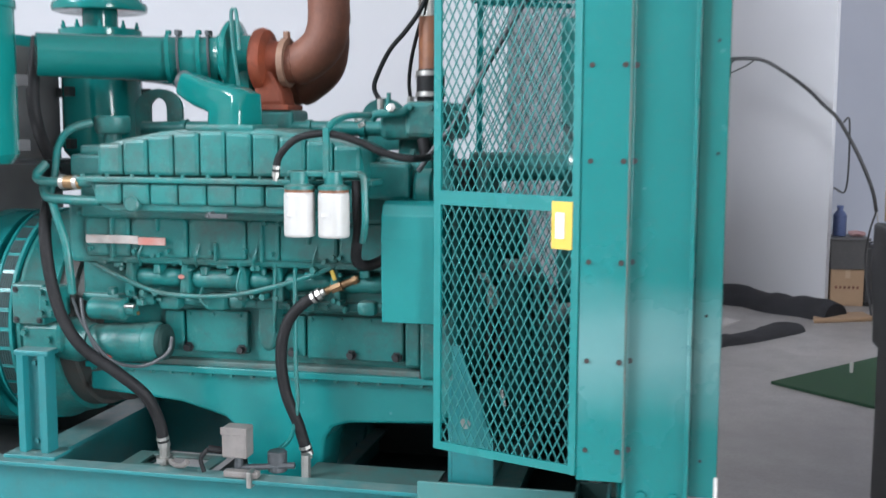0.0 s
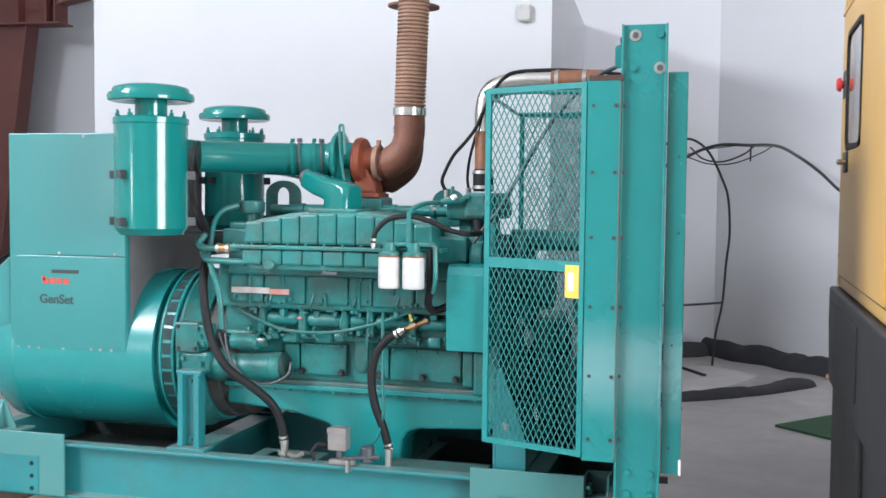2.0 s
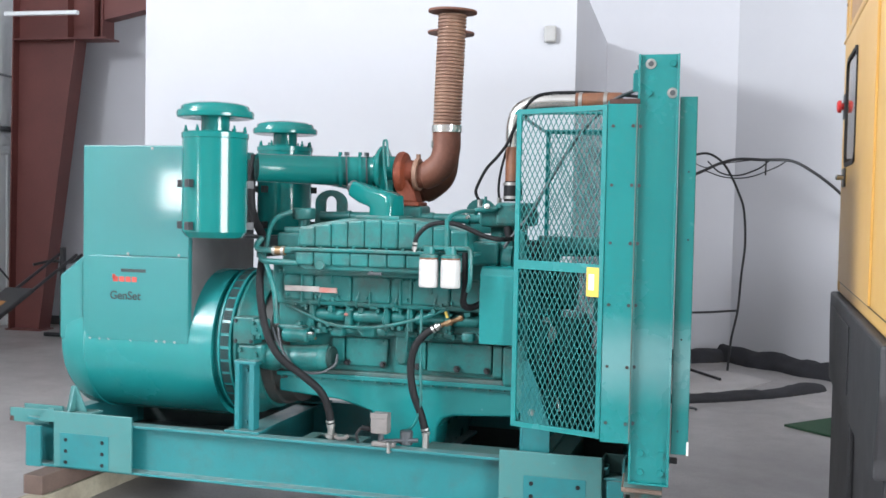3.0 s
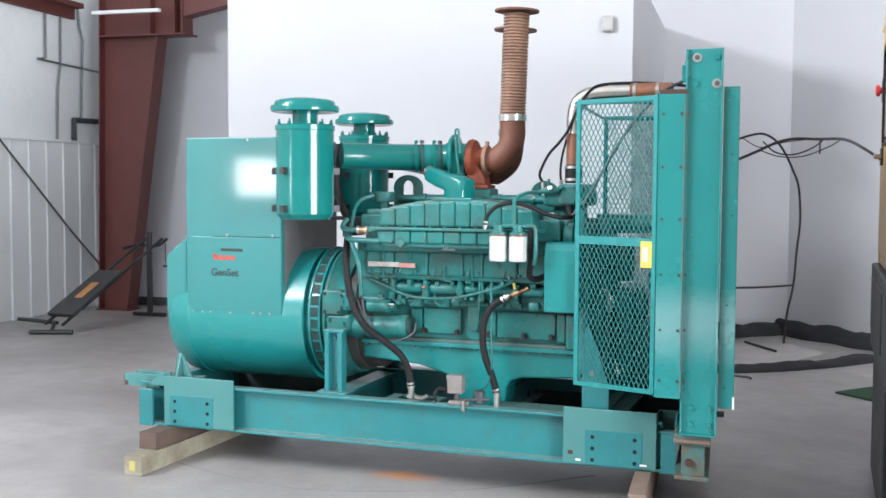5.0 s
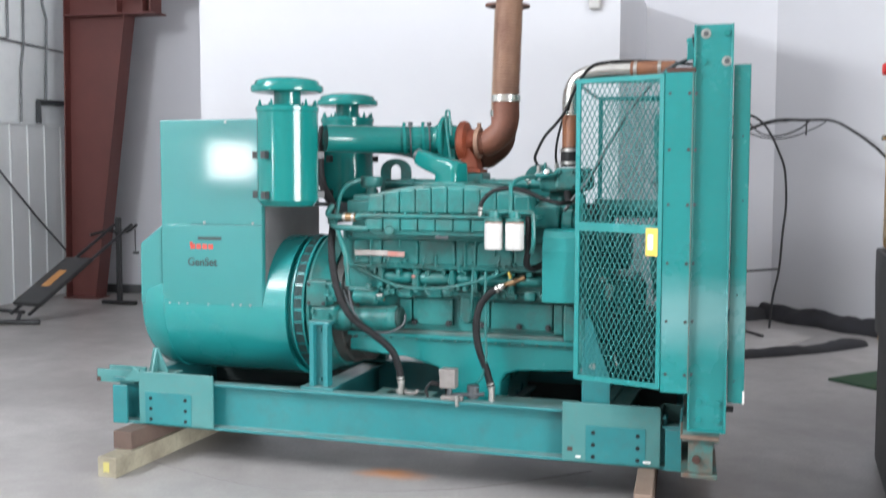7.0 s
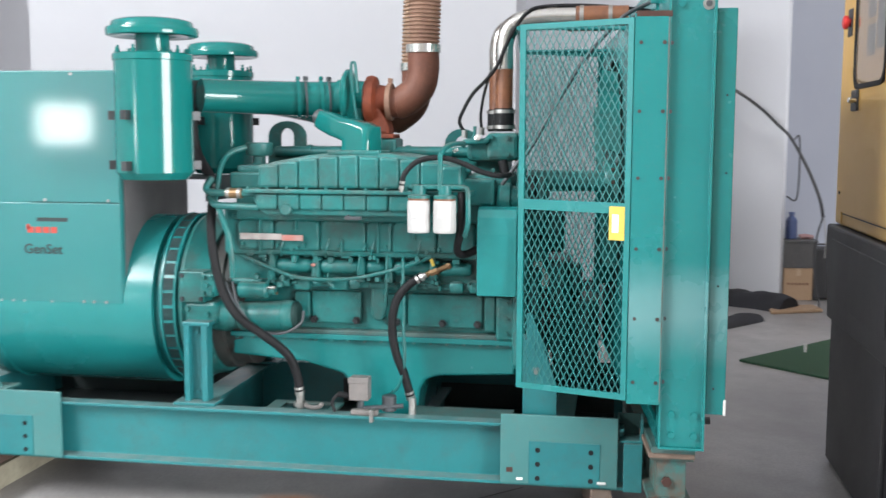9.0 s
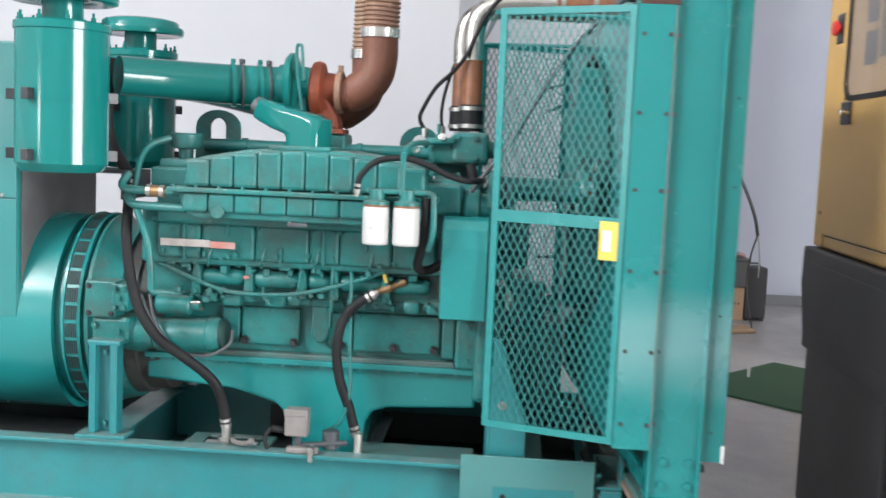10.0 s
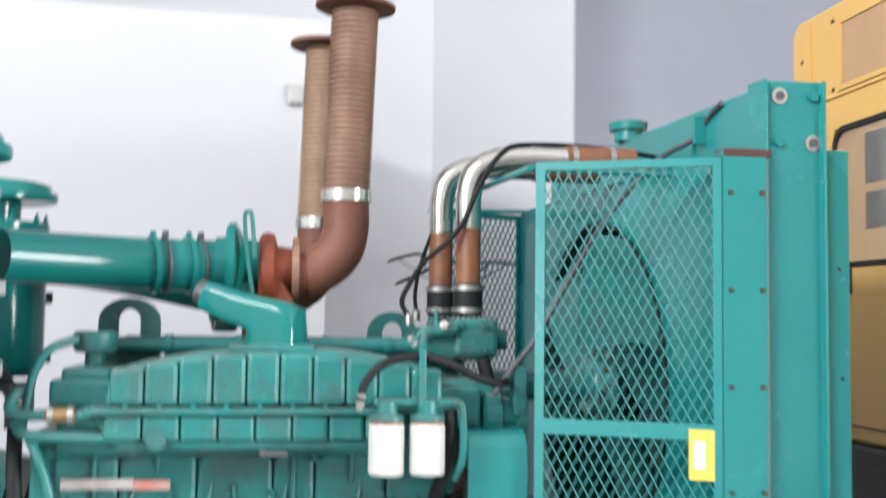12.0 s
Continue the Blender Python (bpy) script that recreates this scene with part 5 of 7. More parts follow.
b = cyl(B(), (0.0, 0.035, 1.022), (0.118, 0.05, 1.07), 0.0115, seg=12, bev=0.002)
cyl(b, (0.036, 0.040, 1.036), (0.066, 0.043, 1.049), 0.017, seg=8)
cyl(b, (0.100, 0.048, 1.063), (0.112, 0.049, 1.068), 0.015, seg=6)
valve = gpart("ball_valve", b, BRASS, "brass ball valve with a yellow lever")
b = box(B(), -0.0065, 0.0065, 0.020, 0.025, 0.0, 0.060, 0.003, Matrix.Translation((0.052, 0, 1.066)) @ Matrix.Rotation(radians(-20), 4, (0, 1, 0)))
gpart("lever", b, YELLOW_TAG, "yellow lever", valve)

# starter motor
group_at((-0.695, 0.03, 0.877), (-0.051, 0.09, -0.033), 1.034)
b = lathe(B(), (-0.775, 0.078, 0.836), (1, 0, 0.05), [(0, 0.05), (0.01, 0.058), (0.05, 0.061), (0.19, 0.061), (0.195, 0.064), (0.225, 0.064), (0.235, 0.058), (0.245, 0.035)], 28)
lathe(b, (-0.88, 0.10, 0.842), (1, -0.2, 0), [(0, 0.07), (0.06, 0.072), (0.08, 0.06), (0.115, 0.055)], 24)
stt = gpart("starter_motor", b, TEAL_CAST, "teal starter motor with its solenoid")
b = lathe(B(), (-0.765, 0.050, 0.952), (1, 0, 0), [(0, 0.028), (0.008, 0.034), (0.115, 0.034), (0.125, 0.028), (0.127, 0.020), (0.155, 0.018)], 22)
gpart("solenoid", b, TEAL_CAST, "", stt)
b = cyl(B(), (-0.640, 0.035, 0.965), (-0.605, 0.033, 0.966), 0.0065, seg=8)
gpart("terminal", b, ZINC, "steel terminal", stt)
b = cyl(B(), (-0.640, 0.060, 0.94), (-0.605, 0.060, 0.94), 0.0065, seg=8)
gpart("terminal", b, BRASS, "copper terminal", stt)
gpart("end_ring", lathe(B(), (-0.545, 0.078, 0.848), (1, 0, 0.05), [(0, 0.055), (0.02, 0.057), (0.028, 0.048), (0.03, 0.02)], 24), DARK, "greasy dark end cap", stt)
gpart("red_sleeve", cyl(B(), (-0.712, 0.015, 0.812), (-0.682, 0.012, 0.802), 0.009, seg=10), RED_INK, "red terminal sleeve", stt)
gpart("starter_cable", sweep(B(), [(-0.815, 0.03, 0.985), (-0.79, 0.02, 0.935), (-0.755, 0.005, 0.89), (-0.715, 0.0, 0.84), (-0.67, 0.0, 0.80), (-0.61, 0.01, 0.782), (-0.55, 0.02, 0.79), (-0.50, 0.04, 0.825), (-0.495, 0.06, 0.87)], 0.0055, 8), PIPE_DARK, "dusty grey cable", stt)
gpart("starter_cable", sweep(B(), [(-0.785, 0.03, 0.985), (-0.768, 0.01, 0.93), (-0.745, 0.0, 0.88), (-0.72, 0.0, 0.83), (-0.70, 0.005, 0.81)], 0.0055, 8), PIPE_DARK, "dusty grey cable", stt)

# belt guard
group_at((0.294, 0.02, 1.13), (0.009, -0.10, 0.001), 0.986)
b = prism(B(), [(0.015, 0.955), (0.30, 0.955), (0.30, 1.30), (0.06, 1.305), (0.03, 1.295), (0.012, 1.265), (0.005, 1.20)], "x", 0.215, 0.372, 0.004)
bg = gpart("belt_guard", b, TEAL, "teal sheet-metal belt guard")
# brown panel puts the shade of the hollow guard into its colour
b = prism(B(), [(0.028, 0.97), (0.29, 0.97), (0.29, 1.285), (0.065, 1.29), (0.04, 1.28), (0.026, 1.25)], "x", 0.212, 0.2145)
gpart("inner_face", b, RUST_DARK, "dark brown panel for the shaded hollow of the guard", bg)
group_at()
b = cyl(B(), (0.36, YC, 1.28), (0.46, YC, 1.28), 0.13, seg=32, bev=0.01)
cyl(b, (0.36, YC, 0.85), (0.44, YC, 0.85), 0.16, seg=32, bev=0.01)
box(b, 0.34, 0.40, 0.15, 2 * YC - 0.15, 0.62, 1.40, 0.02)
gpart("pulley_drive", b, TEAL_CAST)
gears = gpart("gear_housing", box(B(), 0.37, 0.44, 0.52, 2 * YC - 0.10, 0.60, 1.22, 0.03), TEAL_CAST, "dark greasy teal front gear housing with accessory drives")
gpart("drive_case", box(B(), 0.36, 0.55, 0.60, 2 * YC + 0.08, 0.47, 1.02, 0.03), TEAL_CAST, "", gears)
gpart("pump_case", box(B(), 0.545, 0.68, 0.68, 2 * YC + 0.04, 0.47, 0.84, 0.03), TEAL_CAST, "", gears)
for p0, p1, r in (((0.55, 0.74, 0.92), (0.60, 0.74, 0.92), 0.08), ((0.38, 0.55, 1.06), (0.46, 0.55, 1.06), 0.085), ((0.38, 0.72, 1.16), (0.52, 0.72, 1.16), 0.11)):
    gpart("drive_boss", cyl(B(), p0, p1, r, seg=28, bev=0.012), TEAL_CAST, "", gears)
b = lathe(B(), (0.40, YC + 0.06, 0.78), (1, 0, 0), [(0, 0.06), (0.0, 0.15), (0.02, 0.155), (0.025, 0.135), (0.04, 0.135), (0.045, 0.155), (0.06, 0.15), (0.062, 0.06), (0.09, 0.05)], 36)
gpart("crank_pulley", b, PULLEY_SHADE_BLACK, "black grooved crankshaft pulley")
b = prism(B(), [(0.10, 0.449), (2 * YC - 0.10, 0.449), (2 * YC - 0.10, 0.56), (2 * YC - 0.28, 0.70), (0.28, 0.70), (0.10, 0.56)], "x", 0.445, 0.465, 0.004)
box(b, 0.40, 0.52, 0.08, 2 * YC - 0.08, 0.449, 0.461, 0.002)
gpart("front_mount", b, TEAL_SKID, "teal steel mount under the engine front")
b = cyl(B(), (0.36, 0.22, 1.34), (0.43, 0.22, 1.34), 0.075, seg=24, bev=0.008)
cyl(b, (0.385, 0.22, 1.34), (0.41, 0.22, 1.34), 0.06, seg=24)
gpart("idler_pulley", b, RUBBER, "dark belt pulley")

# dusty plates across the rail tops
group_at((-0.27, 0.03, 0.449), (-0.012, 0.0, -0.006), 1.008)
gpart("tie_plate", box(B(), -0.055, 0.36, 0.034, 0.19, 0.440, 0.449, 0.002), DUSTY, "dusty grey tie plate")
b = box(B(), -0.66, -0.60, 0.034, 0.18, 0.440, 0.449, 0.002)
box(b, -0.60, -0.40, 0.034, 0.06, 0.440, 0.449, 0.002)
box(b, -0.60, -0.40, 0.15, 0.18, 0.440, 0.449, 0.002)
box(b, -0.40, -0.36, 0.034, 0.18, 0.440, 0.449, 0.002)
gpart("tie_plate", b, DUSTY, "dusty grey plate with a square cut-out")
group_at()
b = lathe(B(), (0.418, 0.47, 0.955), (0.45, -1, 0.1), [(0, 0.035), (0.012, 0.052), (0.02, 0.050), (0.03, 0.030), (0.045, 0.024)], 18)
gpart("pulley_face", b, WHITE_INK, "pale bare pulley face")
gpart("pulley_arm", prism(B(), [(0.395, 0.98), (0.442, 0.98), (0.432, 1.085), (0.405, 1.085)], "y", 0.47, 0.50, 0.006), WHITE_INK, "pale bare tensioner arm")
gpart("pale_fitting", sweep(B(), [(0.43, 0.60, 0.66), (0.46, 0.58, 0.62), (0.48, 0.57, 0.56)], 0.016, 8), CHROME, "bright pipe fitting")
group_at((-0.27, 0.03, 0.449), (-0.012, 0.0, -0.006), 1.008)
# control box and fittings on the rail
b = box(B(), -0.292, -0.212, -0.01, 0.05, 0.508, 0.602, 0.005)
gb = gpart("sender_box", b, GREY_BOX, "small grey sender box")
b = box(B(), -0.294, -0.210, -0.013, -0.010, 0.580, 0.604, 0.002)
gpart("lid", b, GREY_BOX, "", gb)
b = cyl(B(), (-0.25, 0.02, 0.449), (-0.25, 0.02, 0.51), 0.014, seg=10)
cyl(b, (-0.25, 0.02, 0.47), (-0.08, 0.05, 0.48), 0.010, seg=8)
gpart("drain_pipe", b, PIPE_DARK, "dark drain pipe")
b = cyl(B(), (-0.34, 0.0, 0.53), (-0.28, 0.02, 0.52), 0.012, seg=8)
sweep(b, [(-0.34, 0.0, 0.53), (-0.36, -0.01, 0.50), (-0.35, -0.01, 0.46)], 0.007, 8)
gpart("sender_cable", b, RUBBER, "black sender cable")
gpart("valve_body", box(B(), -0.28, -0.17, -0.03, 0.0, 0.455, 0.475, 0.004), GREY_BOX, "greasy grey valve body")
gpart("valve_stem", box(B(), -0.20, -0.185, -0.045, 0.0, 0.43, 0.48, 0.003), ZINC, "zinc valve stem")
b = cyl(B(), (-0.515, 0.06, 0.449), (-0.515, 0.06, 0.51), 0.017, seg=8)
cyl(b, (-0.515, 0.06, 0.46), (-0.515, 0.06, 0.475), 0.03, seg=6)
gpart("pipe_union", b, ZINC, "worn zinc pipe union")
gpart("pipe_union", cyl(B(), (-0.04, 0.04, 0.449), (-0.04, 0.04, 0.52), 0.015, seg=8), ZINC, "worn zinc pipe union")
gpart("pipe_elbow", sweep(B(), [(-0.50, 0.06, 0.465), (-0.46, 0.02, 0.465), (-0.42, -0.01, 0.475), (-0.40, -0.02, 0.49)], 0.009, 8), GREY_BOX, "dull grey pipe elbow")
b = cyl(B(), (-0.14, 0.06, 0.455), (-0.14, 0.06, 0.52), 0.03, seg=14, bev=0.004)
gpart("drain_plug", b, PIPE_DARK)
# white disc: the daylight in the rail's hole is painted on
b = cyl(B(), (-0.132, 0.871, 0.362), (-0.132, 0.865, 0.362), 0.021, seg=20)
gpart("daylight_disc", b, WHITE_CAN, "pale disc painted as daylight in a hole of the far rail", rail2)

# radiator, shroud, fan and guards stand a little out of square with the engine
PLACE = Matrix(((1, -0.087, 0, -0.087 * 0.30), (0, 1, 0, 0), (0, 0, 1, 0), (0, 0, 0, 1)))
RX0, RX1, RYF, RYB = 0.917, 1.079, -0.299, 2 * YC + 0.299
for yw, s, xe in ((RYF, 1, RX1), (RYB, -1, 0.965)):
    o, w, i = yw - s * 0.012, yw + s * 0.006, yw + s * 0.07
    outline = [(RX0, o), (RX0 + 0.008, o), (RX0 + 0.008, w), (xe - 0.008, w), (xe - 0.008, o), (xe, o), (xe, i), (xe - 0.008, i), (xe - 0.008, w + s * 0.008), (RX0 + 0.008, w + s * 0.008), (RX0 + 0.008, i), (RX0, i)]
    side = gpart("radiator_side_channel", prism(B(), outline, "z", 0.463, 2.186, 0.0015), TEAL_SHEET, "teal steel side channel of the radiator")
    f0, f1 = sorted((o, i))
    gpart("base_plate", box(B(), RX0, xe, f0, f1, 0.455, 0.463, 0.0015), TEAL, "", side)
    if s > 0:
        post = side
b = lathe(B(), (0, 0, 0), (0, -1, 0), [(0, 0.021), (0.004, 0.021), (0.004, 0.013), (0.0045, 0.012)], 20)
spread("washer", b, ZINC, [(0.965, RYF + 0.006, 2.148), (1.052, RYF + 0.006, 2.032)], post, "bright zinc washer")
dots("bolt_hole", [(0.965, RYF + 0.0005, 2.148), (1.052, RYF + 0.0005, 2.032)], "y", 0.011, PIPE_DARK, post, "", 0.001)
bolts("bolt", [(0.962, RYF + 0.006, 2.032), (1.053, RYF + 0.006, 2.148), (0.965, RYF + 0.006, 0.505), (1.045, RYF + 0.006, 0.505), (0.965, RYF + 0.006, 0.582), (1.045, RYF + 0.006, 0.582)], "y", 0.013, 0.010, TEAL, post, seg=8, washer=1.2)
dots("bolt", [(0.930, RYF + 0.006, z) for z in (0.70, 0.93, 1.18, 1.43, 1.663, 1.90)], "y", 0.007, PIPE_DARK, post, "dark bolt head", 0.006)
b = box(B(), RX0 + 0.005, 0.962, RYF + 0.02, RYB - 0.02, 1.98, 2.175, 0.01)
tank = gpart("radiator_top_tank", b, TEAL, "teal radiator top tank with a filler neck")
b = B()
lathe(b, (0.940, 0.57, 2.170), (0, 0, 1), [(0, 0.045), (0.035, 0.045), (0.035, 0.06), (0.06, 0.062), (0.065, 0.05)], 24)
gpart("filler_cap", b, TEAL, "", tank)
b = box(B(), RX0 - 0.004, RX0 + 0.01, 0.06, 0.075, 2.0, 2.11, 0.003)
box(b, RX0 - 0.03, RX0 + 0.01, 0.0, 0.012, 2.07, 2.15, 0.003)
gpart("tank_bracket", b, TEAL, "", tank)
b = box(B(), RX0 + 0.015, 0.975, RYF + 0.03, RYB - 0.03, 0.53, 1.98)
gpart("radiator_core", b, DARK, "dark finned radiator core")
b = box(B(), RX0, 1.02, RYF + 0.02, RYB - 0.02, 0.465, 0.53, 0.004)
gpart("radiator_bottom_tank", b, TEAL)
# discharge flange plate on the far face of the radiator
fl = gpart("duct_flange", box(B(), RX1 + 0.004, RX1 + 0.073, RYF + 0.012, RYF + 0.024, 0.585, 2.018, 0.003), TEAL_SHEET, "teal sheet-metal duct flange with a chipped corner")
b = box(B(), RX1 + 0.066, RX1 + 0.075, RYF + 0.010, RYF + 0.024, 0.583, 0.64, 0.001)
gpart("paint_chip", b, WHITE_INK, "bare pale metal at the corner", fl)
dots("rivet_hole", [(RX1 + x, RYF + 0.012, z) for x, z in ((0.045, 1.72), (0.05, 1.45), (0.03, 0.68), (0.035, 1.05))], "y", 0.004, RUBBER, fl, "", 0.0015)
# feet under the radiator
b = box(B(), 0.90, 1.055, -0.25, 2 * YC + 0.25, 0.395, 0.410, 0.002)
box(b, 0.895, 1.05, -0.255, 2 * YC + 0.25, 0.235, 0.255, 0.003)
box(b, 0.925, 1.03, -0.238, 2 * YC + 0.235, 0.255, 0.395, 0.002)
foot = gpart("radiator_beam", b, worn("rust_stained_teal_steel", (0.03, 0.14, 0.13), (0.11, 0.055, 0.035), (0.10, 0.045, 0.03), 0.6, coarse=14, fine=40, dirt_amount=0.7, bump=0.12), "rust-stained teal beam under the radiator")
b = cyl(B(), (0.96, -0.255, 0.315), (0.96, -0.237, 0.315), 0.019, seg=6)
gpart("nut", b, RUST_DARK, "rusty nut", foot)
b = box(B(), 0.89, 1.055, -0.275, 0.05, 0.4105, 0.431, 0.003)
gpart("wood_shim", b, TIMBER_TAN, "thin wooden shim", foot)
b = box(B(), 0.90, 1.055, -0.28, 0.05, 0.4315, 0.4545, 0.002)
gpart("shim_plate", b, DUSTY, "dusty steel shim plate", foot)
b = cyl(B(), (1.078, -0.22, 0.545), (1.112, -0.22, 0.545), 0.014, seg=8)
gpart("drain_cock", b, BLACK_STEEL, "black drain cock")

# fan shroud
SX = 0.80
R0, zc = 0.50, 1.385
segs = 64
b = B()
ring_o, ring_i = [], []
y0, y1, z0, z1 = RYF - 0.02, RYB + 0.02, 0.62, 2.0
for k in range(segs):
    a = 2 * math.pi * k / segs
    c, s = math.cos(a), math.sin(a)
    ring_i.append((YC + R0 * c, zc + R0 * s))
    t = min(((y1 - YC) / abs(c)) if abs(c) > 1e-6 else 9e9, ((z1 - zc) / s) if s > 1e-6 else 9e9, ((z0 - zc) / s) if s < -1e-6 else 9e9)
    ring_o.append((YC + t * c, zc + t * s))
for x in (SX, SX + 0.004):
    vi = [b.verts.new((x, *p)) for p in ring_i]
    vo = [b.verts.new((x, *p)) for p in ring_o]
    for k in range(segs):
        j = (k + 1) % segs
        b.faces.new((vi[k], vi[j], vo[j], vo[k]))
shroud = gpart("fan_shroud", b, TEAL, "teal sheet-metal fan shroud, rusty along its seam")
# throat coloured dark for the shade inside the shroud
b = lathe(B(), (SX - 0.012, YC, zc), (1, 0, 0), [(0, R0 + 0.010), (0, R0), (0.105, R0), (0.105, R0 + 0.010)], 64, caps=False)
gpart("shroud_ring", b, DARK, "throat of the shroud, darkened in colour for its shade", shroud)
side = gpart("side_sheet", box(B(), SX, RX0, RYF - 0.022, RYF - 0.014, 0.62, 2.0, 0.002), TEAL_SHEET, "", shroud)
gpart("side_sheet", box(B(), SX, RX0, RYB + 0.014, RYB + 0.022, 0.62, 2.0, 0.002), TEAL, "", shroud)
gpart("top_sheet", box(B(), SX, RX0, RYF - 0.014, RYB + 0.014, 1.992, 2.0, 0.001), TEAL, "", shroud)
gpart("bottom_sheet", box(B(), SX, RX0, RYF - 0.014, RYB + 0.014, 0.62, 0.628, 0.001), TEAL, "", shroud)
RZ = (0.70, 0.93, 1.18, 1.43, 1.663, 1.90)
dots("rivet", [(0.822, RYF - 0.022, z) for z in RZ], "y", 0.0062, RIVET, shroud, "dark rusty rivet")
dots("rivet", [(0.902, RYF - 0.022, z) for z in RZ], "y", 0.0068, RIVET, shroud, "dark rusty rivet")
gpart("rust_streak", box(B(), SX + 0.005, RX0 + 0.01, RYF - 0.0235, RYF + 0.03, 1.988, 2.008, 0.002), RUST_DARK, "brown rust on the top edge", shroud)
gpart("rust_streak", box(B(), RX0 - 0.003, RX0 + 0.002, RYF - 0.0236, RYF - 0.012, 0.63, 1.985, 0.001), worn("dusty_rust_seam", (0.11, 0.115, 0.10), (0.05, 0.14, 0.13), (0.10, 0.05, 0.035), 0.8, coarse=12, fine=50, dirt_amount=0.7), "brown rust along the seam", shroud)
# fan: six wide pressed blades whose leading edges stand in front of the ring
FX = 0.835
FAN_PAINT = worn("dusty_fan_paint", (0.020, 0.150, 0.140), (0.045, 0.115, 0.105), (0.11, 0.065, 0.055), 0.17, coarse=5, fine=40, dirt_amount=0.5, bump=0.03)
b = lathe(B(), (FX - 0.075, YC, zc), (1, 0, 0), [(0, 0.05), (0.0, 0.085), (0.012, 0.092), (0.035, 0.092), (0.04, 0.125), (0.055, 0.125), (0.06, 0.09), (0.10, 0.08)], 32)
fan = gpart("fan_hub", b, FAN_PAINT, "dusty teal fan hub with wide pressed blades")
gpart("fan_shaft", cyl(B(), (0.44, YC, zc), (FX - 0.075, YC, zc), 0.045, seg=20), TEAL_CAST, "", fan)
hub_ring = [(FX - 0.035, YC + 0.105 * math.cos(a), zc + 0.105 * math.sin(a)) for a in (math.pi * k / 6 for k in range(12))]
spread("bolt", cyl(B(), (0, 0, 0), (-0.014, 0, 0), 0.009, seg=6), RUST_DARK, hub_ring, fan, "rusty bolt")
for k in range(6):
    a = 2 * math.pi * k / 6 - 0.70
    bb = B()
    m = Matrix.Translation((FX, YC, zc)) @ Matrix.Rotation(a, 4, "X")
    prof = []
    for i in range(7):
        r = 0.075 + 0.395 * i / 6
        w = 0.095 + 0.035 * math.sin(math.pi * (0.2 + 0.6 * i / 6))
        tw = -radians(46 - 14 * i / 6)
        prof.append([(w * s * math.cos(tw) + 0.016 * (1 - s * s), w * s * math.sin(tw), r) for s in (-1, -0.86, -0.6, -0.2, 0.25, 0.65, 1)])
    for off in (0, 0.005):
        vs = [[bb.verts.new(m @ Vector((x + off, yy, z))) for x, yy, z in row] for row in prof]
        for p, q in zip(vs, vs[1:]):
            for i in range(6):
                bb.faces.new((p[i], p[i + 1], q[i + 1], q[i]))
    gpart("fan_blade", bb, FAN_PAINT, "", fan)


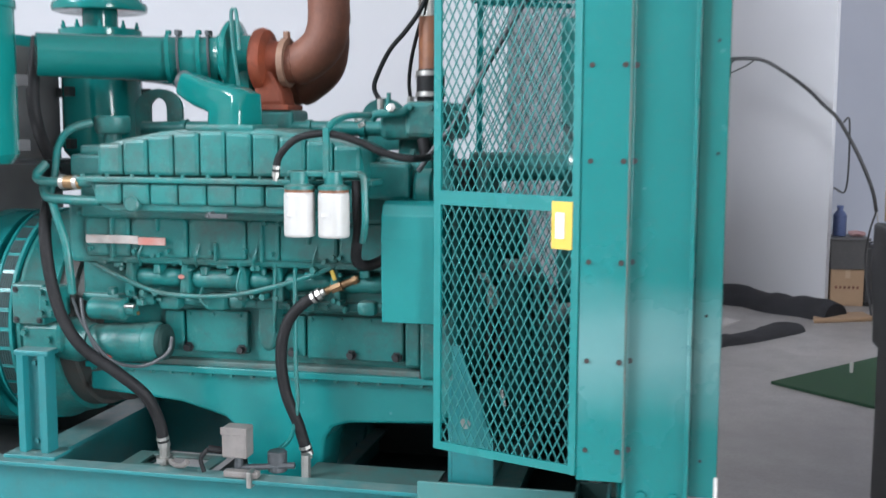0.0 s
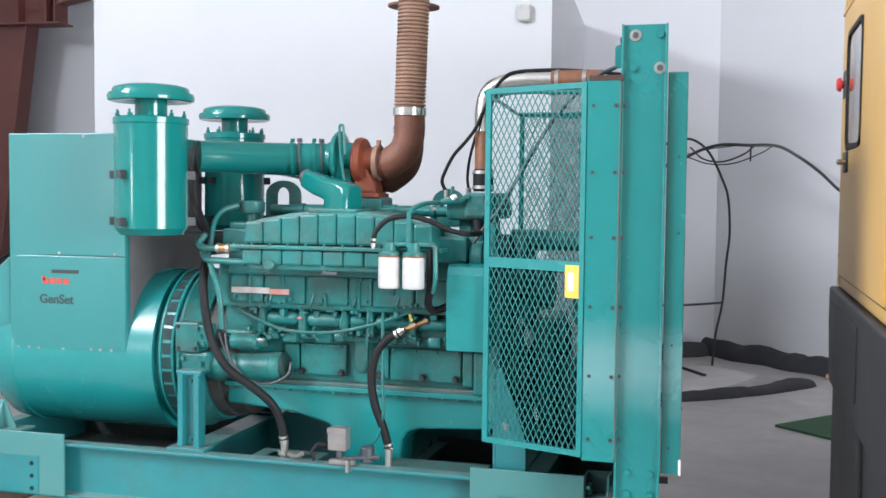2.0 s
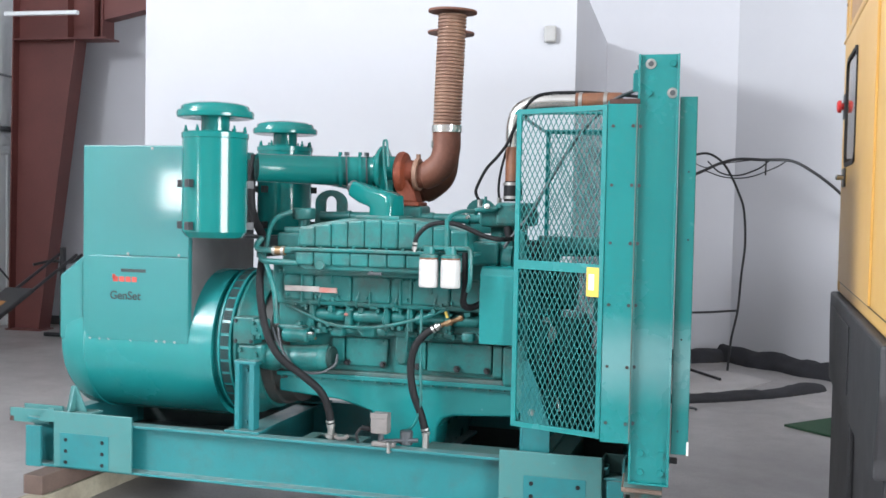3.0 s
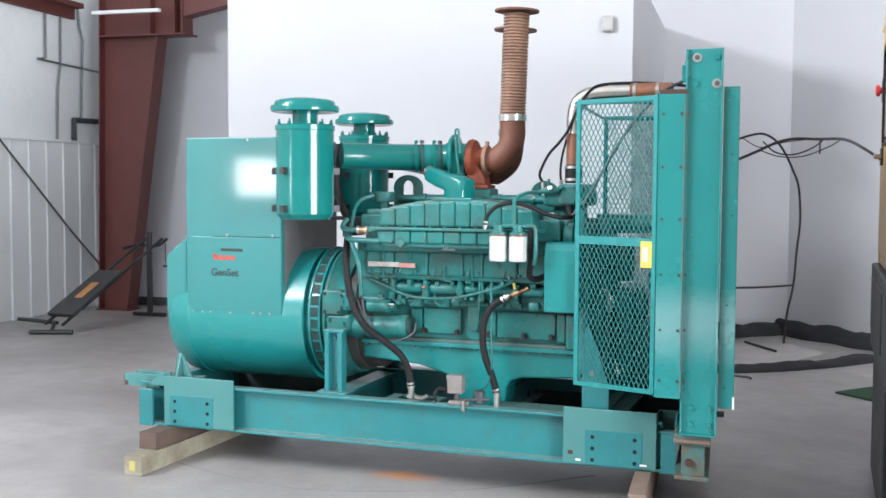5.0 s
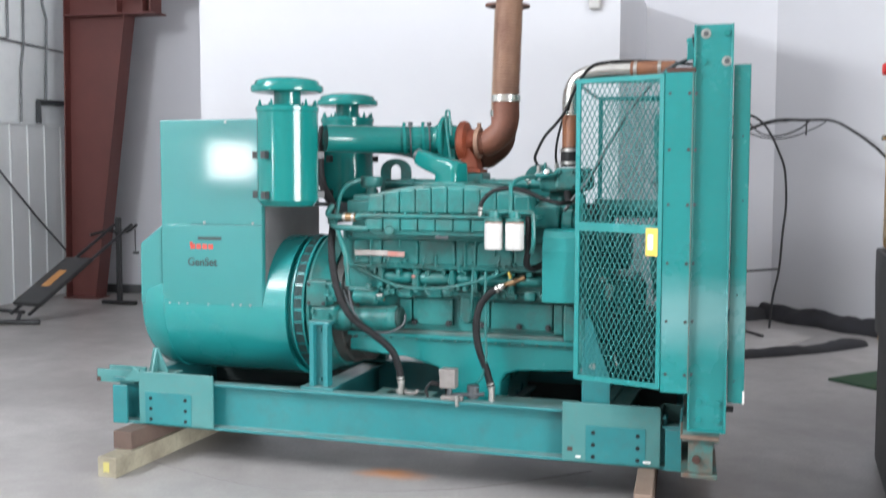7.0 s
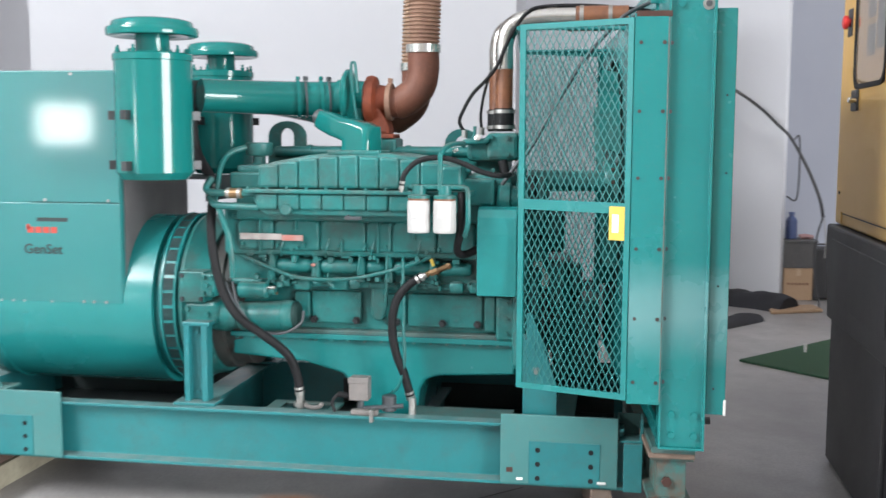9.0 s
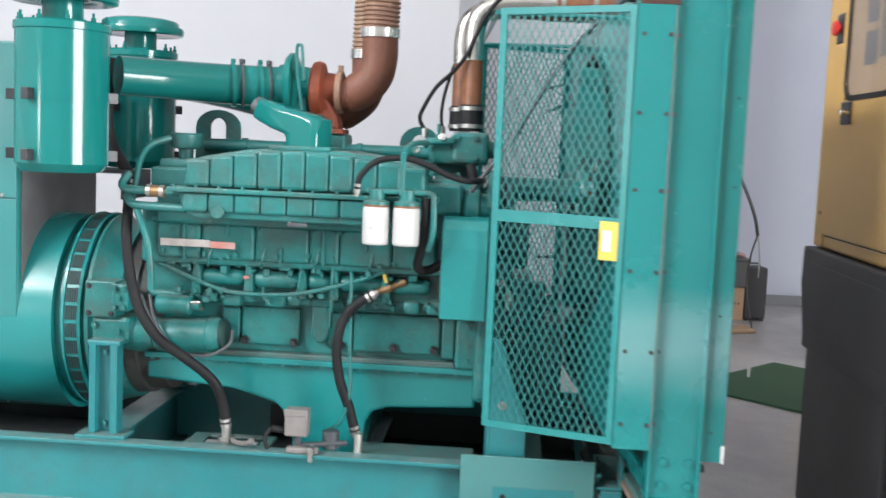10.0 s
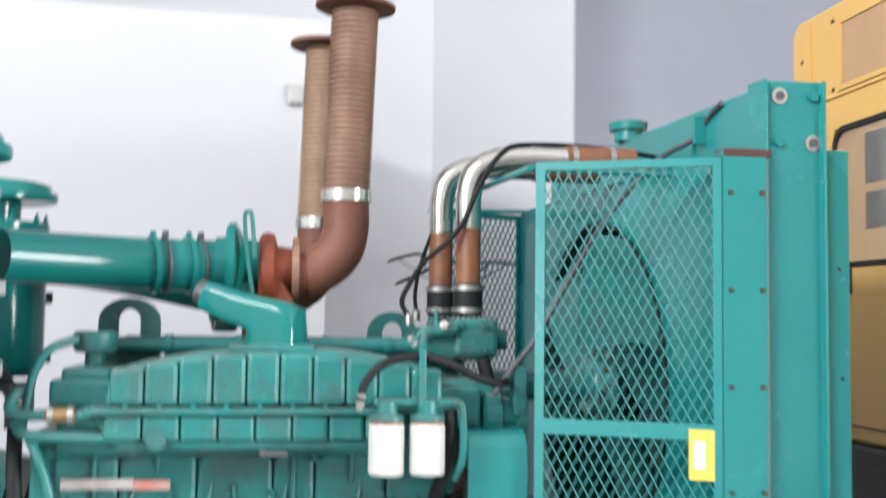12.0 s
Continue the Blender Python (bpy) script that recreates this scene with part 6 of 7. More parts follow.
# mesh fan guards on both sides
def fan_guard(front):
    def g(x, y, z):
        return (x, y if front else 2 * YC - y, z)
    L, R = (0.4045, -0.122), (0.800, -0.318)
    zb_l, zb_r, zt = 0.618, 0.632, 1.985
    d = Vector((R[0] - L[0], R[1] - L[1], 0))
    W = d.length
    ux = d.normalized()
    nrm = Vector((ux.y, -ux.x, 0))
    if nrm.y > 0:
        nrm = -nrm

    def at(u, z, off=0.0):
        p = Vector((L[0], L[1], z)) + ux * u + nrm * off
        return g(*p)

    def bar(bm, u0, u1, z0, z1, t=0.008, z0b=None, z1b=None):
        z0b = z0 if z0b is None else z0b
        z1b = z1 if z1b is None else z1b
        c = [at(u0, z0, t), at(u1, z0b, t), at(u1, z1b, t), at(u0, z1, t)]
        k = [at(u0, z0, 0), at(u1, z0b, 0), at(u1, z1b, 0), at(u0, z1, 0)]
        f, h = [bm.verts.new(p) for p in c], [bm.verts.new(p) for p in k]
        bm.faces.new(f), bm.faces.new(list(reversed(h)))
        for i in range(4):
            j = (i + 1) % 4
            bm.faces.new((f[j], f[i], h[i], h[j]))
    bm = B()
    bar(bm, 0, 0.023, zb_l, zt)
    guard = gpart("fan_guard", bm, TEAL, "teal steel fan guard filled with expanded metal mesh")
    for u0, u1, a0, a1, c0, c1 in ((W - 0.020, W, zb_r, zt, zb_r, zt), (0.023, W - 0.020, zt - 0.021, zt, zt - 0.021, zt), (0.023, W - 0.020, zb_l, zb_l + 0.022, zb_r, zb_r + 0.022), (0.023, W - 0.020, 1.302, 1.341, 1.302, 1.341)):
        bm = B()
        bar(bm, u0, u1, a0, a1, 0.008, c0, c1)
        gpart("frame_bar", bm, TEAL, "", guard)
    # expanded metal: two families of slanting strands
    dx, dz = 0.0255, 0.049
    bm = B()
    slope = dz / dx
    for z0, z1 in ((zb_l + 0.01, 1.32), (1.33, zt - 0.01)):
        u0, u1 = 0.012, W - 0.012
        h = z1 - z0
        k = -int(h / dz) - 2
        while k * dx < (u1 - u0) + dx:
            for sgn in (1, -1):
                # strand u = ua + s, z = z0 + slope * s
                s0 = max(0.0, -k * dx)
                s1 = min(h / slope, (u1 - u0) - k * dx)
                if s1 - s0 > 0.008:
                    a = k * dx + s0
                    bq = k * dx + s1
                    ua, ub = (u0 + a, u0 + bq) if sgn > 0 else (u1 - a, u1 - bq)
                    za, zb = z0 + slope * s0, z0 + slope * s1
                    w = 0.0018
                    off = 0.001 if sgn > 0 else 0.0022
                    quad = [at(ua - w, za, off), at(ua + w, za, off), at(ub + w, zb, off), at(ub - w, zb, off)]
                    back = [at(ua - w, za, off - 0.003), at(ua + w, za, off - 0.003), at(ub + w, zb, off - 0.003), at(ub - w, zb, off - 0.003)]
                    f, hh = [bm.verts.new(p) for p in quad], [bm.verts.new(p) for p in back]
                    bm.faces.new(f), bm.faces.new(list(reversed(hh)))
                    for i in range(4):
                        j = (i + 1) % 4
                        bm.faces.new((f[j], f[i], hh[i], hh[j]))
            k += 1
    tagged(gpart("mesh_panel", bm, TEAL_MESH, "", guard), kind="stuff")
    # stays behind the mesh
    bm = B()
    cyl(bm, g(0.40, -0.09, 1.975), g(0.80, -0.06, 1.975), 0.008, seg=8)
    gpart("guard_stay", bm, TEAL, "", guard)
    bm = B()
    near, back = sorted((g(0, 0.0, 0)[1], g(0, 0.012, 0)[1]))
    prism(bm, [(0.440, 0.449), (0.562, 0.449), (0.562, 0.60), (0.462, 0.885), (0.440, 0.885)], "y", near, back, 0.002)
    gpart("support_gusset", bm, TEAL_SKID, "", guard)
    flange = box(B(), 0.428, 0.440, *sorted((g(0, 0.0, 0)[1], g(0, 0.11, 0)[1])), 0.449, 0.78, 0.002)
    gpart("gusset_flange", flange, TEAL_SKID, "", guard)
    if front:
        bolts("bolt", [(0.478, 0.0, 0.655)], "y", 0.009, 0.008, ZINC, guard, "bright bolt", 1.9)
    if front:
        bm = B()
        c = Vector(at(W - 0.076, 1.345, 0.010))
        q = Vector(at(W - 0.018, 1.345, 0.010))
        plate(bm, (c.x, c.y, 1.208), (q.x, q.y, 1.208), (q.x, q.y, 1.328), (c.x, c.y, 1.328), 0.002)
        tag = gpart("warning_tag", bm, YELLOW_TAG, "yellow warning tag with a pale printed field")
        bm = B()
        c = Vector(at(W - 0.064, 0, 0.0125))
        q = Vector(at(W - 0.039, 0, 0.0125))
        plate(bm, (c.x, c.y, 1.235), (q.x, q.y, 1.235), (q.x, q.y, 1.300), (c.x, c.y, 1.300), 0.002)
        gpart("print_bar", bm, WHITE_INK, "pale printed field", tag)


fan_guard(True)
fan_guard(False)
# inner stays between the guards and the shroud
b = sweep(B(), [(0.395, -0.10, 1.975), (0.395, 0.5, 1.975), (0.395, 2 * YC + 0.10, 1.975)], 0.009, 8, curve=False)
gpart("guard_stay", b, TEAL)
group_at()


# added black trays that put the deep shade between the skid rails into colour
for x0, x1 in ((-0.56, 0.76), (-2.06, -1.12)):
    y1 = 2 * YC - 0.055
    b = prism(B(), [(0.055, 0.262), (y1, 0.262), (y1, 0.382), (y1 - 0.006, 0.382), (y1 - 0.006, 0.268), (0.061, 0.268), (0.061, 0.30), (0.055, 0.30)], "x", x0, x1)
    gpart("shade_tray", b, PULLEY_SHADE_BLACK, "added black tray that stands for the shade between the rails")

# ---- things in the hall ----
def timber(name, x0, x1, y0, y1, z0, z1, mat, label):
    b = box(B(), x0, x1, y0, y1, z0, z1, 0.004)
    ob = tagged(part(name, b, mat), label, "timber", "timbers under the skid")
    return ob


t1 = timber("timber", -2.03, -1.92, -0.375, 1.25, 0.0, 0.105, TIMBER_PALE, "pale weathered timber beam lying on the floor under the skid")
b = box(B(), -1.995, -1.96, -0.377, -0.375, 0.028, 0.08)
part("end_mark", b, worn("faded_yellow_mark", (0.42, 0.36, 0.10), (0.36, 0.31, 0.10), (0.25, 0.22, 0.1), 0.8), t1, "faded yellow paint mark on the end grain")
timber("timber", -2.05, -1.94, -0.21, 1.2, 0.105, 0.20, TIMBER_DARK, "dark brown timber laid on a pale beam under the skid")
b = prism(B(), [(0.713, -0.45), (0.790, -0.443), (0.640, 1.25), (0.563, 1.243)], "z", 0.0, 0.20, 0.004)
tagged(part("timber", b, TIMBER_TAN), "tan timber beam lying aslant under the skid end", "timber", "timbers under the skid")


# yellow enclosed generator beside the radiator: its end wall faces the open set
EX = 1.80
yu = thing("enclosed_generator", "yellow enclosed generator on a black base tank", "generator", (EX + 1.50, 0.135, 0))
yu.scale = (1, 1, 1.01)
YU_INV = Matrix.Translation((-EX - 1.5, -0.1, 0))


def ypart(name, bm, mat, label="", parent=None):
    ob = part(name, bm, mat, yu if parent is None else parent, label)
    if parent is None:
        ob.matrix_parent_inverse = YU_INV
    return ob


b = prism(B(), [(-1.05, 1.15), (1.245, 1.15), (1.245, 2.72), (1.20, 2.765), (-1.00, 2.765), (-1.05, 2.72)], "x", EX, EX + 3.0, 0.012)
body = ypart("enclosure", b, CAT_YELLOW, "warm yellow painted steel enclosure")
# black skirt with a bulging upper edge, then a plain tank down to the floor
b = prism(B(), [(-1.09, 1.145), (1.275, 1.145), (1.285, 0.98), (1.205, 0.76), (1.20, 0.70), (-1.0, 0.70), (-1.0, 0.76), (-1.10, 0.98)], "x", EX - 0.03, EX + 3.05, 0.012)
skirt = ypart("skirt", b, CAT_BLACK, "black moulded skirt")
b = box(B(), EX + 0.01, EX + 3.0, -0.95, 1.19, 0.0, 0.70, 0.008)
ypart("base_tank", b, CAT_BLACK, "black base tank")
b = box(B(), EX - 0.012, EX + 0.01, 0.12, 1.17, 0.02, 0.695, 0.004)
ypart("tank_end_plate", b, CAT_BLACK, "")
b = box(B(), EX - 0.036, EX - 0.03, 0.05, 1.12, 0.80, 1.085, 0.006)
ypart("skirt_panel", b, CAT_BLACK, "", skirt)
# control door with its window
b = B()
for y0, y1, z0, z1 in ((-0.45, 0.33, 1.215, 2.40), (0.905, 1.075, 1.215, 2.40), (0.33, 0.905, 1.215, 1.775), (0.33, 0.905, 2.285, 2.40)):
    box(b, EX - 0.010, EX - 0.001, y0, y1, z0, z1, 0.0)
bmesh.ops.remove_doubles(b, verts=b.verts, dist=0.0005)
door = ypart("control_door", b, CAT_YELLOW, "yellow control door with a window")


def rounded(y0, y1, z0, z1, r, n=6):
    pts = []
    for cy, cz, a0 in ((y1 - r, z1 - r, 0), (y0 + r, z1 - r, 90), (y0 + r, z0 + r, 180), (y1 - r, z0 + r, 270)):
        pts += [(cy + r * math.cos(radians(a0 + 90 * k / n)), cz + r * math.sin(radians(a0 + 90 * k / n))) for k in range(n + 1)]
    return pts


def frame_ring(outer, inner, x0, x1):
    b = B()
    n = len(outer)
    vs = [[b.verts.new((x, *p)) for p in ring] for x in (x0, x1) for ring in (outer, inner)]
    for i in range(n):
        j = (i + 1) % n
        for p, q in ((vs[0], vs[1]), (vs[1], vs[3]), (vs[3], vs[2]), (vs[2], vs[0])):
            b.faces.new((p[i], p[j], q[j], q[i]))
    return b


ypart("window", frame_ring(rounded(0.325, 0.91, 1.77, 2.29, 0.08), rounded(0.345, 0.89, 1.79, 2.27, 0.065), EX - 0.016, EX - 0.004), RUBBER, "dark rubber window seal", door)
b = prism(B(), rounded(0.347, 0.888, 1.792, 2.268, 0.063), "x", EX - 0.009, EX - 0.005)
pane = ypart("pane", b, GLASS, "clear smoked window pane", door)
pane.visible_shadow = False
b = prism(B(), rounded(0.34, 0.895, 1.785, 2.275, 0.07), "x", EX - 0.0008, EX - 0.0002)
ypart("control_face", b, worn("tan_control_panel", (0.44, 0.30, 0.17), (0.40, 0.27, 0.15), (0.3, 0.2, 0.12), 0.5), "tan control panel behind the window", door)
for y0, y1, z0, z1 in ((0.56, 0.70, 2.06, 2.24), (0.55, 0.70, 1.90, 2.03), (0.40, 0.52, 1.92, 2.2)):
    ypart("display", box(B(), EX - 0.0035, EX - 0.0008, y0, y1, z0, z1, 0.001), PANEL_GREY, "grey control module", door)
b = box(B(), EX - 0.022, EX - 0.010, 0.785, 0.905, 1.675, 1.768, 0.006)
latch = ypart("door_latch", b, BLACK_STEEL, "black paddle latch with a bright key", door)
ypart("latch_key", cyl(B(), (EX - 0.055, 0.792, 1.722), (EX - 0.018, 0.80, 1.72), 0.013, seg=12, bev=0.002), CHROME, "bright key", door)
ypart("stop_plate", box(B(), EX - 0.014, EX - 0.001, 0.979, 1.078, 2.013, 2.140, 0.008), BLACK_STEEL, "black emergency stop plate", body)
ypart("stop_button", lathe(B(), (EX - 0.012, 1.026, 2.077), (-1, 0, 0), [(0, 0.018), (0.012, 0.018), (0.014, 0.031), (0.028, 0.031), (0.034, 0.022)], 18), RED_BUTTON, "red emergency stop button", body)
# louvred panel above the door
b = box(B(), EX - 0.004, EX - 0.001, -0.40, 0.85, 2.445, 2.675, 0.001)
vent = ypart("vent_panel", b, worn("brown_vent_mesh", (0.42, 0.26, 0.14), (0.36, 0.22, 0.12), (0.2, 0.12, 0.08), 0.7, fine=120), "brown perforated vent panel", body)
for y0, y1, z0, z1 in ((-0.43, 0.88, 2.675, 2.695), (-0.43, 0.88, 2.425, 2.445), (0.85, 0.88, 2.445, 2.675)):
    ypart("vent_frame", box(B(), EX - 0.010, EX - 0.001, y0, y1, z0, z1, 0.002), CAT_YELLOW, "", body)
ypart("corner_seam", box(B(), EX - 0.006, EX - 0.001, 1.085, 1.091, 1.16, 2.74), CAT_YELLOW, "", body)
ypart("roof_trim", box(B(), EX - 0.012, EX - 0.001, -1.0, 1.19, 2.405, 2.42, 0.003), CAT_YELLOW, "", body)
ypart("sill_seam", box(B(), EX - 0.0016, EX - 0.001, -1.0, 1.07, 1.204, 1.209), CAT_BLACK, "", body)
spread("screw", lathe(B(), (0, 0, 0), (-1, 0, 0), [(0, 0.009), (0.004, 0.008)], 8), BLACK_STEEL, [(EX - 0.001, 0.92, 2.70), (EX - 0.001, 0.92, 2.44), (EX - 0.001, 1.16, 1.3), (EX - 0.001, 1.16, 2.6)], body)

# low yellow cabinet further back
cab = thing("yellow_cabinet", "low amber-yellow steel machine cover on a black base", "machine cover", (3.06, 4.41, 0))
cab.rotation_euler[2] = radians(-22)
part("cover", prism(B(), [(0.0, 0.15), (0.94, 0.15), (0.94, 1.09), (0.05, 1.09), (0.0, 1.04)], "y", 0.0, 0.6, 0.02), CAT_YELLOW, cab)
part("base", box(B(), 0.02, 0.90, 0.03, 0.56, 0.0, 0.15, 0.01), CAT_BLACK, cab, "black base")
in_hall(cab)

# golf practice corner: turf mat, tee, hoop net frame, net heaps, boxes
b = prism(B(), [(1.86, 3.36), (2.74, 4.25), (3.70, 3.22), (2.82, 2.33)], "z", 0.0, 0.018, 0.004)
in_hall(tagged(part("turf_mat", b, TURF), "dark green artificial turf practice mat on the floor", "mat"))
b = cyl(B(), (2.387, 3.67, 0.018), (2.387, 3.67, 0.078), 0.010, 0.013, seg=12)
in_hall(tagged(part("golf_tee", b, WHITE_CAN), "short white rubber tee standing on the turf mat", "tee"))
b = cyl(B(), (2.92, 3.80, 0.030), (3.10, 3.52, 0.030), 0.012, seg=10, bev=0.003)
in_hall(tagged(part("white_stick", b, WHITE_CAN), "short white stick lying on the turf mat", "stick"))
net = thing("practice_net_frame", "bent black rod frame of a practice net against the wall", "net frame", (1.6, 6.0, 0))
NI = Matrix.Translation((-1.6, -6.0, 0))
in_hall(net)


def rod(pts, r, mat=BLACK_STEEL, label=""):
    ob = part("rod", sweep(B(), pts, r, 8), mat, net, label)
    ob.matrix_parent_inverse = NI


rod([(1.05, 6.0, 2.05), (1.20, 6.0, 2.10), (1.331, 6.0, 2.116), (1.45, 6.0, 2.05), (1.537, 6.0, 1.936), (1.625, 6.0, 1.75), (1.684, 6.0, 1.572), (1.705, 6.0, 1.25), (1.679, 6.0, 0.949), (1.654, 6.0, 0.595), (1.60, 6.0, 0.30), (1.575, 6.0, 0.0)], 0.012)
rod([(1.10, 5.9, 1.86), (1.28, 5.9, 1.94), (1.45, 5.9, 2.02), (1.62, 5.9, 2.06), (1.842, 5.9, 2.055), (2.104, 5.95, 2.05), (2.30, 6.0, 1.955), (2.483, 6.0, 1.82), (2.62, 6.0, 1.69), (2.748, 6.0, 1.561), (2.913, 6.0, 1.275), (3.026, 6.0, 1.014), (3.069, 6.0, 0.83)], 0.015)
rod([(3.069, 6.0, 0.84), (3.02, 6.0, 0.65), (3.0, 6.0, 0.40), (3.03, 5.85, 0.0)], 0.008)
rod([(3.069, 6.0, 0.84), (3.10, 6.0, 0.65), (3.10, 6.0, 0.45)], 0.006, ZINC)
rod([(1.05, 6.0, 0.55), (1.35, 6.0, 0.565), (1.656, 6.0, 0.595)], 0.011)
rod([(1.33, 5.98, 2.04), (1.45, 5.95, 1.93), (1.62, 5.92, 1.905), (1.80, 5.90, 1.97), (1.90, 5.90, 2.05)], 0.008)
rod([(1.30, 5.98, 1.95), (1.50, 5.95, 1.885), (1.72, 5.92, 1.89), (1.95, 5.92, 1.98), (2.05, 5.93, 2.04)], 0.006)
rod([(1.87, 5.92, 2.06), (1.87, 5.95, 1.91)], 0.008)
rod([(1.12, 5.98, 2.08), (1.30, 5.95, 1.98), (1.50, 5.92, 2.02), (1.80, 5.9, 2.06)], 0.005)
rod([(2.78, 6.01, 1.55), (2.83, 6.01, 1.55), (2.83, 6.02, 1.02), (2.73, 6.02, 1.02)], 0.008)


def heap(name, path, w, h, seed, label):
    """A rumpled roll of dark netting along a path on the floor."""
    c = smooth_path(path, 10)
    b = B()
    rings = []
    m = 12
    for i, p in enumerate(c):
        d = (c[min(i + 1, len(c) - 1)] - c[max(i - 1, 0)]).normalized()
        side = Vector((-d.y, d.x, 0))
        wi = w * (0.75 + 0.5 * noise.noise(p * 2.3 + Vector((seed, 0, 0))))
        hi = h * (0.72 + 0.5 * abs(noise.noise(p * 1.7 + Vector((0, seed, 0)))))
        ring = []
        for k in range(m + 1):
            a = math.pi * k / m
            q = p + side * (wi * math.cos(a)) + Vector((0, 0, hi * math.sin(a)))
            q += Vector((0, 0, 0.018 * noise.noise(q * 9) * math.sin(a))) + side * 0.02 * noise.noise(q * 8)
            q.z = max(q.z, 0.0)
            ring.append(b.verts.new(q))
        rings.append(ring)
    for a, q in zip(rings, rings[1:]):
        for k in range(m):
            b.faces.new((a[k], a[k + 1], q[k + 1], q[k]))
    b.faces.new(rings[0]), b.faces.new(rings[-1])
    return in_hall(tagged(part(name, b, FABRIC, None, "", 70), label, "netting", "netting heaps"))


heap("netting", [(0.45, 6.35, 0), (0.95, 6.30, 0), (1.30, 6.55, 0), (1.58, 6.78, 0)], 0.15, 0.16, 3, "black rumpled netting heaped along the wall")
heap("netting", [(1.55, 6.78, 0), (1.80, 6.55, 0), (2.10, 6.25, 0), (2.45, 5.85, 0), (2.70, 5.60, 0)], 0.19, 0.18, 8, "black rumpled netting heaped along the angled wall")
heap("netting", [(0.55, 4.05, 0), (1.17, 4.20, 0), (1.75, 4.55, 0), (2.30, 5.15, 0)], 0.13, 0.065, 5, "flat black fold of netting on the floor")
b = prism(B(), [(1.05, 4.45), (1.55, 4.70), (1.95, 5.45), (1.60, 5.95), (1.05, 5.75)], "z", 0.0, 0.006)
in_hall(tagged(part("ground_sheet", b, worn("pale_ground_sheet", (0.42, 0.40, 0.39), (0.36, 0.34, 0.33), (0.25, 0.23, 0.22), 0.8)), "pale crumpled ground sheet inside the netting", "sheet"))
b = cyl(B(), (1.20, 5.88, 0.019), (1.48, 5.32, 0.019), 0.013, seg=8)
in_hall(tagged(part("short_rod", b, BLACK_STEEL), "short black rod lying on the ground sheet", "rod"))
b = sweep(B(), [(1.08, 3.88, 0.010), (1.22, 3.84, 0.010), (1.24, 3.78, 0.010)], 0.010, 8)
in_hall(tagged(part("floor_scrap", b, PIPE_DARK), "dark scrap of hose lying on the floor", "scrap"))
b = box(B(), 2.80, 3.075, 6.31, 6.62, 0.0, 0.315, 0.006)
bx = in_hall(tagged(part("cardboard_box", b, CARD), "brown cardboard box standing behind the angled wall", "box"))
b = B()
for k in range(6):
    box(b, 2.84 + 0.035 * k, 2.858 + 0.035 * k, 6.3085, 6.3095, 0.15, 0.17)
part("print_bar", b, RUST, bx, "row of faint brown print")
part("lid_tape", box(B(), 2.92, 2.96, 6.3075, 6.3095, 0.24, 0.312), worn("tan_packing_tape", (0.42, 0.30, 0.20), (0.38, 0.27, 0.18), (0.3, 0.2, 0.12), 0.3), bx, "strip of tan packing tape")
crate_mat = worn("dark_grey_plastic", (0.07, 0.068, 0.07), (0.09, 0.088, 0.09), (0.15, 0.14, 0.14), 0.5)
cr = thing("grey_crate", "dark grey plastic crate on a cardboard box", "crate", (2.94, 6.46, 0.315))
part("body", prism(B(), [(-0.145, 0.0), (0.145, 0.0), (0.160, 0.245), (-0.160, 0.245)], "y", -0.165, 0.165, 0.006), crate_mat, cr)
part("rim", box(B(), -0.172, 0.172, -0.176, 0.176, 0.245, 0.270, 0.006), crate_mat, cr)
in_hall(cr)
b = lathe(B(), (2.885, 6.45, 0.585), (0, 0, 1), [(0, 0.05), (0.006, 0.056), (0.18, 0.056), (0.205, 0.040), (0.22, 0.024), (0.24, 0.024), (0.242, 0.028), (0.262, 0.028)], 20)
in_hall(tagged(part("blue_bottle", b, worn("blue_plastic", (0.07, 0.10, 0.22), (0.09, 0.12, 0.25), (0.2, 0.2, 0.25), 0.4)), "blue plastic jug standing on a crate", "jug"))
b = ball(B(), (3.03, 6.45, 0.607), 0.065, 3, (1.15, 0.9, 0.40))
for v in b.verts:
    v.co.z = max(0.5855, v.co.z + 0.022 * noise.noise(v.co * 22))
in_hall(tagged(part("pink_cloth", b, worn("faded_pink_cloth", (0.42, 0.25, 0.25), (0.35, 0.2, 0.2), (0.3, 0.2, 0.2), 0.9)), "crumpled faded pink rag on a crate", "rag"))
b = prism(B(), [(2.50, 5.42), (3.0, 5.60), (2.97, 5.86), (2.55, 5.72)], "z", 0.0, 0.035, 0.012)
in_hall(tagged(part("cardboard_flap", b, CARD), "rolled brown cardboard sheet lying on the floor", "cardboard"))
bag = thing("black_case", "upright black hard case standing near the wall", "case", (3.18, 6.42, 0))
part("body", box(B(), -0.10, 0.10, -0.13, 0.13, 0.02, 0.51, 0.02), CAT_BLACK, bag)
part("handle", sweep(B(), [(-0.05, 0, 0.508), (-0.045, 0, 0.535), (0.045, 0, 0.535), (0.05, 0, 0.508)], 0.008, 8), BLACK_STEEL, bag)
for x in (-0.075, 0.075):
    part("foot", box(B(), x - 0.02, x + 0.02, -0.10, 0.10, 0.0, 0.02, 0.004), BLACK_STEEL, bag)
in_hall(bag)

# red steel frame column and eaves beam
col = thing("wall_column", "tapered dark red primed steel building column with its haunch", "column", (-6.4, 6.5, 0))
CI = Matrix.Translation((6.4, -6.5, 0))
in_hall(col)


def cpart(name, bm, label=""):
    ob = part(name, bm, STEEL_RED, col, label)
    ob.matrix_parent_inverse = CI


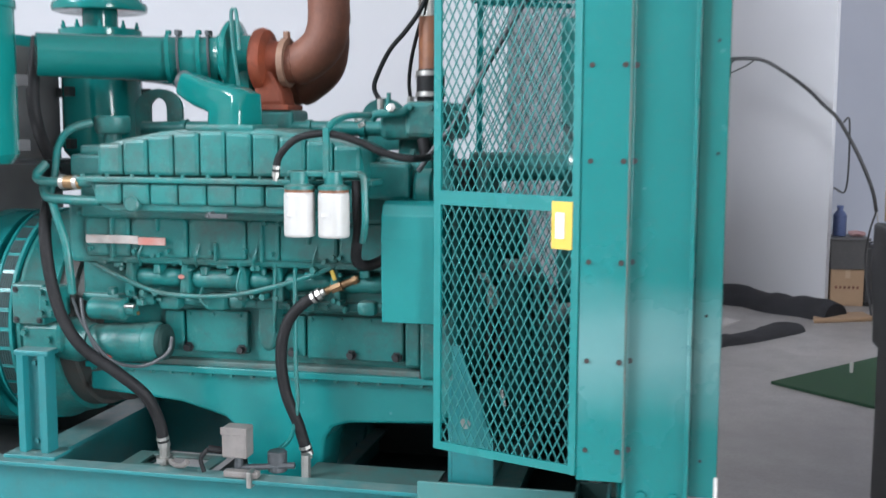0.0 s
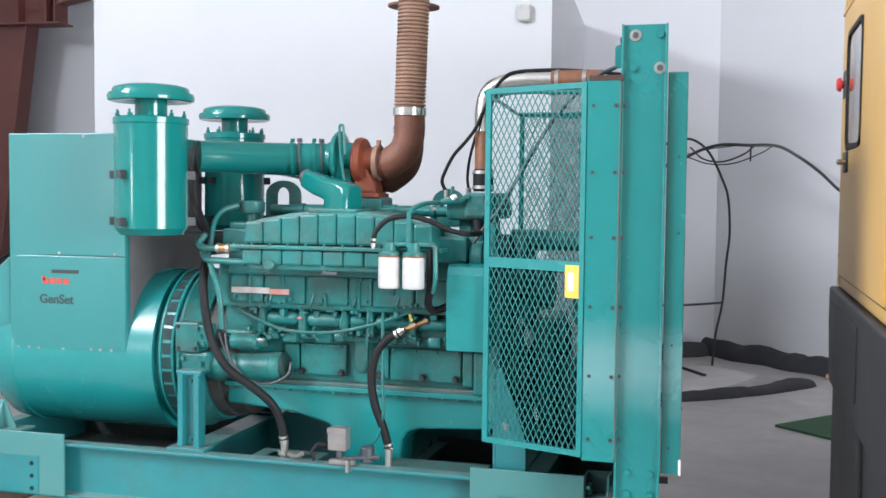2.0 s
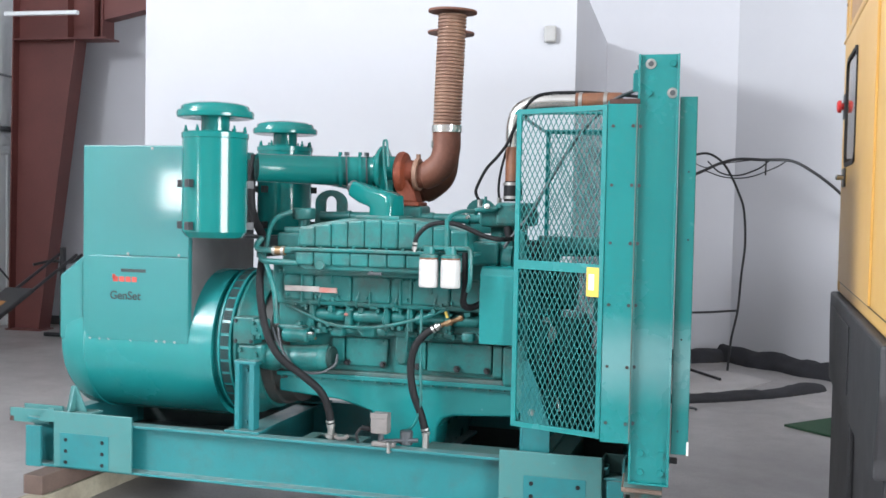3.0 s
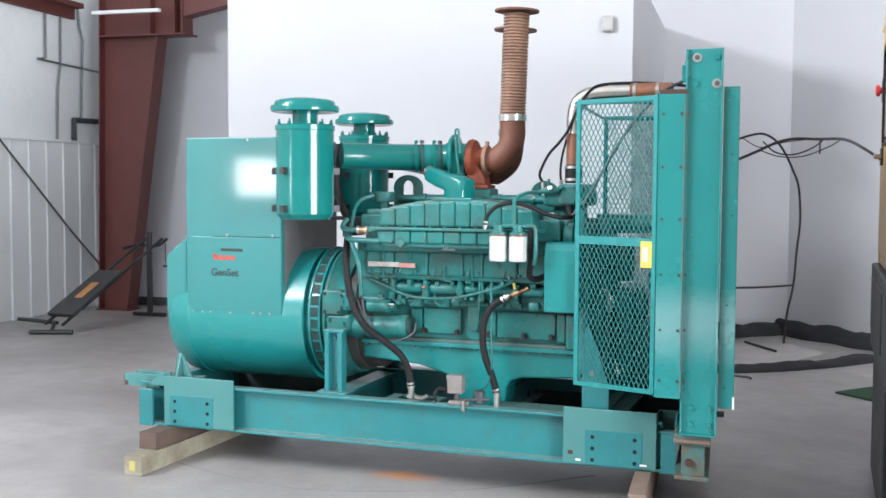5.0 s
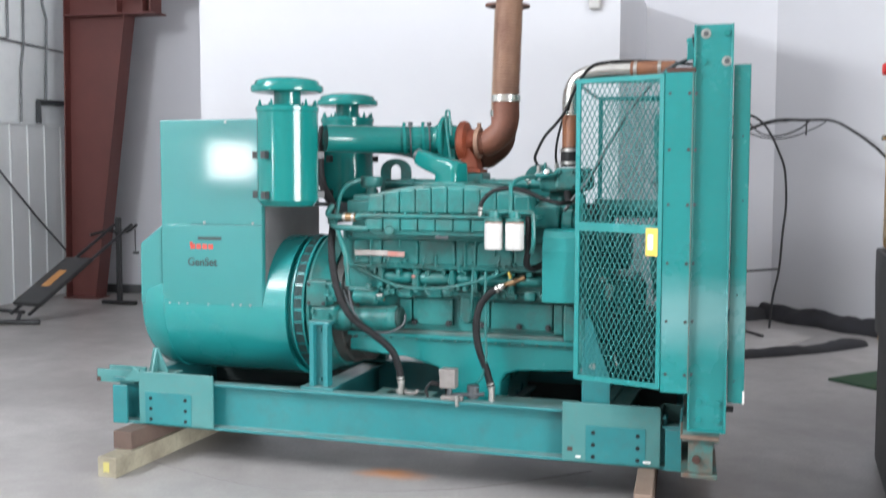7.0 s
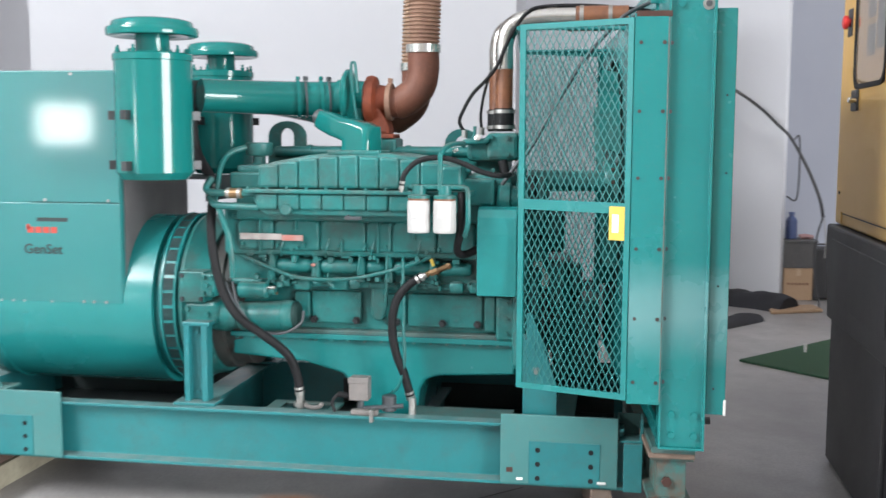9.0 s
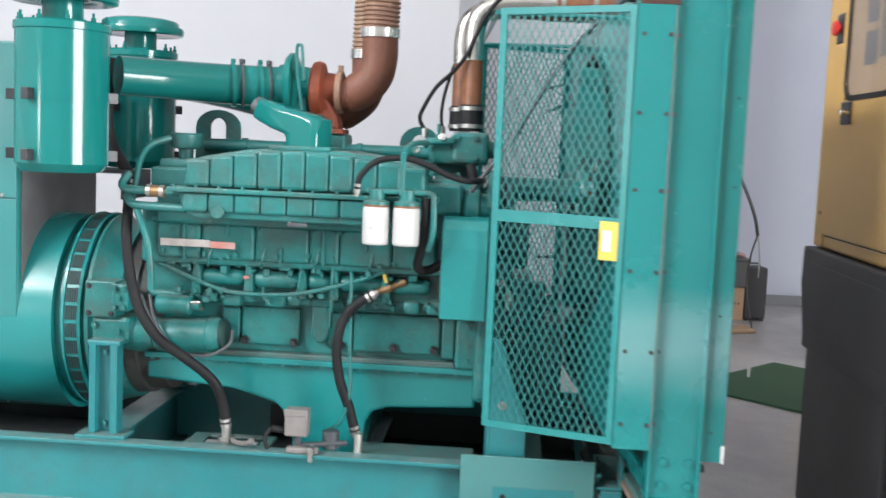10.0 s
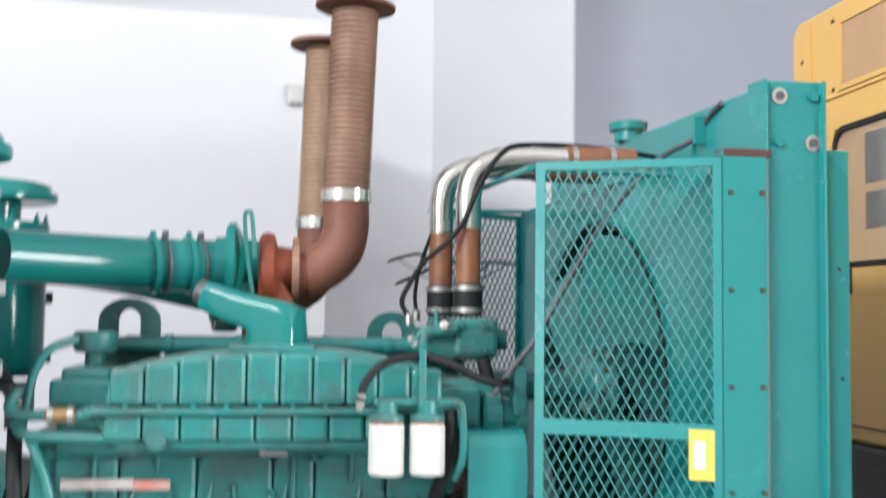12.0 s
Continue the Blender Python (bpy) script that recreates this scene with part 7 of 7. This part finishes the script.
cpart("web", prism(B(), [(-6.59, 0.016), (-6.22, 0.016), (-5.757, 3.38), (-5.757, 4.05), (-6.53, 4.05)], "y", 6.494, 6.506))
cpart("outer_flange", prism(B(), [(-6.605, 0.016), (-6.59, 0.016), (-6.53, 4.05), (-6.545, 4.05)], "y", 6.38, 6.62))
cpart("inner_flange", prism(B(), [(-6.22, 0.016), (-6.205, 0.016), (-5.742, 3.38), (-5.757, 3.38)], "y", 6.38, 6.62))
cpart("haunch_plate", box(B(), -6.54, -5.34, 6.35, 6.65, 3.382, 3.402, 0.002))
cpart("rafter_web", box(B(), -5.84, -5.41, 6.49, 6.51, 3.402, 4.05))
cpart("stiffener", box(B(), -5.85, -5.835, 6.37, 6.63, 3.402, 4.05))
cpart("stiffener", box(B(), -5.52, -5.50, 6.37, 6.63, 3.402, 4.05))
cpart("stiffener", box(B(), -5.41, -5.395, 6.37, 6.63, 3.402, 4.05))
cpart("base_plate", box(B(), -6.63, -6.17, 6.36, 6.64, 0.0, 0.016))
cpart("rafter", prism(B(), [(-5.395, 3.60), (-5.395, 4.05), (-3.2, 4.55), (-3.2, 4.05)], "y", 6.4, 6.6))
b = prism(B(), [(-6.94, 3.615), (-6.88, 3.615), (-6.88, 3.74), (-6.75, 3.74), (-6.75, 3.80), (-6.94, 3.80)], "y", -11.5, 6.37)
structure("eaves_beam", b, STEEL_RED, "dark red steel eaves beam along the wall", "beam")
b = box(B(), -6.40, -5.50, 6.00, 6.06, 3.60, 3.64)
structure("ceiling_purlin", b, LINER, "pale galvanised purlin under the roof", "purlin")
b = box(B(), -6.45, -5.55, 5.55, 5.60, 3.76, 3.82)
structure("ceiling_purlin", b, ZINC, "galvanised purlin under the roof", "purlin")


def wall_pipe(name, pts, r, mat, label, cat):
    in_hall(tagged(part(name, sweep(B(), pts, r, 8, curve=False), mat), label, cat))


wall_pipe("conduit", [(-6.92, 5.836, 3.80), (-6.92, 5.832, 3.08), (-6.92, 5.68, 3.054)], 0.015, CONDUIT, "thin grey electrical conduit fixed to the wall", "conduit")
wall_pipe("conduit", [(-6.915, 5.68, 3.054), (-6.915, 7.0, 3.018)], 0.013, CONDUIT, "thin grey conduit run level along the wall", "conduit")
wall_pipe("conduit", [(-6.92, 6.136, 3.80), (-6.92, 6.12, 3.05), (-6.92, 6.06, 2.729), (-6.92, 6.037, 2.12)], 0.014, CONDUIT, "thin grey electrical conduit dropping down the wall", "conduit")
wall_pipe("conduit", [(-6.92, 6.485, 3.80), (-6.92, 6.508, 3.55), (-6.92, 6.579, 3.38), (-6.92, 6.527, 2.40)], 0.016, CONDUIT, "thin grey electrical conduit dropping down the wall", "conduit")
wall_pipe("pipe", [(-6.90, 6.349, 2.115), (-6.90, 6.349, 2.372), (-6.90, 7.04, 2.385)], 0.036, PIPE_DARK, "dark grey pipe bending round above the liner", "pipe")
wall_pipe("cable", [(-6.86, 4.45, 2.45), (-6.86, 4.716, 2.228), (-6.86, 6.203, 0.99), (-6.86, 6.935, 0.43), (-6.70, 7.0, 0.2)], 0.012, PIPE_DARK, "dark bracing cable slanting down the wall", "cable")

# small white fixture on the office wall
b = box(B(), 0.014, 0.109, 3.52, 3.568, 2.835, 2.965, 0.018, seg=3)
in_hall(tagged(part("wall_fixture", b, WHITE_CAN), "small white plastic fixture on the office wall", "fixture"))

# incline exercise bench
be = thing("incline_bench", "black incline exercise bench with a padded sliding board", "exercise bench", (-5.85, 4.4, 0))
BI = Matrix.Translation((5.85, -4.4, 0))


def bpart(name, bm, mat=BLACK_STEEL, label="", parent=None):
    ob = part(name, bm, mat, be if parent is None else parent, label)
    if parent is None:
        ob.matrix_parent_inverse = BI
    return ob


low, high = Vector((-5.93, 3.70, 0.10)), Vector((-5.72, 5.20, 0.98))
d = (high - low).normalized()
sd = Vector((0.99, -0.14, 0)).normalized()
for k, sgn in enumerate((-1, 1)):
    o = sd * 0.11 * sgn
    bpart("rail", sweep(B(), [low + o, high + o], 0.018, 8, curve=False))
up = sd.cross(d)
if up.z < 0:
    up = -up
b = B()
p0, p1 = low + d * 0.12 + up * 0.06, low + d * 0.98 + up * 0.06
plate(b, p0 - sd * 0.17, p0 + sd * 0.17, p1 + sd * 0.17, p1 - sd * 0.17, 0.05)
bevel_all(b, 0.012, 2)
pad = bpart("padded_board", b, VINYL, "black padded vinyl board with an orange bar")
b = B()
q0, q1 = low + d * 0.42 + up * 0.0625, low + d * 0.72 + up * 0.0625
plate(b, q0 - sd * 0.05, q0 + sd * 0.05, q1 + sd * 0.05, q1 - sd * 0.05, 0.0015)
bpart("print_bar", b, ORANGE_INK, "faded orange print", pad)
bpart("foot_bar", sweep(B(), [(-6.10, 3.56, 0.03), (-5.70, 3.68, 0.03)], 0.026, 10, curve=False))
bpart("foot_bar", sweep(B(), [(-6.55, 3.97, 0.10), (-6.02, 3.88, 0.09)], 0.022, 10, curve=False))
bpart("strut", sweep(B(), [low, (-5.90, 3.62, 0.04)], 0.02, 8, curve=False))
bpart("post", box(B(), -5.81, -5.76, 5.18, 5.23, 0.03, 1.06, 0.006))
bpart("post_foot", box(B(), -6.0, -5.58, 5.18, 5.23, 0.0, 0.05, 0.01))
bpart("handle_bar", sweep(B(), [(-6.0, 5.0, 0.86), (-5.88, 5.15, 0.90), (-5.70, 5.22, 0.89), (-5.58, 5.24, 0.98)], 0.018, 8))
bpart("strap", sweep(B(), [(-5.58, 5.20, 0.92), (-5.575, 5.19, 0.78), (-5.57, 5.19, 0.66)], 0.006, 6))
bpart("handle", cyl(B(), (-5.60, 5.19, 0.64), (-5.54, 5.19, 0.64), 0.016, seg=10))
be.location, be.scale = (-5.73, 5.14, 0), (1.06, 1.09, 0.95)
in_hall(be)
